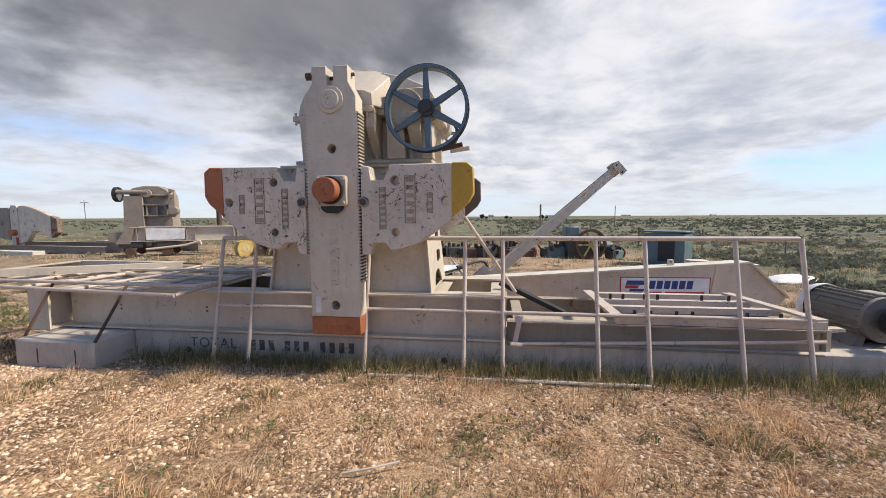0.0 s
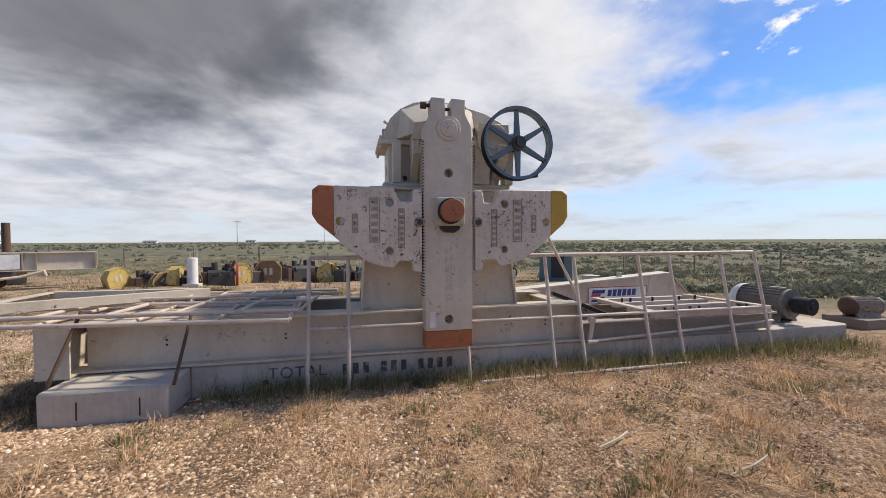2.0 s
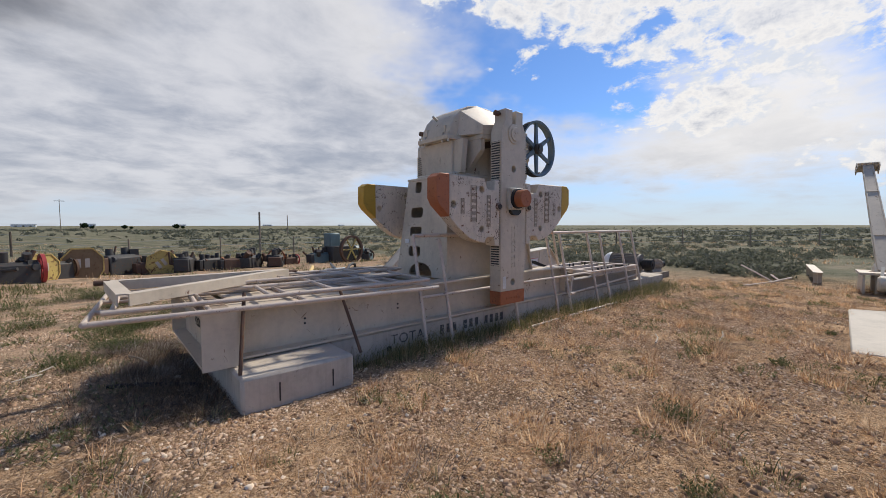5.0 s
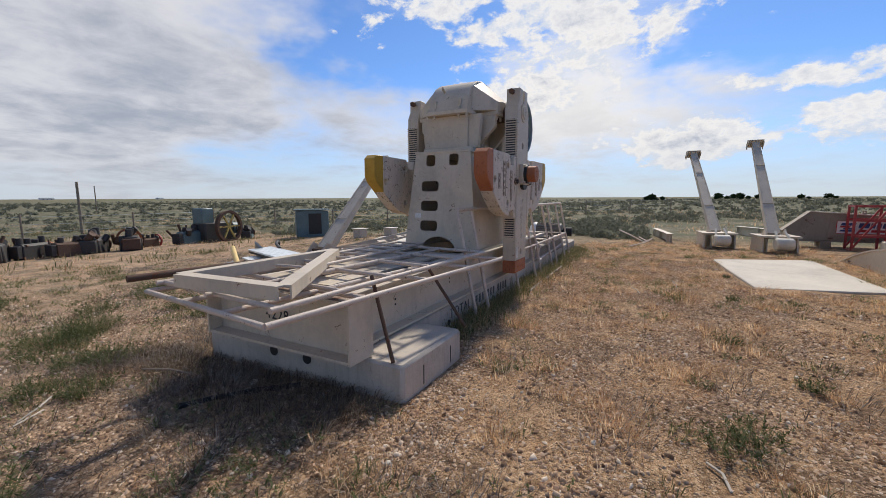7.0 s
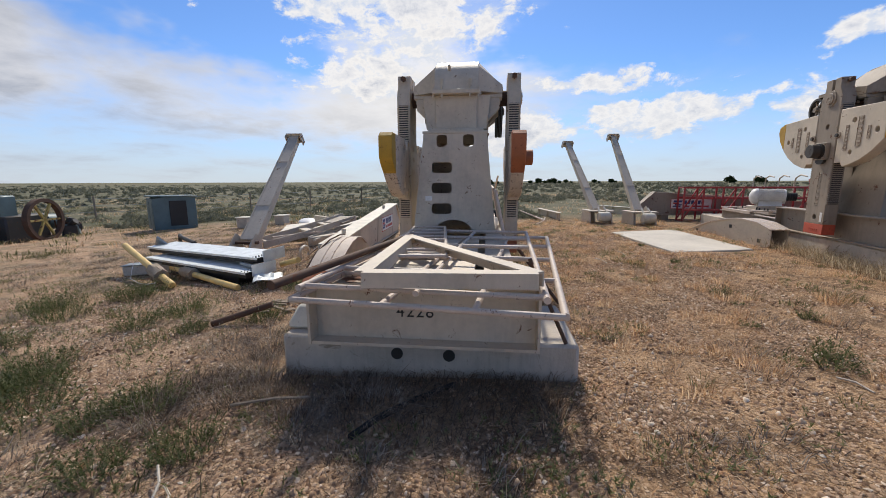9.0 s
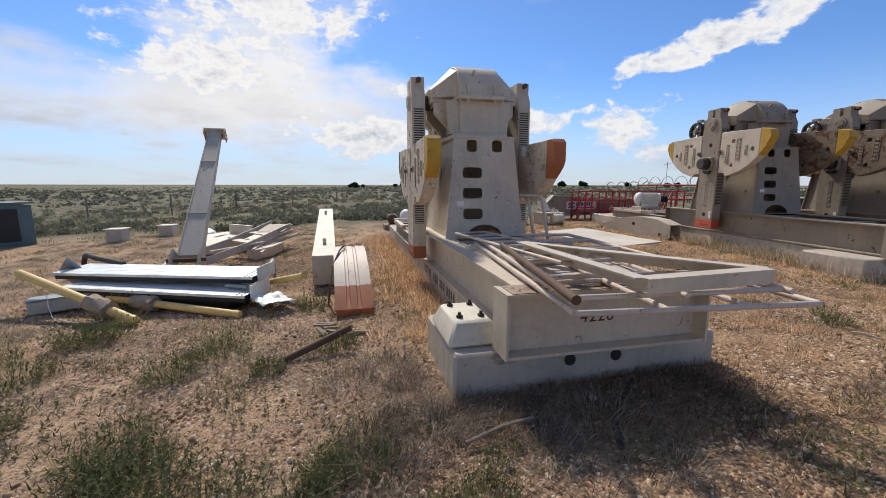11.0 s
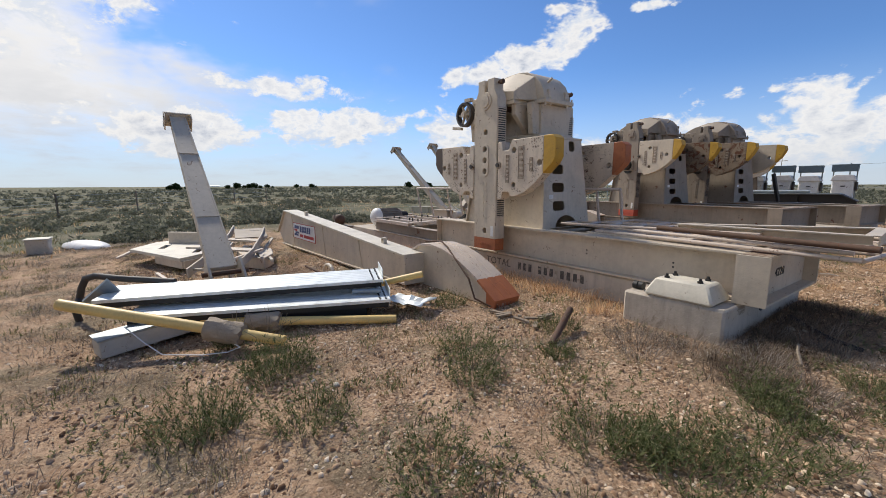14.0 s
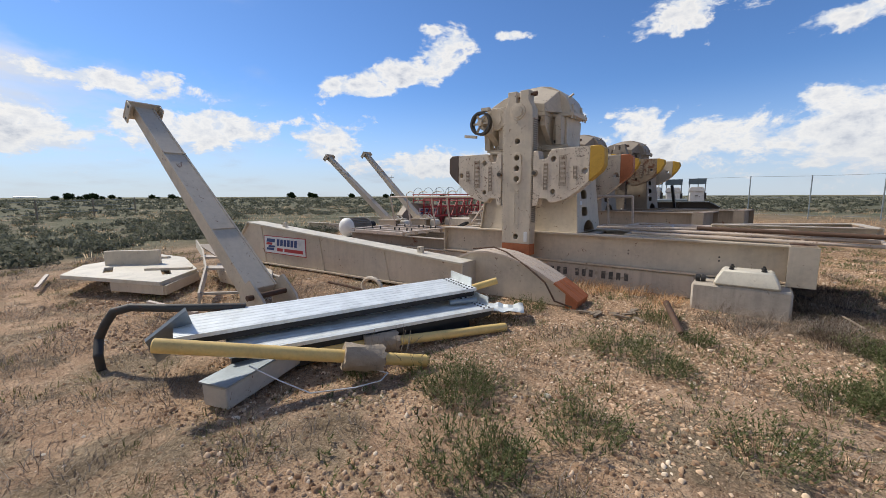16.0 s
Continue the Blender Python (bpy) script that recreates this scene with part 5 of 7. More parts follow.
def angle_frame():
    t = thing("angle_iron_frame", "triangular frame of beige angle iron on the pipe stack", "steel frame")
    a, b, c = (-4.40, 0.24, 0.965), (-4.34, -0.76, 0.965), (-2.78, 0.28, 0.955)
    L = [(-0.05, -0.045), (-0.038, -0.045), (-0.038, 0.033), (0.05, 0.033), (0.05, 0.045), (-0.05, 0.045)]
    for p, q in ((a, b), (a, c), (b, c)):
        bm = bmesh.new()
        along(bm, L, p, q)
        part("angle_bar", bm, PAINT, t)
    bm = bmesh.new()
    tube(bm, (-4.52, 0.74, 0.94), (-2.6, 0.40, 0.94), 0.028, 14)
    solid("dark_pipe", bm, RUST, "dark rusty pipe lying on the stack", "pipe")
    bm = bmesh.new()
    box(bm, (-2.6, 0.05, 0.803), (1.9, 0.85, 0.02))
    solid("deck_plate", bm, PAINT, "flat beige deck plate on the skid", "plate")


angle_frame()
for p, q in (((-3.52, -0.80, 0.93), (-3.64, -1.08, 0.30)), ((-2.60, -0.76, 0.88), (-2.60, -1.20, 0.30))):
    bm = bmesh.new()
    tube(bm, p, q, 0.016, 8)
    solid("leaning_rod", bm, RUST, "dark rusty rod leaning against the skid", "rod", group="leaning rods")


def bearing_housing():
    t = thing("bearing_housing", "cream painted bearing cap on the concrete block", "bearing housing", pose(-3.22, 0.97, 0.30))
    bm = bmesh.new()
    lo = [(-0.33, -0.22), (0.33, -0.22), (0.33, 0.22), (-0.33, 0.22)]
    hi = [(-0.25, -0.15), (0.25, -0.15), (0.25, 0.15), (-0.25, 0.15)]
    a = [bm.verts.new((x, y, 0)) for x, y in lo]
    a2 = [bm.verts.new((x * 0.97, y * 0.97, 0.05)) for x, y in lo]
    b = [bm.verts.new((x, y, 0.19)) for x, y in hi]
    bm.faces.new(a), bm.faces.new(b)
    for p, q in ((a, a2), (a2, b)):
        for i in range(4):
            bm.faces.new((p[i], p[(i + 1) % 4], q[(i + 1) % 4], q[i]))
    part("cap", bm, CREAM, t, bevel=0.02)
    for x in (-0.16, 0.16):
        for y in (-0.09, 0.09):
            bm = bmesh.new()
            tube(bm, (x, y, 0.18), (x, y, 0.235), 0.014, 8)
            tube(bm, (x, y, 0.19), (x, y, 0.21), 0.028, 6)
            part("bolt", bm, BLACK, t)
    for x in (-2.80, -2.74):
        bm = bmesh.new()
        tube(bm, (x, 1.02, 0.34), (x + 0.05, 1.02, 0.34), 0.045, 14)
        solid("bushing", bm, BLACK, "small black round bushing on the concrete", "bushing", group="bushings")


bearing_housing()
bm = bmesh.new()
tube(bm, (1.32, -0.66, 1.62), (1.86, -0.48, 0.80), 0.018, 10)
solid("leaning_pole", bm, PIPE_PAINT, "thin pale pole leaning on the skid", "pole")
bm = bmesh.new()
for a, b in (((1.70, -0.05, 0.83), (1.95, -0.12, 0.73)), ((1.95, -0.12, 0.73), (2.42, -0.28, 0.53))):
    bar(bm, a, b, 0.10, 0.05)
solid("drive_belts", bm, RUBBER, "black drive belts hanging over the skid end", "belts")
for a, b, r, lab in (((-3.47, -3.11, 0.05), (-3.67, -3.20, 0.04), 0.008, "pale dry stick on the gravel"), ((-5.11, 1.10, -0.01), (-4.88, 1.24, 0.04), 0.007, "pale dry stick on bare earth"),
                     ((-4.96, 1.14, 0.0), (-5.16, 0.98, 0.02), 0.006, "thin dry stalk on bare earth"), ((1.05, -2.49, 0.08), (0.72, -2.62, 0.06), 0.008, "dry stalk lying in the straw"),
                     ((1.30, -3.14, 0.08), (1.67, -3.08, 0.13), 0.006, "dry stalk bent over the straw"), ((-4.11, 0.75, 0.02), (-4.25, 1.26, 0.01), 0.012, "dark rotten stick by the block")):
    bm = bmesh.new()
    m_ = [(p + q) / 2 for p, q in zip(a, b)]
    bent(bm, [a, (m_[0] + 0.02, m_[1] - 0.02, m_[2] + 0.012), b], r, 6)
    solid("dry_stick", bm, WOOD if "dark" in lab else TAN, lab, "stick", group="dry sticks")
bm = bmesh.new()
bmesh.ops.create_grid(bm, x_segments=9, y_segments=7, size=0.5, matrix=Matrix.Translation((-0.86, 2.92, 0.05)) @ Matrix.Rotation(0.5, 4, "Z") @ Matrix.Diagonal((0.55, 0.42, 1, 1)))
for v in bm.verts:
    v.co.z += 0.07 * noise.noise(v.co * 9) + 0.03 * noise.noise(v.co * 23)
crumple = solid("crumpled_sheet", bm, GALV, "crumpled pale metal sheet at the end of the pile", "metal sheet", smooth=20)
crumple.modifiers.new("thickness", "SOLIDIFY").thickness = 0.004


def motor(m, label, shell, cover):
    """An electric motor with its axis along y, fan cover at +y."""
    t = thing("electric_motor", label, "electric motor", m, "motors")
    bm = bmesh.new()
    tube(bm, (0, -0.42, 0.30), (0, 0.30, 0.30), 0.225, 28)
    part("stator", bm, shell, t)
    for i in range(22):
        a = 2 * math.pi * (i + 0.5) / 22
        if math.sin(a) < -0.8:
            continue
        bm = bmesh.new()
        c, s = math.cos(a), math.sin(a)
        bar(bm, (0.235 * c, -0.40, 0.30 + 0.235 * s), (0.235 * c, 0.28, 0.30 + 0.235 * s), 0.008, 0.04, (c, 0, s))
        part("fin", bm, shell, t)
    bm = bmesh.new()
    bmesh.ops.create_uvsphere(bm, u_segments=24, v_segments=12, radius=0.27, matrix=Matrix.Translation((0, 0.30, 0.30)) @ Matrix.Diagonal((1, 0.75, 1, 1)))
    bmesh.ops.bisect_plane(bm, geom=bm.verts[:] + bm.edges[:] + bm.faces[:], plane_co=(0, 0.26, 0), plane_no=(0, 1, 0), clear_inner=True)
    part("fan_cover", bm, cover, t, "pale domed fan cover")
    bm = bmesh.new()
    tube(bm, (0, -0.46, 0.30), (0, -0.41, 0.30), 0.24, 28)
    part("end_bell", bm, shell, t)
    bm = bmesh.new()
    for y in (-0.72, -0.66, -0.60, -0.54):
        tube(bm, (0, y - 0.028, 0.30), (0, y + 0.028, 0.30), 0.135, 24)
    tube(bm, (0, -0.76, 0.30), (0, -0.46, 0.30), 0.06, 16)
    part("pulley", bm, RUBBER, t, "black grooved pulley")
    bm = bmesh.new()
    box(bm, (0.24, -0.05, 0.42), (0.16, 0.26, 0.22))
    part("terminal_box", bm, shell, t, bevel=0.01)
    for x in (-0.2, 0.2):
        bm = bmesh.new()
        prism(bm, [(x - 0.06, 0.0), (x + 0.06, 0.0), (x * 0.6 + 0.03, 0.14), (x * 0.6 - 0.03, 0.14)], -0.38, 0.24, "y")
        part("foot", bm, shell, t)
    return t


motor(pose(5.42, -0.02, 0.30, 0, 0, 4) @ Matrix.Scale(0.94, 4), "grey finned electric motor with a pale fan cover", MOTOR_GREY, WHITE)
motor(pose(8.15, 0.35, 0.13, 0, 0, 75) @ Matrix.Scale(0.66, 4), "rusty electric motor standing beyond the foundation", CAST, RUST)
bm = bmesh.new()
box(bm, (8.15, 0.35, 0.045), (0.8, 0.7, 0.17))
solid("timber_pallet", bm, WOOD, "weathered timber base under a rusty motor", "timber")
bm = bmesh.new()
for pts in (((7.3, -2.1, 0.05), (8.2, -2.5, 0.10), (9.3, -2.7, 0.13)), ((8.2, -2.5, 0.10), (8.5, -2.1, 0.28), (8.9, -1.7, 0.42)), ((8.6, -2.57, 0.10), (9.2, -2.3, 0.18))):
    bent(bm, pts, 0.022, 6)
solid("dead_branch", bm, PIPE_PAINT, "bare pale dead branch on the ground", "branch")
motor(pose(6.0, -8.5, 0.80, 0, 0, -25) @ Matrix.Scale(0.86, 4), "white electric motor on the second unit's frame", WHITE, WHITE)
bm = bmesh.new()
box(bm, (6.0, -8.5, 0.40), (0.5, 0.8, 0.80))
solid("motor_stand", bm, PAINT, "beige steel stand under a motor", "stand", bevel=0.01)


def maker_sign(parent, x0, x1, z0, z1, y, s):
    """A white board with a blue and red emblem and plain bars for its words; it faces s along y."""
    bm = bmesh.new()
    prism(bm, [(x0, z0), (x1, z0), (x1, z1), (x0, z1)], y, y + s * 0.006, "y")
    sign = part("sign", bm, SIGN_RED, parent, "white maker's board with red edge")
    w, h = x1 - x0, z1 - z0

    def bit(a, b, c, d, mat, nm, k=0.008, slant=0.0):
        if s > 0:
            a, b, slant = 1 - b, 1 - a, -slant
        bm = bmesh.new()
        prism(bm, [(x0 + a * w, z0 + c * h), (x0 + b * w, z0 + c * h), (x0 + b * w + slant, z0 + d * h), (x0 + a * w + slant, z0 + d * h)], y + s * 0.002, y + s * k, "y")
        part(nm, bm, mat, sign)

    bit(0.012, 0.988, 0.04, 0.96, SIGN_WHITE, "board")
    bit(0.06, 0.27, 0.64, 0.84, SIGN_BLUE, "emblem", 0.010, 0.03)
    bit(0.05, 0.20, 0.48, 0.62, SIGN_RED, "emblem", 0.010, 0.02)
    bit(0.10, 0.26, 0.34, 0.46, SIGN_BLUE, "emblem", 0.010, 0.02)
    bit(0.05, 0.24, 0.18, 0.32, SIGN_BLUE, "emblem", 0.010, 0.02)
    for i in range(6):
        bit(0.32 + i * 0.083, 0.385 + i * 0.083, 0.47, 0.84, SIGN_BLUE, "word_bar", 0.010, 0.02)
    for i, (a, b) in enumerate(((0.32, 0.46), (0.50, 0.93))):
        bit(a, b, 0.16, 0.34, SIGN_RED, "word_bar", 0.010, 0.01)


def walking_beam(m, label, signs=(-1, 1)):
    """A deep tapered girder lying on the ground, its length along x, 6.4 m."""
    t = thing("walking_beam", label, "walking beam", m, "walking beams")
    prof = [(0.0, 0.05), (6.1, 0.0), (6.42, 0.26), (5.80, 0.86), (0.0, 0.46)]
    bm = bmesh.new()
    prism(bm, prof, -0.13, 0.13, "y")
    web = part("web", bm, PAINT, t, bevel=0.004)
    for p, q, nm in (((0.0, 0, 0.46), (5.80, 0, 0.86), "top_flange"), ((5.80, 0, 0.86), (6.42, 0, 0.28), "end_flange"), ((0.0, 0, 0.03), (6.1, 0, -0.02), "bottom_flange")):
        bm = bmesh.new()
        up = (0, 0, 1) if nm != "end_flange" else (0.7, 0, 0.7)
        bar(bm, p, q, 0.36, 0.028, up)
        # the top flange gets a paler colour than the web
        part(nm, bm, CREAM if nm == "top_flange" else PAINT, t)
    for e in (-1, 1):
        for x, z in ((1.6, 0.55), (3.3, 0.66), (5.3, 0.80)):
            bm = bmesh.new()
            prism(bm, [(x - 0.14, 0.02), (x + 0.10, 0.02), (x + 0.02, z - 0.02), (x - 0.02, z - 0.02)], e * 0.13, e * 0.145, "y")
            part("stiffener", bm, PAINT, web)
    bm = bmesh.new()
    box(bm, (0.0, 0, 0.25), (0.03, 0.36, 0.46))
    part("end_plate", bm, PAINT, t)
    for x in (0.9, 4.6):
        bm = bmesh.new()
        z = 0.46 + 0.40 * x / 5.8 + 0.014
        prism(bm, [(x - 0.05, z), (x + 0.05, z), (x + 0.04, z + 0.1), (x - 0.04, z + 0.1)], -0.03, 0.03, "y", [ring((x, z + 0.06), 0.02, 10)])
        part("lifting_lug", bm, PAINT, t)
    for s in signs:
        maker_sign(t, 3.72, 5.20, 0.22, 0.60, s * 0.132, s)
    return t


walking_beam(pose(0.05, 2.30, -0.03, 0, 0, 2.5), "beige tapered walking beam lying on the ground with maker's boards")
# this beam's shaded sides are painted in by swapping to the darker copy
lit_paint, PAINT = PAINT, PAINT_DARK
walking_beam(pose(9.75, -12.62, 0.24, 0, 0, 90), "walking beam with its shaded sides painted dark and a white top edge")
PAINT = lit_paint
bm = bmesh.new()
for y in (-12.0, -9.4, -7.2):
    box(bm, (9.75, y, 0.10), (0.5, 0.25, 0.25))
solid("timber_blocking", bm, WOOD, "timber blocks under the walking beam", "timber", kind="stuff")


def horse_head(m, label, tip, half=0.23):
    """A curved horse head lying with its arc up, the painted end at -x."""
    t = thing("horse_head", label, "horse head", m, "horse heads")
    arc = [(0.45, 0.50), (0.2, 0.62), (-0.1, 0.655), (-0.4, 0.62), (-0.7, 0.53), (-0.95, 0.42), (-1.15, 0.31), (-1.32, 0.20), (-1.47, 0.09)]
    low = [(-1.44, 0.0), (0.2, 0.0), (0.45, 0.12)]
    for e in (-1, 1):
        bm = bmesh.new()
        prism(bm, [(x + (0.02 if x < -1 else 0), z - 0.02) for x, z in arc] + low, e * (half - 0.045), e * (half - 0.03), "y")
        part("side_plate", bm, PAINT, t)
    for lo, hi, mat, nm in ((0, 6, PIPE_PAINT, "arc_plate"), (6, 8, tip, "painted_tip")):
        bm = bmesh.new()
        pts = arc[lo:hi + 1]
        rows = []
        for k, (x, z) in enumerate(pts):
            a, b = arc[max(0, lo + k - 1)], arc[min(len(arc) - 1, lo + k + 1)]
            n = Vector((-(b[1] - a[1]), 0, b[0] - a[0])).normalized() * -1
            rows.append([bm.verts.new((x + n.x * g, y, z + n.z * g)) for y, g in
                         ((-half, 0), (-0.09, 0), (-0.08, -0.015), (-0.05, -0.015), (-0.04, 0), (0.04, 0), (0.05, -0.015), (0.08, -0.015), (0.09, 0), (half, 0), (half, -0.03), (-half, -0.03))])
        for a, b in zip(rows, rows[1:]):
            for i in range(len(a)):
                j = (i + 1) % len(a)
                bm.faces.new((a[i], a[j], b[j], b[i]))
        bm.faces.new(rows[0]), bm.faces.new(rows[-1])
        part(nm, bm, mat, t)
    bm = bmesh.new()
    prism(bm, [(-1.47, 0.088), (-1.44, -0.02), (-1.30, -0.02), (-1.30, 0.195)], -half + 0.012, half - 0.012, "y")
    part("tip_box", bm, tip, t, "orange painted end")
    return t


horse_head(pose(-0.05, 1.92, -0.05, 0, 0, 2), "curved beige horse head with an orange painted end", ORANGE)
bm = bmesh.new()
bent(bm, [(0.15, 2.02, 0.60), (-0.2, 1.98, 0.645), (-0.45, 2.05, 0.60), (-0.8, 2.14, 0.45), (-1.1, 2.17, 0.26), (-1.25, 2.19, 0.03), (-1.45, 2.10, -0.04)], 0.012, 8)
solid("wire_rope", bm, RUST, "dark wire rope draped over the horse head", "rope")
grey_head = horse_head(pose(3.62, -6.80, -0.04, 0, 0, 182) @ Matrix.Diagonal((1.75, 1.05, 1.0, 1)), "grey curved horse head lying beside the slab", PAINT, 0.2)
for x, z in ((-1.2, 0.15), (-0.35, 0.42), (0.25, 0.20)):
    bm = bmesh.new()
    box(bm, (x, -0.172, z), (0.055, 0.012, 0.085))
    part("dark_hole", bm, BLACK, grey_head)


def leaning_post(base, top, label, slim=1.0):
    """A long tapered post leg, its foot on the ground and its bolted end plate in the air."""
    b, q = Vector(base), Vector(top)
    t = thing("leaning_column", label, "steel column", Matrix.Translation(b), "leaning columns")
    d = q - b
    L = d.length
    z = d.normalized()
    y = Vector((0, 0, 1)).cross(z).normalized()
    x = y.cross(z)
    m = Matrix((x, y, z)).transposed().to_4x4()
    bm = bmesh.new()
    w0, w1, h0, h1 = 0.18 * slim, 0.125 * slim, 0.11, 0.08
    a = [bm.verts.new(m @ Vector((sx * h0, sy * w0, 0.3))) for sx, sy in ((-1, -1), (1, -1), (1, 1), (-1, 1))]
    c = [bm.verts.new(m @ Vector((sx * h1, sy * w1, L))) for sx, sy in ((-1, -1), (1, -1), (1, 1), (-1, 1))]
    bm.faces.new(a), bm.faces.new(c)
    for i in range(4):
        bm.faces.new((a[i], a[(i + 1) % 4], c[(i + 1) % 4], c[i]))
    leg = part("leg", bm, PAINT, t, bevel=0.008)
    for e in (-1, 1):
        bm = bmesh.new()
        p0, p1 = m @ Vector((-h0 - 0.004, e * w0 * 0.98, 0.3)), m @ Vector((-h1 - 0.004, e * w1 * 0.98, L - 0.01))
        bar(bm, p0, p1, 0.022, 0.02, m.to_3x3() @ Vector((-1, 0, 0)))
        part("edge_flange", bm, PAINT, leg)
    bm = bmesh.new()
    box(bm, (0, 0, L + 0.015), (0.30, 0.46, 0.03), m)
    for sy in (-1, 1):
        box(bm, (0, sy * 0.215, L - 0.06), (0.30, 0.02, 0.14), m)
    plate = part("end_plate", bm, PAINT, t, bevel=0.004)
    for sy in (-1, 1):
        for sx in (-1, 1):
            bm = bmesh.new()
            p = m @ Vector((sx * 0.10, sy * 0.222, L - 0.07))
            tube(bm, p, p + (m.to_3x3() @ Vector((0, sy * 0.008, 0))), 0.022, 10)
            part("bolt_hole", bm, BLACK, plate)
    for k in (0.33, 0.72):
        bm = bmesh.new()
        w = w0 + (w1 - w0) * k
        box(bm, (-h0 + 0.02 * k, 0, L * k), (0.03, w * 2 + 0.02, 0.015), m)
        part("band", bm, PAINT, leg)
    # foot: pin bracket
    bm = bmesh.new()
    for e in (-1, 1):
        prism(bm, [(-0.32, -b.z - 0.05), (0.30, -b.z - 0.05), (0.28, 0.28), (0.05, 0.42), (-0.20, 0.20)], e * 0.20, e * 0.23, "y", m=Matrix.Rotation(math.atan2(d.y, d.x), 4, "Z"))
    part("foot_bracket", bm, PAINT, t)
    bm = bmesh.new()
    r = Matrix.Rotation(math.atan2(d.y, d.x), 4, "Z")
    tube(bm, r @ Vector((0.0, -0.3, 0.22)), r @ Vector((0.0, 0.3, 0.22)), 0.035, 12)
    part("foot_pin", bm, RUST, t)
    return t


leaning_post((1.32, 4.68, 0.02), (4.42, 4.92, 2.72), "tall beige steel column leaning with its bolted end in the air")
leaning_post((8.35, -4.42, 0.25), (11.70, -3.85, 3.10), "beige steel column leaning over a foot bracket", 0.76)
leaning_post((7.85, -5.68, 0.25), (11.25, -5.60, 3.32), "beige steel column leaning over a foot bracket", 0.76)
for x, y in ((8.3, -4.4), (7.8, -5.68)):
    t = thing("post_support", "low beige steel stand with a pale round bearing", "stand", pose(x, y, 0.0, 0, 0, 8), "post stands")
    for e in (-1, 1):
        bm = bmesh.new()
        prism(bm, [(-0.38, -0.05), (0.5, -0.05), (0.45, 0.44), (-0.30, 0.44)], e * 0.40, e * 0.36, "y")
        part("side_plate", bm, PAINT, t)
    bm = bmesh.new()
    box(bm, (0.05, 0, 0.47), (0.8, 0.9, 0.05))
    part("top_plate", bm, PAINT, t)
    bm = bmesh.new()
    tube(bm, (-0.55, -0.2, 0.30), (-0.55, 0.2, 0.30), 0.16, 20)
    part("bearing", bm, CREAM, t, "pale round bearing block", bevel=0.03)
    for e in (-1, 1):
        bm = bmesh.new()
        bar(bm, (-0.5, e * 0.14, 0.42), (-0.25, e * 0.10, 0.62), 0.05, 0.03)
        part("strap", bm, CREAM, t)


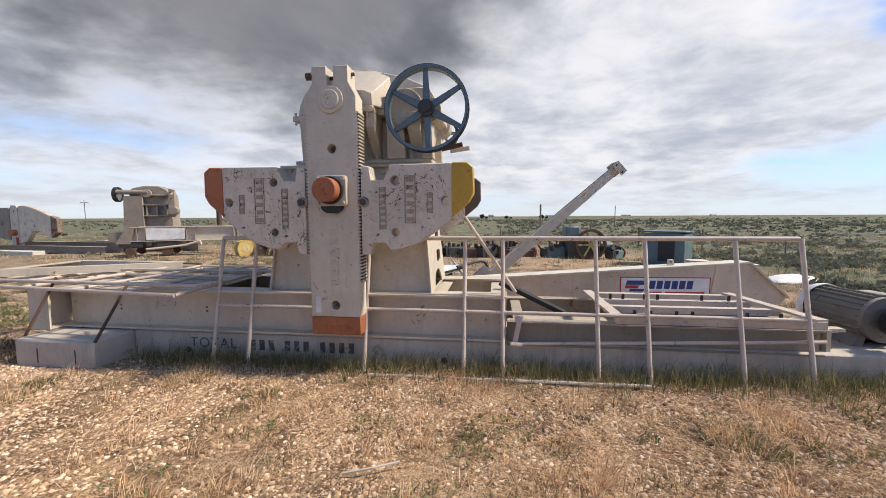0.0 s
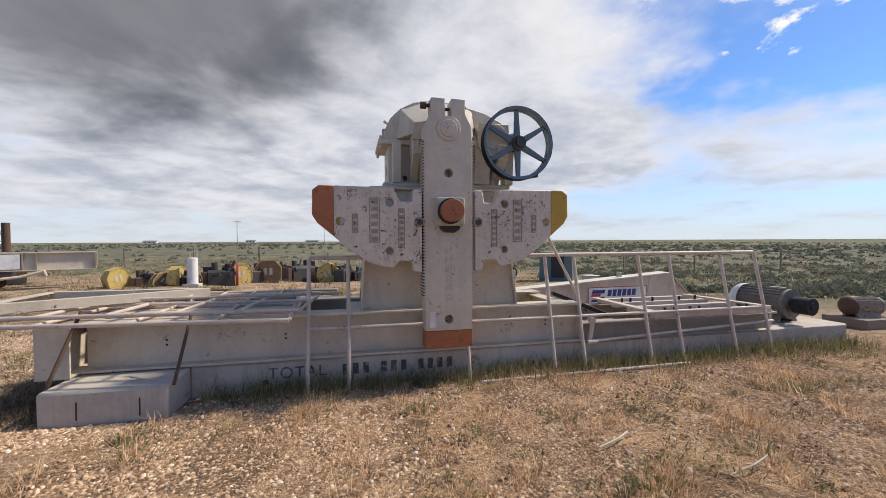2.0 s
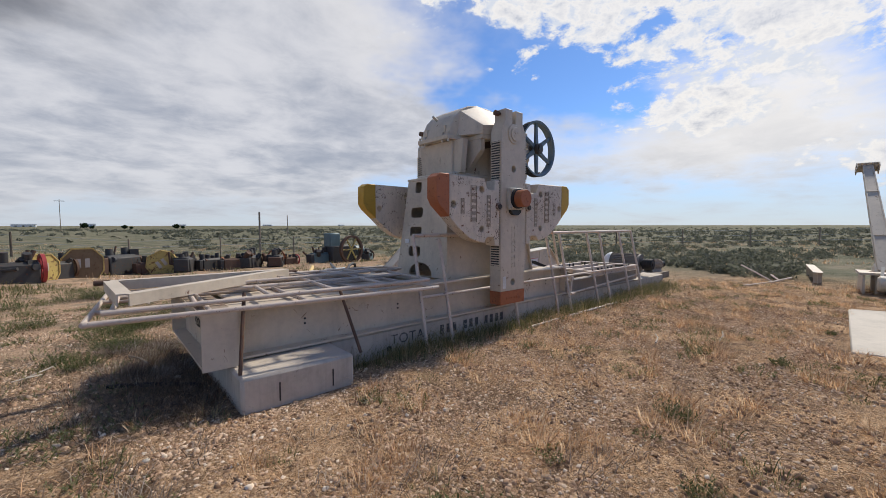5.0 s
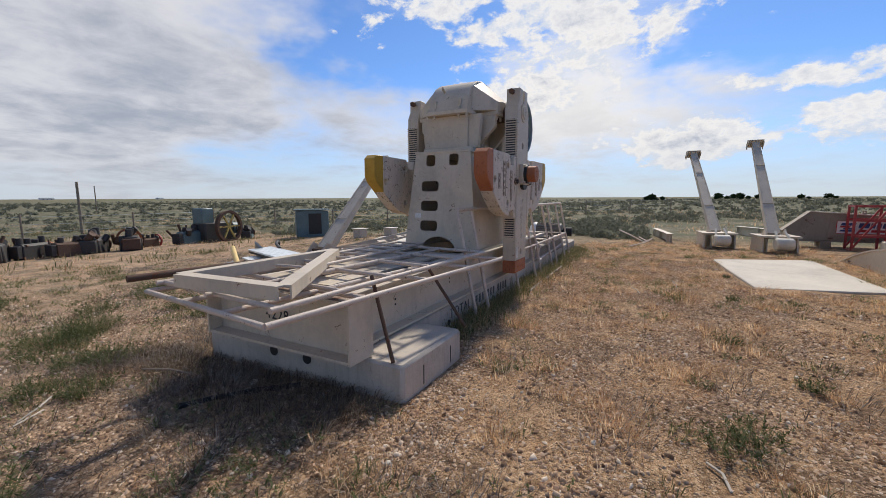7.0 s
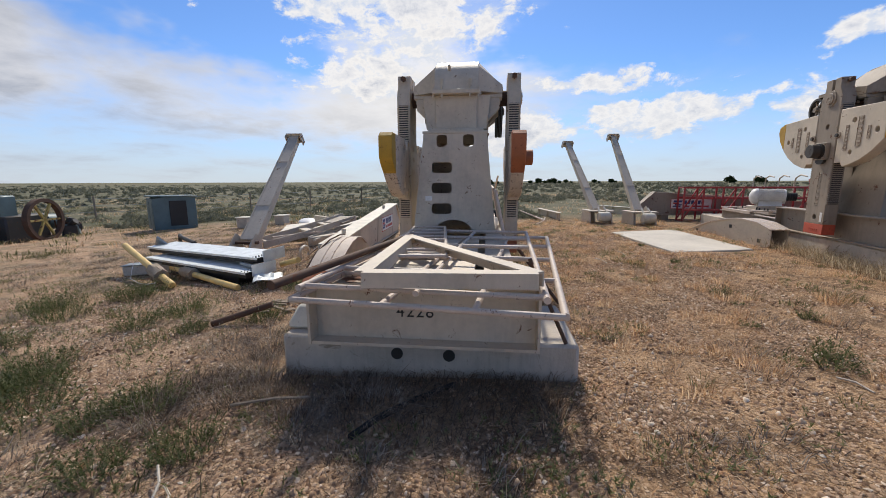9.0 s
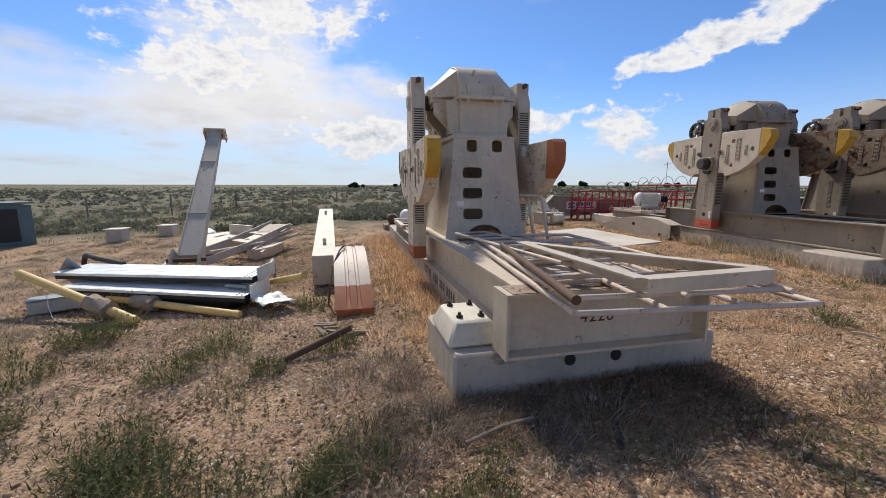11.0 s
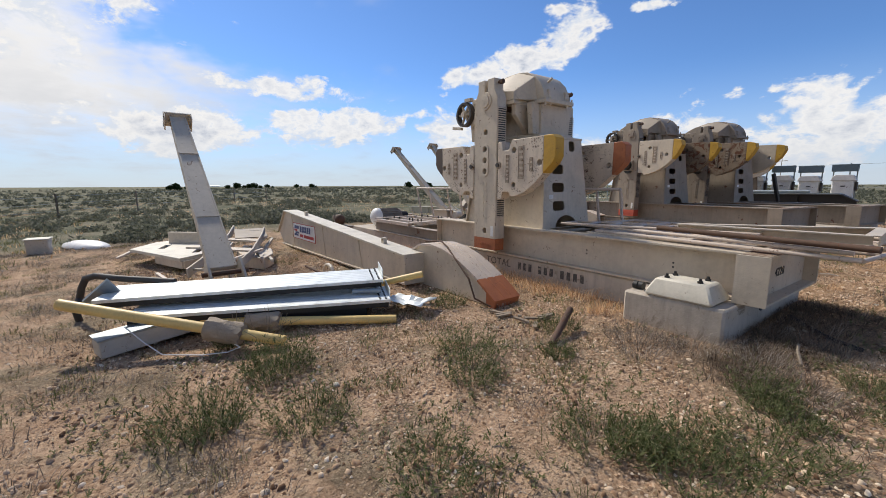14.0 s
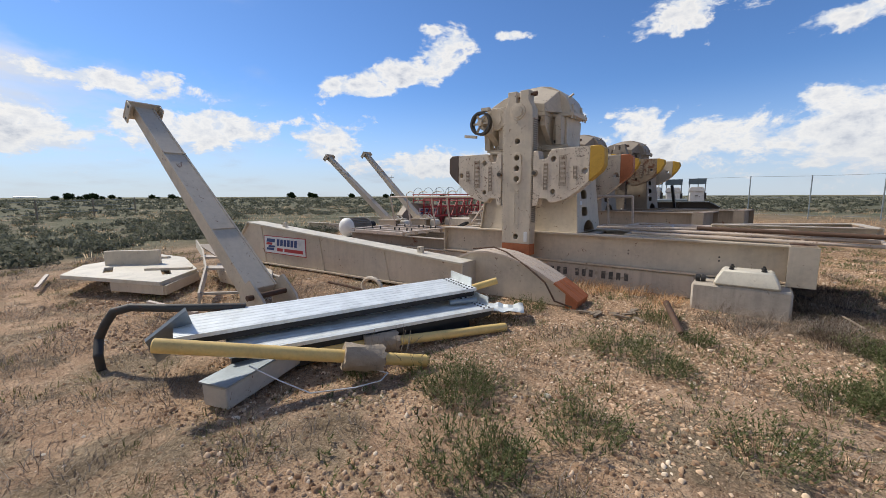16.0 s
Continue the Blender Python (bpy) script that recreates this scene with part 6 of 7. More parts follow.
def plate_pile():
    """Flat steel parts behind the post."""
    def flat(name, pts, z, h, mat, label, m=None, holes=()):
        bm = bmesh.new()
        prism(bm, pts, z, z + h, "z", holes)
        return solid(name, bm, mat, label, "steel plate", m, bevel=0.004)

    flat("gusset_plate", [(5.55, 5.95), (6.5, 5.5), (7.3, 4.15), (6.1, 3.95), (4.4, 4.35), (3.6, 5.15), (4.6, 5.55)], 0.10, 0.06, CREAM, "large pale gusset plate lying flat", None, [[(4.2, 4.8), (4.9, 4.62), (4.95, 4.74), (4.25, 4.92)], [(5.6, 4.5), (6.4, 4.35), (6.42, 4.45), (5.62, 4.6)], [(5.2, 5.35), (5.8, 5.2), (5.84, 5.32), (5.24, 5.47)]])
    bm = bmesh.new()
    for a, b in (((3.6, 5.1), (4.4, 4.35)), ((4.4, 4.35), (6.0, 3.95)), ((3.6, 5.1), (4.6, 5.5))):
        bar(bm, (*a, 0.03), (*b, 0.03), 0.05, 0.14)
    solid("plate_edge", bm, PAINT, "beige edge strips under the plate", "steel strip")
    for a, b, h in (((6.15, 5.22), (5.55, 4.55), 0.26), ((4.95, 4.95), (4.45, 4.42), 0.035), ((6.6, 4.6), (6.2, 4.2), 0.04)):
        bm = bmesh.new()
        bar(bm, (*a, 0.16 + h / 2), (*b, 0.16 + h / 2), 0.10, h)
        solid("plate_rib", bm, PAINT, "short beige rib on the plate", "steel rib", group="plate ribs")
    # a short flight of steps with curved stringers, on its side
    t = thing("step_flight", "beige flight of steps with curved stringers on the ground", "steps")
    S1 = [Vector(p) for p in ((5.35, 3.98, 0.50), (4.5, 4.20, 0.40), (3.5, 4.55, 0.26), (2.35, 5.10, 0.10))]
    S2 = [Vector(p) for p in ((4.85, 3.42, 0.46), (4.0, 3.66, 0.38), (3.0, 4.02, 0.24), (1.85, 4.58, 0.10))]
    for S in (S1, S2):
        bm = bmesh.new()
        for a, b in zip(S, S[1:]):
            bar(bm, a, b, 0.025, 0.15)
        part("stringer", bm, TAN, t)
    for k, (f, mat) in enumerate(((0.06, TAN), (0.40, PAINT), (0.62, PAINT), (0.95, TAN))):
        i = min(int(f * 3), 2)
        a, b = S1[i].lerp(S1[i + 1], f * 3 - i), S2[i].lerp(S2[i + 1], f * 3 - i)
        bm = bmesh.new()
        bar(bm, a, b, 0.26 if k in (1, 2) else 0.05, 0.03)
        part("tread", bm, mat, t)
    bm = bmesh.new()
    bar(bm, S1[0].lerp(S2[0], 0.5), S1[1].lerp(S2[1], 0.7), 0.62, 0.02)
    part("step_panel", bm, PAINT_DARK, t, "dark panel between the stringers")
    # curved guard rails
    for off, lift in ((0.0, 0.10), (0.16, 0.16)):
        bm = bmesh.new()
        pts = [(2.7 + off * 0.4, 3.75 + off, lift), (3.4, 3.72 + off, lift + 0.03), (4.1, 3.55 + off, lift + 0.08), (4.9, 3.25 + off, lift + 0.14)]
        for a, b in zip(pts, pts[1:]):
            bar(bm, a, b, 0.05, 0.05)
        solid("curved_rail", bm, TAN, "pale curved rail lying on plates", "rail", group="curved rails")
    bm = bmesh.new()
    lens = [(x, y) for x, y in ((2.7, 3.9), (3.2, 3.62), (3.9, 3.5), (4.5, 3.62), (4.7, 3.9), (4.0, 4.15), (3.2, 4.15))]
    prism(bm, lens, -0.06, 0.16, "z")
    solid("curved_plate", bm, PAINT, "beige boat-shaped steel part on the ground", "steel part", bevel=0.01)
    for p, q in (((1.9, 5.3, 0.03), (2.9, 5.5, 0.05)), ((2.3, 4.6, 0.22), (3.2, 3.8, 0.26)), ((0.9, 4.1, 0.0), (1.5, 4.5, 0.05)), ((5.9, 6.2, -0.06), (7.2, 5.9, -0.05))):
        bm = bmesh.new()
        bar(bm, p, q, 0.05, 0.04)
        solid("loose_bar", bm, PIPE_PAINT, "pale flat bar lying loose", "steel bar", group="loose bars")
    t = thing("shackle_hook", "dark curved steel hook standing by the beam", "hook", pose(1.1, 3.25, -0.06))
    bm = bmesh.new()
    pts = [(0.2 * math.cos(a), 0, 0.14 + 0.14 * math.sin(a)) for a in np.linspace(-0.6, 3.9, 12)]
    bent(bm, pts, 0.03, 8)
    part("hook_body", bm, PAINT, t)
    bm = bmesh.new()
    tube(bm, (0.2, 0, 0.08), (0.9, 0.1, 0.12), 0.02, 8)
    part("hook_rod", bm, RUST, t)


plate_pile()


def deck_sheet(label, a, b, w, z, tilt=0.0, ribs=7):
    """A corrugated deck pan with turned-down edges from a to b."""
    d = Vector((b[0] - a[0], b[1] - a[1], z[1] - z[0]))
    L = d.length
    m = Matrix.Translation((a[0], a[1], z[0])) @ Matrix.Rotation(math.atan2(d.y, d.x), 4, "Z") @ Matrix.Rotation(-math.asin(d.z / L), 4, "Y") @ Matrix.Rotation(tilt, 4, "X")
    t = thing("deck_sheet", label, "metal sheet", m, "galvanised sheets")
    top = [(-w / 2, -0.035), (-w / 2, 0.0)]
    step = w / ribs
    for i in range(ribs):
        y = -w / 2 + i * step
        top += [(y + step * 0.30, 0.0), (y + step * 0.36, 0.0028), (y + step * 0.64, 0.0028), (y + step * 0.70, 0.0)]
    top += [(w / 2, 0.0), (w / 2, -0.035)]
    prof = top + [(y, z_ - 0.004) if 0 < k < len(top) - 1 else (y * 0.985, z_) for k, (y, z_) in reversed(list(enumerate(top)))]
    bm = bmesh.new()
    A = [bm.verts.new((0, y, z_)) for y, z_ in prof]
    B = [bm.verts.new((L, y, z_)) for y, z_ in prof]
    for i in range(len(A)):
        j = (i + 1) % len(A)
        bm.faces.new((A[i], A[j], B[j], B[i]))
    sheet = part("pan", bm, GALV, t, "shiny galvanised corrugated pan", smooth=None)
    # added black slab: the shade below the thin sheet, built as a solid
    bm = bmesh.new()
    box(bm, (L / 2, 0, -0.06), (L * 0.985, w * 0.93, 0.07))
    part("shade_backing", bm, BLACK, t, "black slab painting the shade under the sheet")
    bm = bmesh.new()
    for i in range(10):
        for k in (0, 1):
            tube(bm, (L - 0.05 - 0.07 * k, -w / 2 + (i + 0.5) * w / 10, -0.005), (L - 0.05 - 0.07 * k, -w / 2 + (i + 0.5) * w / 10, 0.009), 0.012, 8)
    part("hole_row", bm, BLACK, sheet, kind="stuff")
    bm = bmesh.new()
    box(bm, (L + 0.008, 0.06, 0.0), (0.008, w * 0.8, 0.19))
    part("end_plate", bm, GALV, t)
    return t


deck_sheet("galvanised corrugated deck sheet on top of the pile", (0.58, 5.95), (-0.42, 3.10), 0.56, (0.31, 0.33), 0.05)
deck_sheet("galvanised corrugated deck sheet under another", (0.24, 5.68), (-0.68, 3.14), 0.58, (0.17, 0.14), 0.03)
bm = bmesh.new()
prism(bm, [(0.3, 5.9), (0.62, 6.15), (0.98, 6.02), (0.72, 5.74)], 0.24, 0.27, "z", m=Matrix.Translation((0.6, 5.95, 0.25)) @ Matrix.Rotation(0.9, 4, "Y") @ Matrix.Translation((-0.6, -5.95, -0.25)))
solid("bent_sheet", bm, GALV_DULL, "bent dull metal sheet at the end of the pile", "metal sheet")
# added black block that stands in for the dark gap below the lower sheet
bm = bmesh.new()
box(bm, (-0.12, 4.5, -0.03), (0.5, 2.4, 0.16), Matrix.Translation((-0.12, 4.5, 0)) @ Matrix.Rotation(-0.36, 4, "Z") @ Matrix.Translation((0.12, -4.5, 0)))
solid("gap_filler_box", bm, BLACK, "black block standing in for the dark gap under the sheets", "box section", bevel=0.01)


def bollard(a, b, r, collar, label):
    t = thing("pipe_bollard", label, "bollard", None, "bollards")
    A, B = Vector(a), Vector(b)
    bm = bmesh.new()
    tube(bm, A, B, r, 20)
    part("pipe", bm, YELLOW_PIPE, t, "yellow painted pipe", bevel=0.008)
    d = (B - A).normalized()
    c = A.lerp(B, collar)
    bm = bmesh.new()
    m = frame_of(c - d * 0.17, c + d * 0.17)
    n = 18
    rows = []
    for k in range(6):
        rows.append([bm.verts.new(m @ Vector(((r * 2.0 + 0.012 * math.sin(i * 2.3 + k * 1.7)) * math.cos(2 * math.pi * i / n), (r * 2.0 + 0.014 * math.cos(i * 1.9 + k)) * math.sin(2 * math.pi * i / n), 0.34 * k / 5 + 0.012 * math.sin(i * 3.1 + k)))) for i in range(n)])
    for p, q in zip(rows, rows[1:]):
        for i in range(n):
            bm.faces.new((p[i], p[(i + 1) % n], q[(i + 1) % n], q[i]))
    bm.faces.new(rows[0]), bm.faces.new(rows[-1])
    part("cement_collar", bm, BURLAP, t, "rough cement collar")


bollard((0.06, 6.25, 0.36), (-0.98, 4.46, -0.09), 0.054, 0.72, "yellow pipe bollard with a cement collar lying on the sheets")
bollard((-0.20, 5.12, 0.02), (-1.12, 3.26, -0.06), 0.048, 0.30, "second yellow pipe bollard half under the sheets")
bm = bmesh.new()
tube(bm, (-0.58, 2.55, 0.28), (-0.10, 3.10, 0.10), 0.045, 16)
solid("yellow_pipe", bm, YELLOW_PIPE, "short yellow pipe end sticking out of the pile", "pipe")
bm = bmesh.new()
tube(bm, (-0.55, 3.55, 0.19), (-0.72, 3.25, 0.19), 0.03, 14)
solid("short_tube", bm, GALV_DULL, "short grey tube on the sheets", "pipe")
bm = bmesh.new()
bent(bm, [(1.40, 6.30, -0.2), (1.36, 6.32, -0.02), (1.48, 6.28, 0.10), (1.40, 6.24, 0.24), (1.34, 6.18, 0.36), (1.22, 6.08, 0.40), (1.0, 5.85, 0.38), (0.65, 5.30, 0.33)], 0.038, 12)
solid("bent_pipe", bm, ENGINE, "dark pipe bent down to the ground", "pipe")


def trough():
    t = thing("metal_trough", "grey galvanised trough end under the pile", "trough", Matrix.Translation((-0.24, 5.98, -0.13)) @ Matrix.Rotation(radians(-72), 4, "Z"))
    bm = bmesh.new()
    along(bm, [(-0.12, 0), (0.12, 0), (0.12, 0.17), (-0.12, 0.17)], (0, 0, 0), (1.0, 0, 0.05))
    part("body", bm, TAN, t, bevel=0.01)
    bm = bmesh.new()
    box(bm, (0.48, 0.0, 0.185), (0.98, 0.27, 0.012), Matrix.Rotation(-0.05, 4, "Y"))
    part("lid", bm, GALV_DULL, t)


trough()
bm = bmesh.new()
bent(bm, [(-0.30, 5.75, 0.13), (-0.50, 5.62, 0.02), (-0.68, 5.48, -0.08), (-0.85, 5.18, -0.10), (-0.92, 4.98, -0.10), (-0.88, 4.86, -0.09), (-0.72, 4.95, -0.05)], 0.0055, 6)
solid("cable_loop", bm, WHITE, "thin pale cable looped on the ground", "cable")
for k in range(9):
    r = random.Random(k)
    x, y, a = -2.0 + r.uniform(-0.3, 0.3), 1.95 + r.uniform(-0.25, 0.25), r.uniform(0, 3.1)
    bm = bmesh.new()
    z = ground_z(x, y) + 0.03
    bar(bm, (x, y, z), (x + 0.16 * math.cos(a), y + 0.22 * math.sin(a), z + r.uniform(-0.01, 0.05)), 0.04, 0.02)
    solid("wood_scrap", bm, WOOD, "small broken piece of weathered wood on the ground", "wood scrap", group="wood scraps")
bm = bmesh.new()
tube(bm, (-2.50, 1.92, 0.16), (-2.74, 2.50, -0.01), 0.034, 14)
solid("pipe_stub", bm, RUST, "dark rusty pipe stub sticking out of the brush", "pipe")
for x, y, s in ((-3.92, 0.18, 0.035), (-4.02, 0.12, 0.025), (-4.3, -1.5, 0.02), (-2.1, 4.35, 0.025), (-4.05, 0.75, 0.02)):
    bm = bmesh.new()
    bmesh.ops.create_icosphere(bm, subdivisions=2, radius=s, matrix=Matrix.Translation((x, y, ground_z(x, y) + s * 0.4)) @ Matrix.Diagonal((1.2, 0.9, 0.7, 1)))
    for v in bm.verts:
        v.co += Vector(noise.noise_vector(v.co * 20)) * s * 0.25
    solid("pale_stone", bm, SLAB_CONCRETE, "small pale stone on the ground", "stone", group="pale stones")

for k, (x, y) in enumerate(((-0.62, 4.9), (-0.75, 4.6))):
    r = random.Random(50 + k)
    bm = bmesh.new()
    for i in range(16):
        p = Vector((x, y, ground_z(x, y)))
        a, e = r.uniform(0, 6.28), r.uniform(0.3, 1.2)
        for j in range(3):
            q = p + Vector((math.cos(a) * math.cos(e), math.sin(a) * math.cos(e), math.sin(e))) * r.uniform(0.08, 0.16)
            tube(bm, p, q, 0.004 - j * 0.001, 4)
            p, a, e = q, a + r.uniform(-0.6, 0.6), e + r.uniform(-0.4, 0.4)
    solid("dead_twigs", bm, WOOD, "bare dead twigs caught on the pipes", "twigs", kind="stuff")

# ---------------------------------------------------------------- further off
bm = bmesh.new()
prism(bm, [(1.90, -4.25), (5.20, -4.02), (5.95, -5.98), (2.40, -6.08)], -0.02, 0.085, "z")
solid("concrete_slab", bm, SLAB_CONCRETE, "flat pale concrete slab on the ground", "slab", bevel=0.015)


def red_cage():
    t = thing("red_guard_cage", "red painted belt guard cage of welded bars", "guard cage", pose(9.45, -7.6, 0.0, 0, 0, -92))
    L, D, H = 5.2, 0.5, 1.27
    for y in (0, -D):
        for z in (0.04, 0.45, 0.9, H):
            bm = bmesh.new()
            bar(bm, (0, y, z), (L, y, z), 0.06, 0.06)
            part("rail", bm, RED, t)
        for i in range(9):
            x = L * i / 8
            bm = bmesh.new()
            bar(bm, (x, y, 0.0), (x, y, H), 0.05, 0.05, (1, 0, 0))
            part("upright", bm, RED, t)
        for i in range(0, 8, 2):
            bm = bmesh.new()
            bar(bm, (L * i / 8, y, 0.1), (L * (i + 1) / 8, y, H - 0.05), 0.04, 0.04)
            part("brace", bm, RED, t)
    for i in range(9):
        x = L * i / 8
        for z in (0.04, H):
            bm = bmesh.new()
            bar(bm, (x, 0, z), (x, -D, z), 0.05, 0.05)
            part("cross_bar", bm, RED, t)


red_cage()
for i in range(4):                                       # bent hoops in the distance
    bm = bmesh.new()
    pts = [(13.0 + 1.6 * i, -14.0 - 0.4 * i, 0.0), (13.0 + 1.6 * i, -14.0 - 0.4 * i, 1.35), (12.8 + 1.6 * i, -13.9 - 0.4 * i, 1.62), (12.4 + 1.6 * i, -13.8 - 0.4 * i, 1.75), (11.9 + 1.6 * i, -13.7 - 0.4 * i, 1.68)]
    bent(bm, pts, 0.03, 8)
    solid("bent_hoop", bm, PIPE_PAINT, "thin pale pipe hoop standing up", "hoop", group="pipe hoops")
for x, y, L, h, a, mat in ((10.5, -3.0, 2.6, 0.34, 10, PAINT), (11.5, -10.0, 3.4, 0.5, -6, PAINT), (9.0, -9.6, 2.4, 0.42, 12, PAINT), (12.5, -6.2, 2.2, 0.4, 30, CREAM)):
    t = thing("girder", "beige girder lying behind the posts", "girder", pose(x, y, -0.02, 0, 0, a), "girders")
    bm = bmesh.new()
    ibeam(bm, (-L / 2, 0, 0), (L / 2, 0, 0), h, h * 0.55)
    part("section", bm, mat, t)
    for k in (-0.45, 0.0, 0.45):
        bm = bmesh.new()
        box(bm, (L * k, 0, h / 2), (0.02, h * 0.5, h - 0.05))
        part("stiffener", bm, mat, t)


def engine(m, seed, body, wheel=None, label="oily old engine block with rusty fittings"):
    """A discarded engine: crankcase, cylinders, flywheel, pipes."""
    r = random.Random(seed)
    t = thing("old_engine", label, "engine", m, "old engines")
    L, W, H = r.uniform(1.0, 1.5), r.uniform(0.55, 0.8), r.uniform(0.5, 0.7)
    bm = bmesh.new()
    prism(bm, [(-W / 2, -0.06), (W / 2, -0.06), (W / 2 * 0.9, H), (W / 4, H + 0.1), (-W / 4, H + 0.1), (-W / 2 * 0.9, H)], -L / 2, L / 2, "x")
    part("crankcase", bm, body, t, bevel=0.03)
    n = r.randint(2, 4)
    for i in range(n):
        x = -L / 2 + (i + 0.5) * L / n
        bm = bmesh.new()
        tube(bm, (x, 0.05, H), (x, r.uniform(-0.1, 0.1), H + r.uniform(0.25, 0.5)), 0.13, 14, 0.12)
        part("cylinder", bm, ENGINE, t)
    R = r.uniform(0.35, 0.5)
    bm = bmesh.new()
    y = 0.0
    prism(bm, ring((0, R - 0.05), R, 28), L / 2 + 0.03, L / 2 + 0.13, "x", [ring((0, R - 0.05), R - 0.09, 28)])
    fw = part("flywheel", bm, wheel or RUST, t)
    for i in range(5):
        a = i * 2 * math.pi / 5
        bm = bmesh.new()
        bar(bm, (L / 2 + 0.08, 0, R - 0.05), (L / 2 + 0.08, (R - 0.07) * math.cos(a), R - 0.05 + (R - 0.07) * math.sin(a)), 0.05, 0.06, (1, 0, 0))
        part("spoke", bm, wheel or RUST, fw)
    for i in range(3):
        bm = bmesh.new()
        x = r.uniform(-L / 2, L / 2)
        pts = [(x, W * 0.4, H * 0.6), (x, W * 0.7, H * 0.7), (x + r.uniform(-0.4, 0.4), W * 0.75, H + r.uniform(0.1, 0.5))]
        bent(bm, pts, r.uniform(0.03, 0.07), 8)
        part("pipe", bm, RUST, t)
    for i in range(7):
        bm = bmesh.new()
        c = Vector((r.uniform(-L / 2, L / 2), r.uniform(-W / 2, W / 2), r.uniform(H * 0.7, H * 1.35)))
        if i % 2:
            box(bm, c, (r.uniform(0.1, 0.35), r.uniform(0.1, 0.3), r.uniform(0.1, 0.3)), Matrix.Translation(c) @ Matrix.Rotation(r.uniform(0, 3), 4, "Z") @ Matrix.Translation(-c))
        else:
            tube(bm, c, c + Vector((r.uniform(-0.3, 0.3), r.uniform(-0.3, 0.3), r.uniform(0.0, 0.3))), r.uniform(0.05, 0.14), 12)
        part("fitting", bm, r.choice((ENGINE, RUST, ENGINE, body)), t)
    bm = bmesh.new()
    box(bm, (-L / 2 - 0.12, 0, H * 0.6), (0.22, W * 0.8, H * 0.9))
    part("radiator", bm, r.choice((ENGINE, RUST)), t, bevel=0.02)


ROW = [(-8.75, 12.2, 0.4, RUST, None, 0.62), (-7.25, 12.1, 0.9, ENGINE, None, 0.55), (-6.35, 12.75, 0.25, ENGINE, RED, 0.95), (-5.65, 14.2, 0.6, ENGINE, None, 0.75), (-3.8, 17.2, 0.7, ENGINE, None, 1.1),
       (-2.75, 16.9, 0.3, RUST, None, 0.7), (-1.55, 16.3, 1.2, ENGINE, None, 0.85), (-0.5, 16.6, 0.5, ENGINE, ORANGE, 0.75), (0.35, 16.2, 0.2, RUST, None, 0.7), (1.25, 16.5, 0.9, ENGINE, None, 0.95),
       (2.35, 16.3, 1.2, ENGINE, ORANGE, 0.95), (3.3, 16.9, 0.2, RUST, RED, 0.6), (4.7, 16.2, 0.3, GREEN_BOX, None, 0.9), (7.55, 16.1, 0.8, GREEN_BOX, None, 0.75)]
for k, (x, y, a, b, w, s) in enumerate(ROW):
    engine(Matrix.Translation((x, y, ground_z(x, y))) @ Matrix.Rotation(a, 4, "Z") @ Matrix.Scale(s, 4), 30 + k, b, w)


def big_wheel_engine():
    t = thing("flywheel_engine", "dark engine with a large spoked flywheel", "engine", pose(6.28, 15.66, ground_z(6.28, 15.66), 0, 0, 12))
    bm = bmesh.new()
    prism(bm, ring((0, 0.72), 0.78, 40), -0.09, 0.09, "y", [ring((0, 0.72), 0.66, 40)])
    w = part("flywheel", bm, RUST, t, "large spoked flywheel")
    for i in range(6):
        a = i * math.pi / 3
        bm = bmesh.new()
        bar(bm, (0, 0, 0.72), (0.68 * math.cos(a), 0, 0.72 + 0.68 * math.sin(a)), 0.07, 0.07, (0, 1, 0))
        part("spoke", bm, YELLOW_DRY, w)
    bm = bmesh.new()
    box(bm, (-0.2, 0.75, 0.45), (1.7, 0.8, 0.95))
    part("crankcase", bm, ENGINE, t, bevel=0.05)
    bm = bmesh.new()
    box(bm, (-0.7, 0.8, 1.25), (0.7, 0.6, 0.75))
    part("tank", bm, GREEN_BOX, t, bevel=0.05)
    bm = bmesh.new()
    tube(bm, (0.75, 0.7, 0.6), (1.35, 0.7, 0.55), 0.3, 20)
    part("cylinder", bm, GREEN_BOX, t)


big_wheel_engine()


def cabinet():
    t = thing("equipment_cabinet", "green-grey metal equipment cabinet with open door", "cabinet", pose(8.6, 12.5, ground_z(8.6, 12.5), 0, 0, -38))
    bm = bmesh.new()
    prism(bm, [(-0.75, 0), (0.75, 0), (0.75, 1.25), (0.0, 1.36), (-0.75, 1.25)], -0.55, 0.55, "y")
    body = part("body", bm, GREEN_BOX, t, bevel=0.015)
    bm = bmesh.new()
    box(bm, (0, 0, 1.33), (1.62, 1.22, 0.05))
    part("roof", bm, GREEN_BOX, t, bevel=0.01)
    for y in (-0.26, 0.26):
        bm = bmesh.new()
        box(bm, (-0.757, y, 0.65), (0.014, 0.42, 0.95))
        part("door", bm, GREEN_BOX, body)
        for k in range(6):
            bm = bmesh.new()
            box(bm, (-0.768, y, 0.45 + k * 0.11), (0.02, 0.3, 0.02))
            part("louvre", bm, GREEN_BOX, body)
    bm = bmesh.new()
    box(bm, (0.1, -0.557, 0.65), (0.6, 0.014, 1.0))
    part("door_opening", bm, BLACK, body)


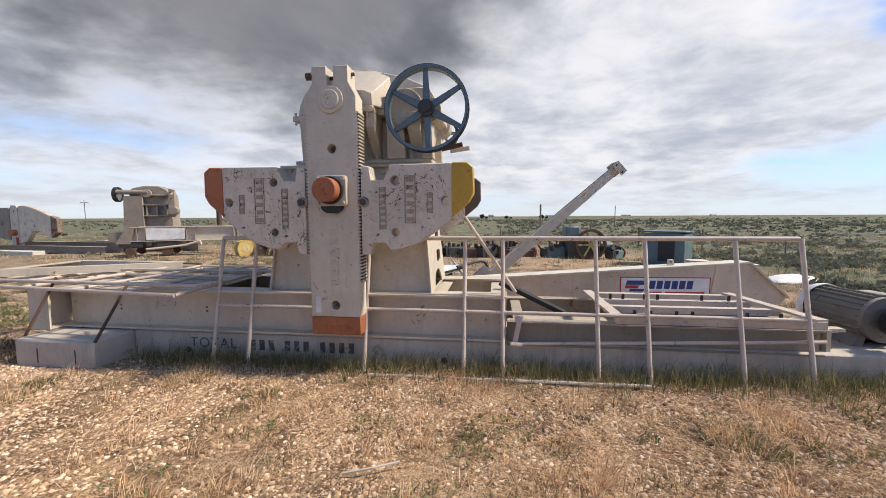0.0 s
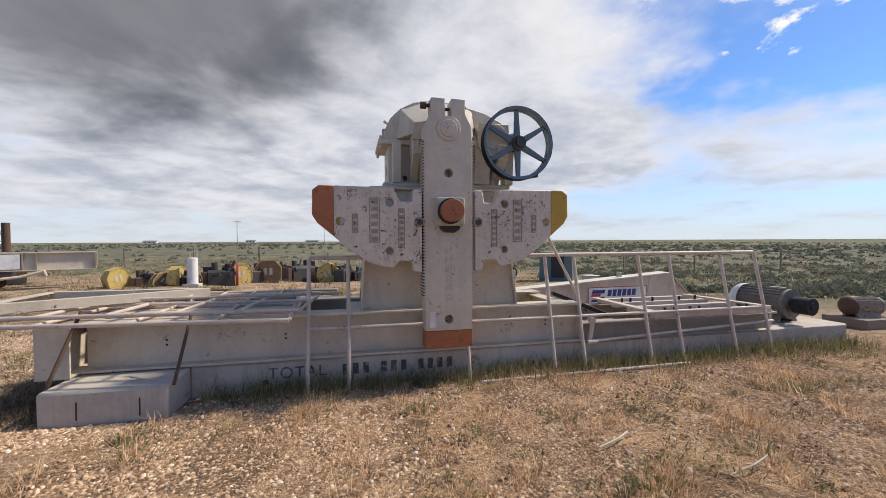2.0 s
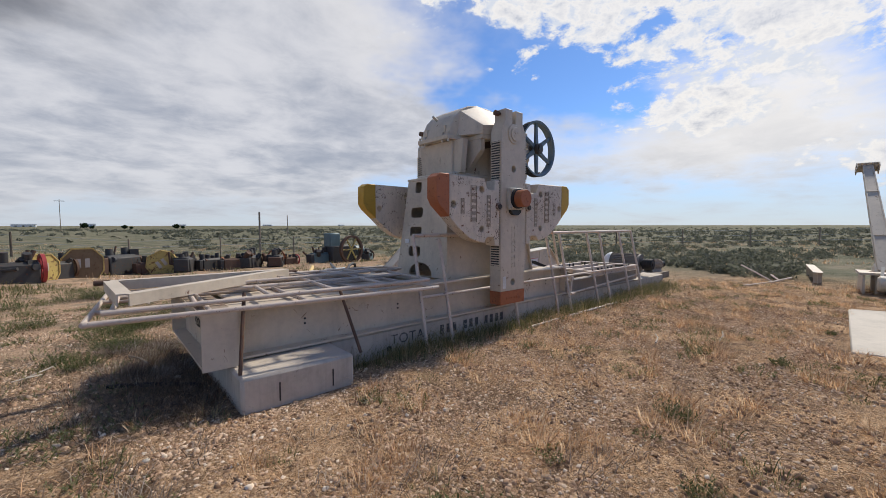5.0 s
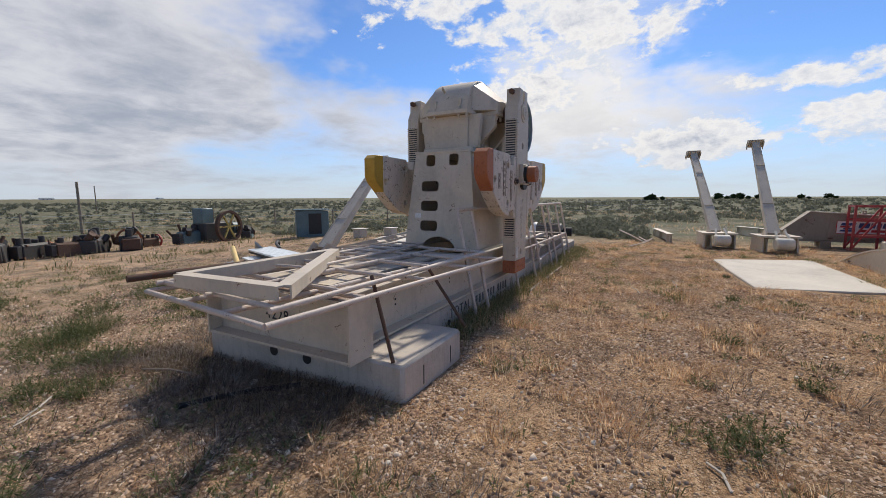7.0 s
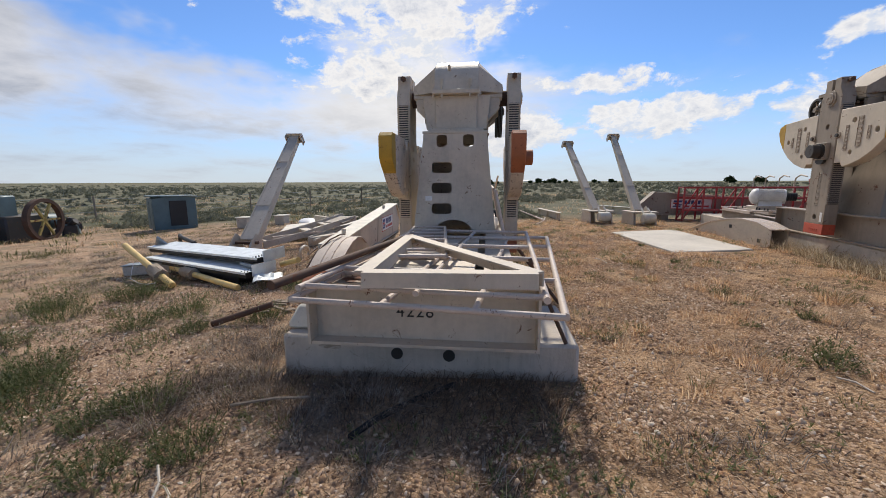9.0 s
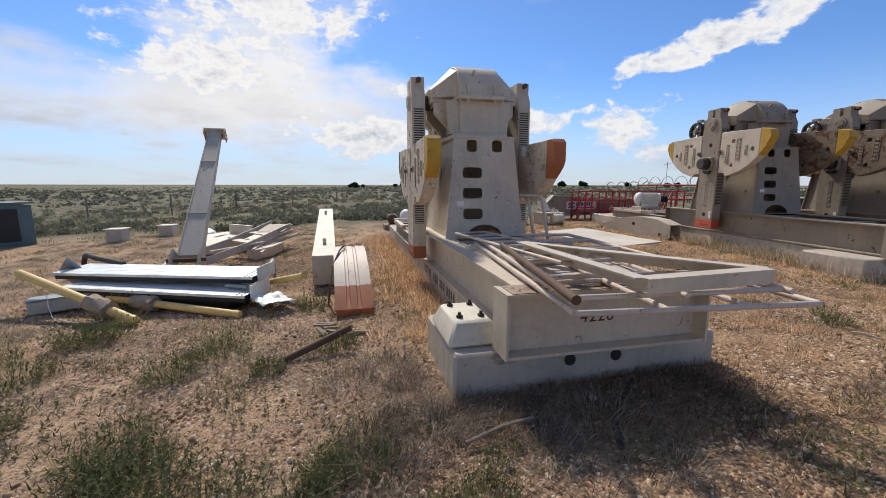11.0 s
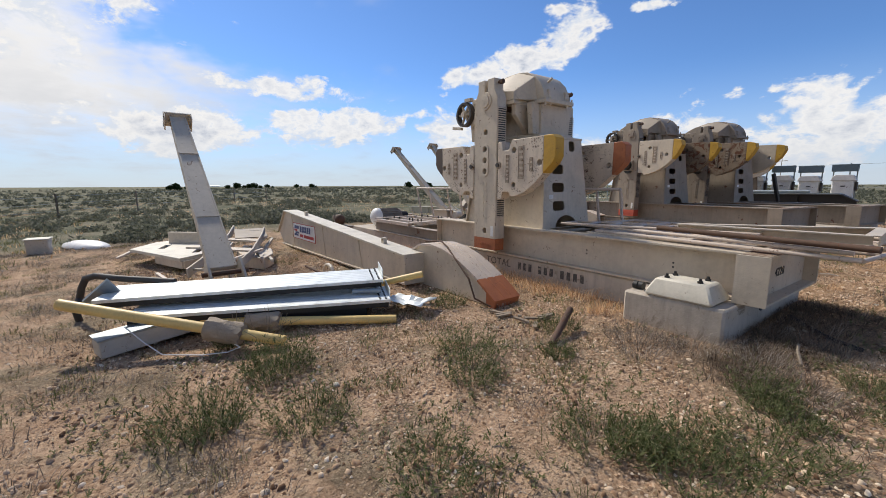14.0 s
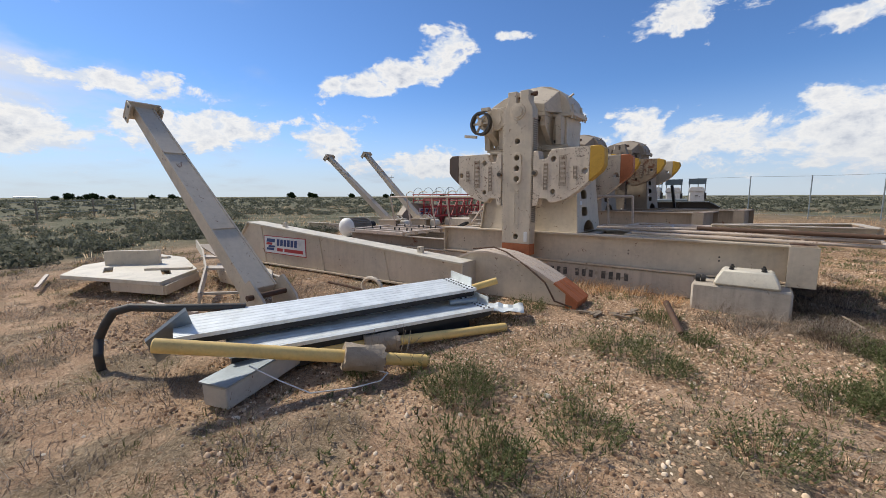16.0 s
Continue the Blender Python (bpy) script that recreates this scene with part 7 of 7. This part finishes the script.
cabinet()
for x, y, s, mat, lab in ((8.1, 9.0, 0.44, TAN, "pale square tub standing on the ground"), (8.9, 7.9, 0.42, PAINT, "low beige tub on the ground")):
    t = thing("tub", lab, "tub", pose(x, y, ground_z(x, y)), "tubs")
    bm = bmesh.new()
    prism(bm, [(-0.5 * s, 0), (0.5 * s, 0), (0.58 * s, 0.9 * s), (-0.58 * s, 0.9 * s)], -0.5 * s, 0.5 * s, "y")
    part("body", bm, mat, t, bevel=0.02)
    bm = bmesh.new()
    box(bm, (0, 0, 0.92 * s), (1.3 * s, 1.15 * s, 0.06 * s))
    part("lid", bm, CREAM, t, bevel=0.01)
bm = bmesh.new()
bmesh.ops.create_uvsphere(bm, u_segments=20, v_segments=10, radius=1.0, matrix=Matrix.Translation((9.6, 7.1, ground_z(9.6, 7.1) + 0.02)) @ Matrix.Rotation(0.5, 4, "Z") @ Matrix.Diagonal((0.95, 0.4, 0.17, 1)))
solid("white_cover", bm, WHITE, "white rounded cover lying on the ground", "cover")


def far_left():
    """Row of parts and machines across the yard."""
    # bare skid on bogies
    A, B = Vector((-14.2, 10.9, 0.58)), Vector((-10.7, 12.65, 0.58))
    t = thing("bare_skid", "pale steel skid with a white panel, raised on bogies", "skid", Matrix.Translation(A) @ Matrix.Rotation(math.atan2(B.y - A.y, B.x - A.x), 4, "Z"))
    L = (B - A).length
    for e in (0.0, 1.1):
        bm = bmesh.new()
        ibeam(bm, (-0.2, e, 0), (L, e, 0), 0.65, 0.26, 0.03)
        part("skid_beam", bm, PAINT, t)
        for x in (0.05, 0.35, 1.95, 2.3, L - 0.02):
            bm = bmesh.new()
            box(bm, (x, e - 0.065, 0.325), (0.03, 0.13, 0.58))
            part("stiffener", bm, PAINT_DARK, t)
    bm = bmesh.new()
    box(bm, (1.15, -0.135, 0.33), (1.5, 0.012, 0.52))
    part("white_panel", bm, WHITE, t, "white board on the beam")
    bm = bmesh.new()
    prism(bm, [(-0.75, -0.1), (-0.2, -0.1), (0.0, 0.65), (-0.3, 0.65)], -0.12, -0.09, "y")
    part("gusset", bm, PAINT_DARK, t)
    for x in (-0.2, 1.2):
        bm = bmesh.new()
        box(bm, (x, 0.55, -0.14), (0.9, 1.3, 0.28))
        part("bogie", bm, ENGINE, t, bevel=0.03)
        for e in (-0.1, 1.2):
            bm = bmesh.new()
            tube(bm, (x, e - 0.1, -0.45), (x, e + 0.1, -0.45), 0.19, 20)
            part("wheel", bm, RUST, t)
    bm = bmesh.new()
    bent(bm, [(0.4, -0.2, -0.35), (1.9, -0.2, -0.2), (2.5, -0.2, -0.02), (2.55, -0.2, -0.2)], 0.05, 8)
    part("tow_bar", bm, PIPE_PAINT, t)
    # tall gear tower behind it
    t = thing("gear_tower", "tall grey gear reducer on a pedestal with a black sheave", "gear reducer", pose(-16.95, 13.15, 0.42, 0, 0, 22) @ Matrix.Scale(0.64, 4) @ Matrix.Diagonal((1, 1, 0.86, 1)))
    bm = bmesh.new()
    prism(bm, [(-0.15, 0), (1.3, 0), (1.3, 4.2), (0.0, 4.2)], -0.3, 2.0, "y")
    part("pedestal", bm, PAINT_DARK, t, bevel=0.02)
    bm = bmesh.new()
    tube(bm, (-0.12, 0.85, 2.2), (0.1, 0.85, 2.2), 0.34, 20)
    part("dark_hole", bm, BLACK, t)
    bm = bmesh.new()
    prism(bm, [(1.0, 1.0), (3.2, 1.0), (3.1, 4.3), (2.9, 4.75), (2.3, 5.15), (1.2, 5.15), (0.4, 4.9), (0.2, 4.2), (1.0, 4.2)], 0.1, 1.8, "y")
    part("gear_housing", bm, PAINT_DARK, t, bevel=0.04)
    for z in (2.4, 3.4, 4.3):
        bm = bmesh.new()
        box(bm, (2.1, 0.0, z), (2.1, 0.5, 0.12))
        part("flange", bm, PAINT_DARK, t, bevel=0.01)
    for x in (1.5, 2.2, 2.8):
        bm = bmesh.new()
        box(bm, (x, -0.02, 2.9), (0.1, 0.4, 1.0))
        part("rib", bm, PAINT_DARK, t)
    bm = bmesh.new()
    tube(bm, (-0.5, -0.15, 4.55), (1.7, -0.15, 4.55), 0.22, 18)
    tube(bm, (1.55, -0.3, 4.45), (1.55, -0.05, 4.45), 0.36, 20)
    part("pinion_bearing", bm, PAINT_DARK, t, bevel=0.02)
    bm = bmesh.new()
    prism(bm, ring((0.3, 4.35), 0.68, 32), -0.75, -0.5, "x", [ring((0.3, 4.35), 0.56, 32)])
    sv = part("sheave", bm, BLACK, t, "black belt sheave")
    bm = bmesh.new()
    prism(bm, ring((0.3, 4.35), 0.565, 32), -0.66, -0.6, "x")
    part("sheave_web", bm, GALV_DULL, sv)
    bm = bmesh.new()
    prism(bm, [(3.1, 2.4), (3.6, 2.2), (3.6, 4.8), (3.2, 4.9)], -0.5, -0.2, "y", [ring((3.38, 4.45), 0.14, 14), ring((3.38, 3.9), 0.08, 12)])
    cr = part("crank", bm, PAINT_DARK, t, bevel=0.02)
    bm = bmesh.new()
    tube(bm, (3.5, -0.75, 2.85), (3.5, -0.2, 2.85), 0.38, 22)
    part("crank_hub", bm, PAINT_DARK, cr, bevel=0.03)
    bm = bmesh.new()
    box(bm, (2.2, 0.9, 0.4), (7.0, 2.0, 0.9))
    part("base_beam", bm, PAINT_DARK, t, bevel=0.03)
    dismantled_unit()
    for x, y, L, a in ((-18.6, 13.6, 5.0, -12), (-18.0, 14.6, 4.4, -9), (-17.2, 15.4, 6.0, -14), (-19.2, 15.6, 5.2, -4)):
        bm = bmesh.new()
        z = ground_z(x, y)
        ibeam(bm, (-L / 2, 0, 0), (L / 2, 0, 0), 0.5, 0.3)
        solid("stacked_beam", bm, PAINT, "beige beam lying in the yard", "beam", pose(x, y, z - 0.02, 0, 0, a), "stacked beams")
    for x, y, s, a, lean, mat, lab in ((-9.6, 11.9, 0.56, 62, -16, GUARD_YELLOW, "yellow mesh belt guard leaning on its edge"), (-8.3, 11.7, 0.46, 50, 42, MESH_BROWN, "rusty brown belt guard fallen over"),
                                       (-7.66, 11.75, 0.58, 84, 22, GUARD_YELLOW, "narrow yellow mesh belt guard tilted on end"), (-5.95, 13.7, 0.66, 40, 0, YELLOW_DRY, "yellow belt guard behind red wheels"),
                                       (-4.95, 14.55, 0.80, 8, 0, MESH_BROWN, "brown mesh belt guard with pale plates"), (-2.1, 16.6, 0.78, -12, -32, YELLOW_DRY, "faded tan belt guard tipped over")):
        t = thing("belt_guard", lab, "belt guard", pose(x, y, ground_z(x, y) - 0.05, 0, lean, a) @ Matrix.Scale(s, 4), "belt guards")
        octo = [(-0.45, 0.0), (0.55, 0.0), (0.75, 0.35), (0.75, 0.95), (0.40, 1.35), (-0.30, 1.35), (-0.65, 0.95), (-0.65, 0.35)]
        bm = bmesh.new()
        prism(bm, octo, -0.25, 0.25, "y")
        part("shell", bm, mat, t)
        for y in (-0.26, 0.26):
            for p, q in zip(octo, octo[1:] + octo[:1]):
                bm = bmesh.new()
                bar(bm, (p[0], y, p[1]), (q[0], y, q[1]), 0.05, 0.05, (0, 1, 0))
                part("edge_bar", bm, GUARD_YELLOW, t)
        for x in (-0.1, 0.2):
            bm = bmesh.new()
            box(bm, (x, -0.258, 0.72), (0.16, 0.012, 0.4))
            part("plate", bm, TAN, t)
    t = thing("vertical_tank", "pale upright cylinder on a small base", "tank", pose(-7.02, 11.65, ground_z(-7.02, 11.65)) @ Matrix.Scale(0.76, 4))
    bm = bmesh.new()
    tube(bm, (0, 0, 0.1), (0, 0, 1.45), 0.24, 24)
    part("shell", bm, WHITE, t, bevel=0.03)
    bm = bmesh.new()
    box(bm, (0, 0, 0.05), (0.7, 0.6, 0.2))
    part("base", bm, SLAB_CONCRETE, t)
    bm = bmesh.new()
    bent(bm, [(-0.1, 0, 1.4), (-0.1, 0, 1.75), (0.2, 0, 1.78), (0.2, 0, 1.45)], 0.025, 8)
    part("pipe_loop", bm, PIPE_PAINT, t)
    bm = bmesh.new()
    tube(bm, (-45.4, 58.0, -1.0), (-45.4, 58.0, 4.2), 0.42, 20)
    solid("standing_pipe", bm, RUST, "rusty wide pipe standing upright", "pipe")


def dismantled_unit():
    """A crank with its pale counterweight casting, standing on dark beams."""
    t = thing("dismantled_crank", "pale counterweight on a crank standing on dark beams", "crank", pose(-23.3, 13.0, ground_z(-23.3, 13.0), 0, 0, -6))
    bm = bmesh.new()
    prism(bm, [(-0.28, 0.05), (0.28, 0.05), (0.28, 2.25), (0.18, 2.42), (-0.18, 2.42), (-0.28, 2.25)], -0.12, 0.10, "y", [ring((0, 2.1), 0.06, 12), ring((0, 1.4), 0.06, 12)])
    crank = part("crank", bm, PAINT_PALE, t, "pale dusty crank plate", bevel=0.015)
    bm = bmesh.new()
    tube(bm, (0.05, -0.35, 1.0), (0.05, -0.1, 1.0), 0.16, 20)
    part("bearing_cap", bm, ORANGE, crank)
    wing = [(0.32, 2.36), (0.75, 2.40), (1.3, 2.30), (2.3, 1.95), (3.0, 1.72), (3.0, 1.0), (2.5, 0.72), (1.9, 1.05), (1.3, 1.10), (0.8, 0.55), (0.32, 0.42)]
    bm = bmesh.new()
    prism(bm, clip_left(wing, 2.55, True), -0.12, 0.12, "y", [ring((0.75, 1.45), 0.06, 12), ring((0.7, 0.85), 0.06, 12), ring((1.4, 1.35), 0.05, 12)])
    w = part("counterweight", bm, PAINT_PALE, t, "pale dusty counterweight casting", bevel=0.02)
    bm = bmesh.new()
    prism(bm, clip_left(wing, 2.55, False), -0.12, 0.12, "y")
    part("weight_tip", bm, PAINT_RUSTY, w, "rust-stained end", bevel=0.02)
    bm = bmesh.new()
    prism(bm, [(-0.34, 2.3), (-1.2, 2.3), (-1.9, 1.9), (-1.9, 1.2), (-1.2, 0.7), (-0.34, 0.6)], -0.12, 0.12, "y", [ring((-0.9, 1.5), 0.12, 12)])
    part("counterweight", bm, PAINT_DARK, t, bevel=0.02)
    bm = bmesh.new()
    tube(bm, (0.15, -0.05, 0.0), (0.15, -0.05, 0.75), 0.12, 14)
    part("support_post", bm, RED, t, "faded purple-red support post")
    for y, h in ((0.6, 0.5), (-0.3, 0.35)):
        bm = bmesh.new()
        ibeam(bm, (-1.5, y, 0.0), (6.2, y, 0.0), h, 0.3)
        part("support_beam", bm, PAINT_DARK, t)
    bm = bmesh.new()
    box(bm, (1.6, -1.2, -0.02), (3.6, 0.5, 0.34))
    solid("concrete_sill", bm, SLAB_CONCRETE, "long pale concrete sill on the ground", "sill", pose(-23.3, 13.0, ground_z(-23.3, 13.0) + 0.02, 0, 0, -6), bevel=0.02)


far_left()


def fence(points, h, label, step, wires=(0.4, 0.8, 1.2), r=0.05):
    t = thing("fence", label, "fence", None, "fences")
    for a, b in zip(points, points[1:]):
        A, B = Vector((*a, 0)), Vector((*b, 0))
        n = max(1, int((B - A).length / step))
        last = None
        for i in range(n + 1):
            p = A.lerp(B, i / n)
            z = ground_z(p.x, p.y)
            bm = bmesh.new()
            tube(bm, (p.x, p.y, z - 0.05), (p.x, p.y, z + h), r, 8)
            part("post", bm, WOOD if r > 0.04 else GALV_DULL, t)
            if last is not None:
                bm = bmesh.new()
                for w in wires:
                    tube(bm, (last[0], last[1], last[2] + w), (p.x, p.y, z + w), 0.008, 4)
                part("wire", bm, GALV_DULL, t, kind="stuff")
            last = (p.x, p.y, z)


fence([(-30, 27), (-8, 27), (12, 26), (26, 10), (40, -4)], 1.35, "wire fence with wooden posts", 4.2)
fence([(-30, -19), (-14, -22.5), (0, -25), (30, -34)], 2.5, "tall chain fence with thin steel posts", 2.6, (0.2, 1.2, 2.45), 0.03)
for x, y, h in ((-88, 72, 6), (5.2, 28.5, 3.2), (-34, 120, 8), (70, -95, 8), (48, -110, 8), (28, -120, 8), (90, -85, 8), (-12, 150, 9), (24, 75, 4)):
    t = thing("utility_pole", "wooden utility pole with a cross-arm", "utility pole", pose(x, y, ground_z(x, y)), "utility poles")
    bm = bmesh.new()
    tube(bm, (0, 0, -0.1), (0, 0, h), 0.09 if h > 5 else 0.08, 10, 0.06 if h > 5 else 0.07)
    part("pole", bm, WOOD, t)
    if h > 5:
        bm = bmesh.new()
        box(bm, (0, 0, h - 0.6), (2.2, 0.12, 0.14))
        part("cross_arm", bm, WOOD, t)


def white_cabinet(m):
    """A white switch cabinet with a shouldered top, under a dark sunshade on two posts."""
    t = thing("switch_cabinet", "white metal switch cabinet under a dark sunshade", "cabinet", m, "white cabinets")
    bm = bmesh.new()
    box(bm, (0, 0, 0.06), (0.92, 0.95, 0.12))
    part("plinth", bm, GALV_DULL, t)
    bm = bmesh.new()
    box(bm, (0, 0, 0.86), (0.80, 0.80, 1.48))
    body = part("body", bm, WHITE, t, bevel=0.03)
    bm = bmesh.new()
    prism(bm, [(-0.46, 1.60), (0.46, 1.60), (0.40, 1.80), (0.30, 1.89), (-0.30, 1.89), (-0.40, 1.80)], -0.46, 0.46, "y")
    part("hood", bm, WHITE, t, bevel=0.02)
    bm = bmesh.new()
    box(bm, (0, 0.412, 0.84), (0.70, 0.022, 1.24))
    part("door", bm, WHITE, body, bevel=0.008)
    bm = bmesh.new()
    box(bm, (-0.02, 0.428, 1.33), (0.17, 0.02, 0.055))
    part("handle", bm, BLACK, body, "dark recessed handle", bevel=0.004)
    for x in (-0.43, 0.43):
        bm = bmesh.new()
        box(bm, (x, -0.1, 1.10), (0.05, 0.05, 2.1))
        part("sunshade_post", bm, GALV_DULL, t)
    bm = bmesh.new()
    prism(bm, [(-0.47, 2.06), (0.47, 2.06), (0.47, 2.36), (0.50, 2.41), (-0.50, 2.41), (-0.47, 2.36)], -0.16, 0.36, "y")
    part("sunshade", bm, BLUE, t, "dark blue-grey sunshade", bevel=0.01)
    bm = bmesh.new()
    box(bm, (-0.47, 0.1, 1.32), (0.10, 0.28, 0.42))
    part("meter_box", bm, ENGINE, t, bevel=0.01)


for x, y in ((3.45, -22.85), (2.28, -23.0), (1.14, -23.0), (-0.16, -23.0)):
    white_cabinet(pose(x, y, ground_z(x, y) - 0.01, 0, 0, 4))


def black_beam():
    """A deep black I-beam on blocks, its end cut to a sloping toe, with pipes lying on top."""
    t = thing("black_beam", "long black I-beam with a sloping toe, raised on blocks", "beam", pose(0, -15.5, 0))
    web = [(-1.92, 0.60), (-1.86, 0.84), (-1.42, 1.08), (6.5, 1.02), (6.5, 0.50), (-1.92, 0.50)]
    bm = bmesh.new()
    prism(bm, web, -0.02, 0.02, "y")
    part("web", bm, BLACK, t)
    bm = bmesh.new()
    prism(bm, [(-1.44, 1.082), (-1.42, 1.13), (6.5, 1.07), (6.5, 1.022)], -0.2, 0.2, "y")
    part("top_flange", bm, GALV_DULL, t, "pale grey top flange", bevel=0.004)
    bm = bmesh.new()
    prism(bm, [(-1.96, 0.42), (-1.96, 0.497), (6.5, 0.497), (6.5, 0.42)], -0.2, 0.2, "y")
    part("bottom_flange", bm, BLACK, t, bevel=0.004)
    bm = bmesh.new()
    prism(bm, [(-1.92, 0.845), (-1.46, 1.10), (-1.43, 1.06), (-1.89, 0.80)], -0.2, 0.2, "y")
    part("toe_plate", bm, BLACK, t)
    for x in (-0.2, 1.6, 3.4, 5.2):
        bm = bmesh.new()
        box(bm, (x, 0.10, 0.76), (0.025, 0.15, 0.50))
        part("rib", bm, BLACK, t)
    for y, x0, x1, r in ((-15.42, -0.55, 3.6, 0.060), (-15.60, -0.05, 4.1, 0.048)):
        p = thing("grey_pipe", "grey steel pipe lying on the black beam", "pipe", None, "pipes on the black beam")
        bm = bmesh.new()
        z = 1.123 + r
        tube(bm, (x0, y, z), (x1, y, z - 0.0076 * (x1 - x0)), r, 14)
        part("shell", bm, GALV_DULL, p)


black_beam()
bm = bmesh.new()
for a, b in (((-3.80, -0.25), (-4.00, 0.0)), ((-4.00, 0.0), (-4.25, 0.23)), ((-4.25, 0.23), (-4.46, 0.34))):
    tube(bm, (*a, ground_z(*a) + 0.018), (*b, ground_z(*b) + 0.018), 0.022, 10)
solid("black_hose", bm, RUBBER, "short bent black hose lying by the end block", "hose")
bm = bmesh.new()
bar(bm, (-0.62, -11.50, 0.90), (-0.52, -11.12, 1.80), 0.09, 0.09)
solid("black_post", bm, BLACK, "black steel bar leaning on the third unit's skid", "bar", bevel=0.006)
bm = bmesh.new()
tube(bm, (0.30, -11.45, 1.04), (0.85, -11.52, 1.04), 0.15, 20)
tube(bm, (0.85, -11.52, 1.04), (1.02, -11.54, 1.04), 0.05, 12)
box(bm, (0.57, -11.48, 0.90), (0.42, 0.22, 0.10))
solid("small_motor", bm, ENGINE, "small oily black motor on the third unit's skid", "motor", bevel=0.01)
t = thing("hoop_rack", "row of thin bent hoops on a low red frame", "rack", pose(20.0, -22.0, 0.0, 0, 0, 0))
for k in range(5):
    bm = bmesh.new()
    x = -2.6 + 1.3 * k
    q = [(x + 0.6 * math.cos(a), 0, 1.55 + 0.65 * math.sin(a)) for a in np.linspace(0, math.pi, 13)]
    for a, b in zip(q, q[1:]):
        tube(bm, a, b, 0.022, 6)
    part("hoop", bm, GALV_DULL, t)
for z in (0.55, 1.0, 1.55):
    bm = bmesh.new()
    tube(bm, (-3.3, 0, z), (3.3, 0, z), 0.05, 8)
    part("rail", bm, RED, t)
for x in (-3.2, -1.1, 1.1, 3.2):
    bm = bmesh.new()
    tube(bm, (x, 0, -0.1), (x, 0, 1.6), 0.05, 8)
    part("upright", bm, RED, t)
bm = bmesh.new()
box(bm, (2.4, -15.5, 0.16), (0.4, 0.5, 0.52))
box(bm, (-1.2, -15.5, 0.16), (0.4, 0.5, 0.52))
solid("timber_blocks", bm, WOOD, "timber blocks under a beam", "timber blocks", kind="stuff")


def building(x, y, L, W, H, a, mat, label):
    t = thing("shed", label, "building", pose(x, y, ground_z(x, y), 0, 0, a), "distant buildings")
    bm = bmesh.new()
    box(bm, (0, 0, H / 2 - 0.3), (L, W, H + 0.6))
    part("wall", bm, mat, t)
    bm = bmesh.new()
    prism(bm, [(-W / 2 - 0.4, H), (W / 2 + 0.4, H), (0, H + W * 0.18)], -L / 2 - 0.3, L / 2 + 0.3, "x")
    part("roof", bm, GALV_DULL, t)
    for k in (-0.3, 0.0, 0.3):
        bm = bmesh.new()
        box(bm, (L * k, -W / 2 - 0.02, H * 0.4), (L * 0.1, 0.08, H * 0.6))
        part("door", bm, BLACK, t)


for i, (x, y, L, H, a) in enumerate(((-90, 380, 26, 6, 3), (-40, 400, 40, 5, -4), (-5, 420, 18, 7, 0), (60, 460, 30, 5, 6), (160, 520, 34, 5, 5), (240, 480, 22, 5, 20),
                                     (-160, 360, 30, 6, 8), (420, -40, 40, 4, 90), (300, -260, 30, 6, 40), (-240, 330, 20, 6, 0))):
    building(x * 2.3, y * 2.3, L * 0.7, 9, H * 0.55, a, WHITE, "long pale shed on the horizon")


TRUNK = WOOD
TREE_LEAF = leaf_material("tree_leaves", [(0.0, (0.015, 0.028, 0.012)), (0.5, (0.03, 0.05, 0.02)), (1.0, (0.06, 0.08, 0.035))])


def tree(x, y, h, seed):
    r = np.random.default_rng(seed)
    t = thing("tree", "dark green bushy tree far across the plain", "tree", pose(x, y, ground_z(x, y)), "distant trees")
    bm = bmesh.new()
    tube(bm, (0, 0, -0.2), (0.1, 0, h * 0.45), h * 0.04, 8, h * 0.02)
    for k in range(5):
        a = k * 1.3
        tube(bm, (0.05, 0, h * 0.25), (h * 0.25 * math.cos(a), h * 0.25 * math.sin(a), h * 0.6), h * 0.018, 6, h * 0.006)
    part("trunk", bm, TRUNK, t)
    n = 520
    u = r.normal(0, 1, (n, 3))
    u /= np.linalg.norm(u, axis=1)[:, None]
    lob = 0.75 + 0.25 * np.sin(u[:, 0] * 5 + seed) * np.cos(u[:, 1] * 4)
    c = u * (r.uniform(0.5, 1.0, n) * lob * h * 0.5)[:, None] * np.array([1.15, 1.15, 0.82]) + np.array([0, 0, h * 0.42])
    q = r.normal(0, 1, (n, 2, 3)) * h * 0.055
    co = np.stack((c - q[:, 0], c + q[:, 1], c + q[:, 0], c - q[:, 1]), 1).reshape(-1, 3)
    me = bpy.data.meshes.new("crown")
    fill_mesh(me, co, np.arange(n * 4).reshape(-1, 4))
    me.materials.append(TREE_LEAF)
    ob = new("crown", me)
    ob.parent = t


TREES = [(176, -1, 4.6), (178, 1, 3.2), (205, -22, 3.2), (212, -27, 5.0), (220, -36, 5.0), (228, -44, 4.0), (215, -33, 4.2), (170, -98, 5.0), (160, -104, 4.0), (175, -112, 5.0), (190, -150, 5.0), (150, -140, 4.0),
         (165, -160, 4.5), (230, -60, 4.0), (250, -75, 5.0), (-10, 330, 6.0), (40, 345, 6.0), (10, 340, 5.0), (120, -150, 4.0)]
for k, (x, y, h) in enumerate(TREES):
    tree(x, y, h * 0.75, k + 3)
    tree(x + 3.5, y - 3.6, h * 0.45, k + 40)
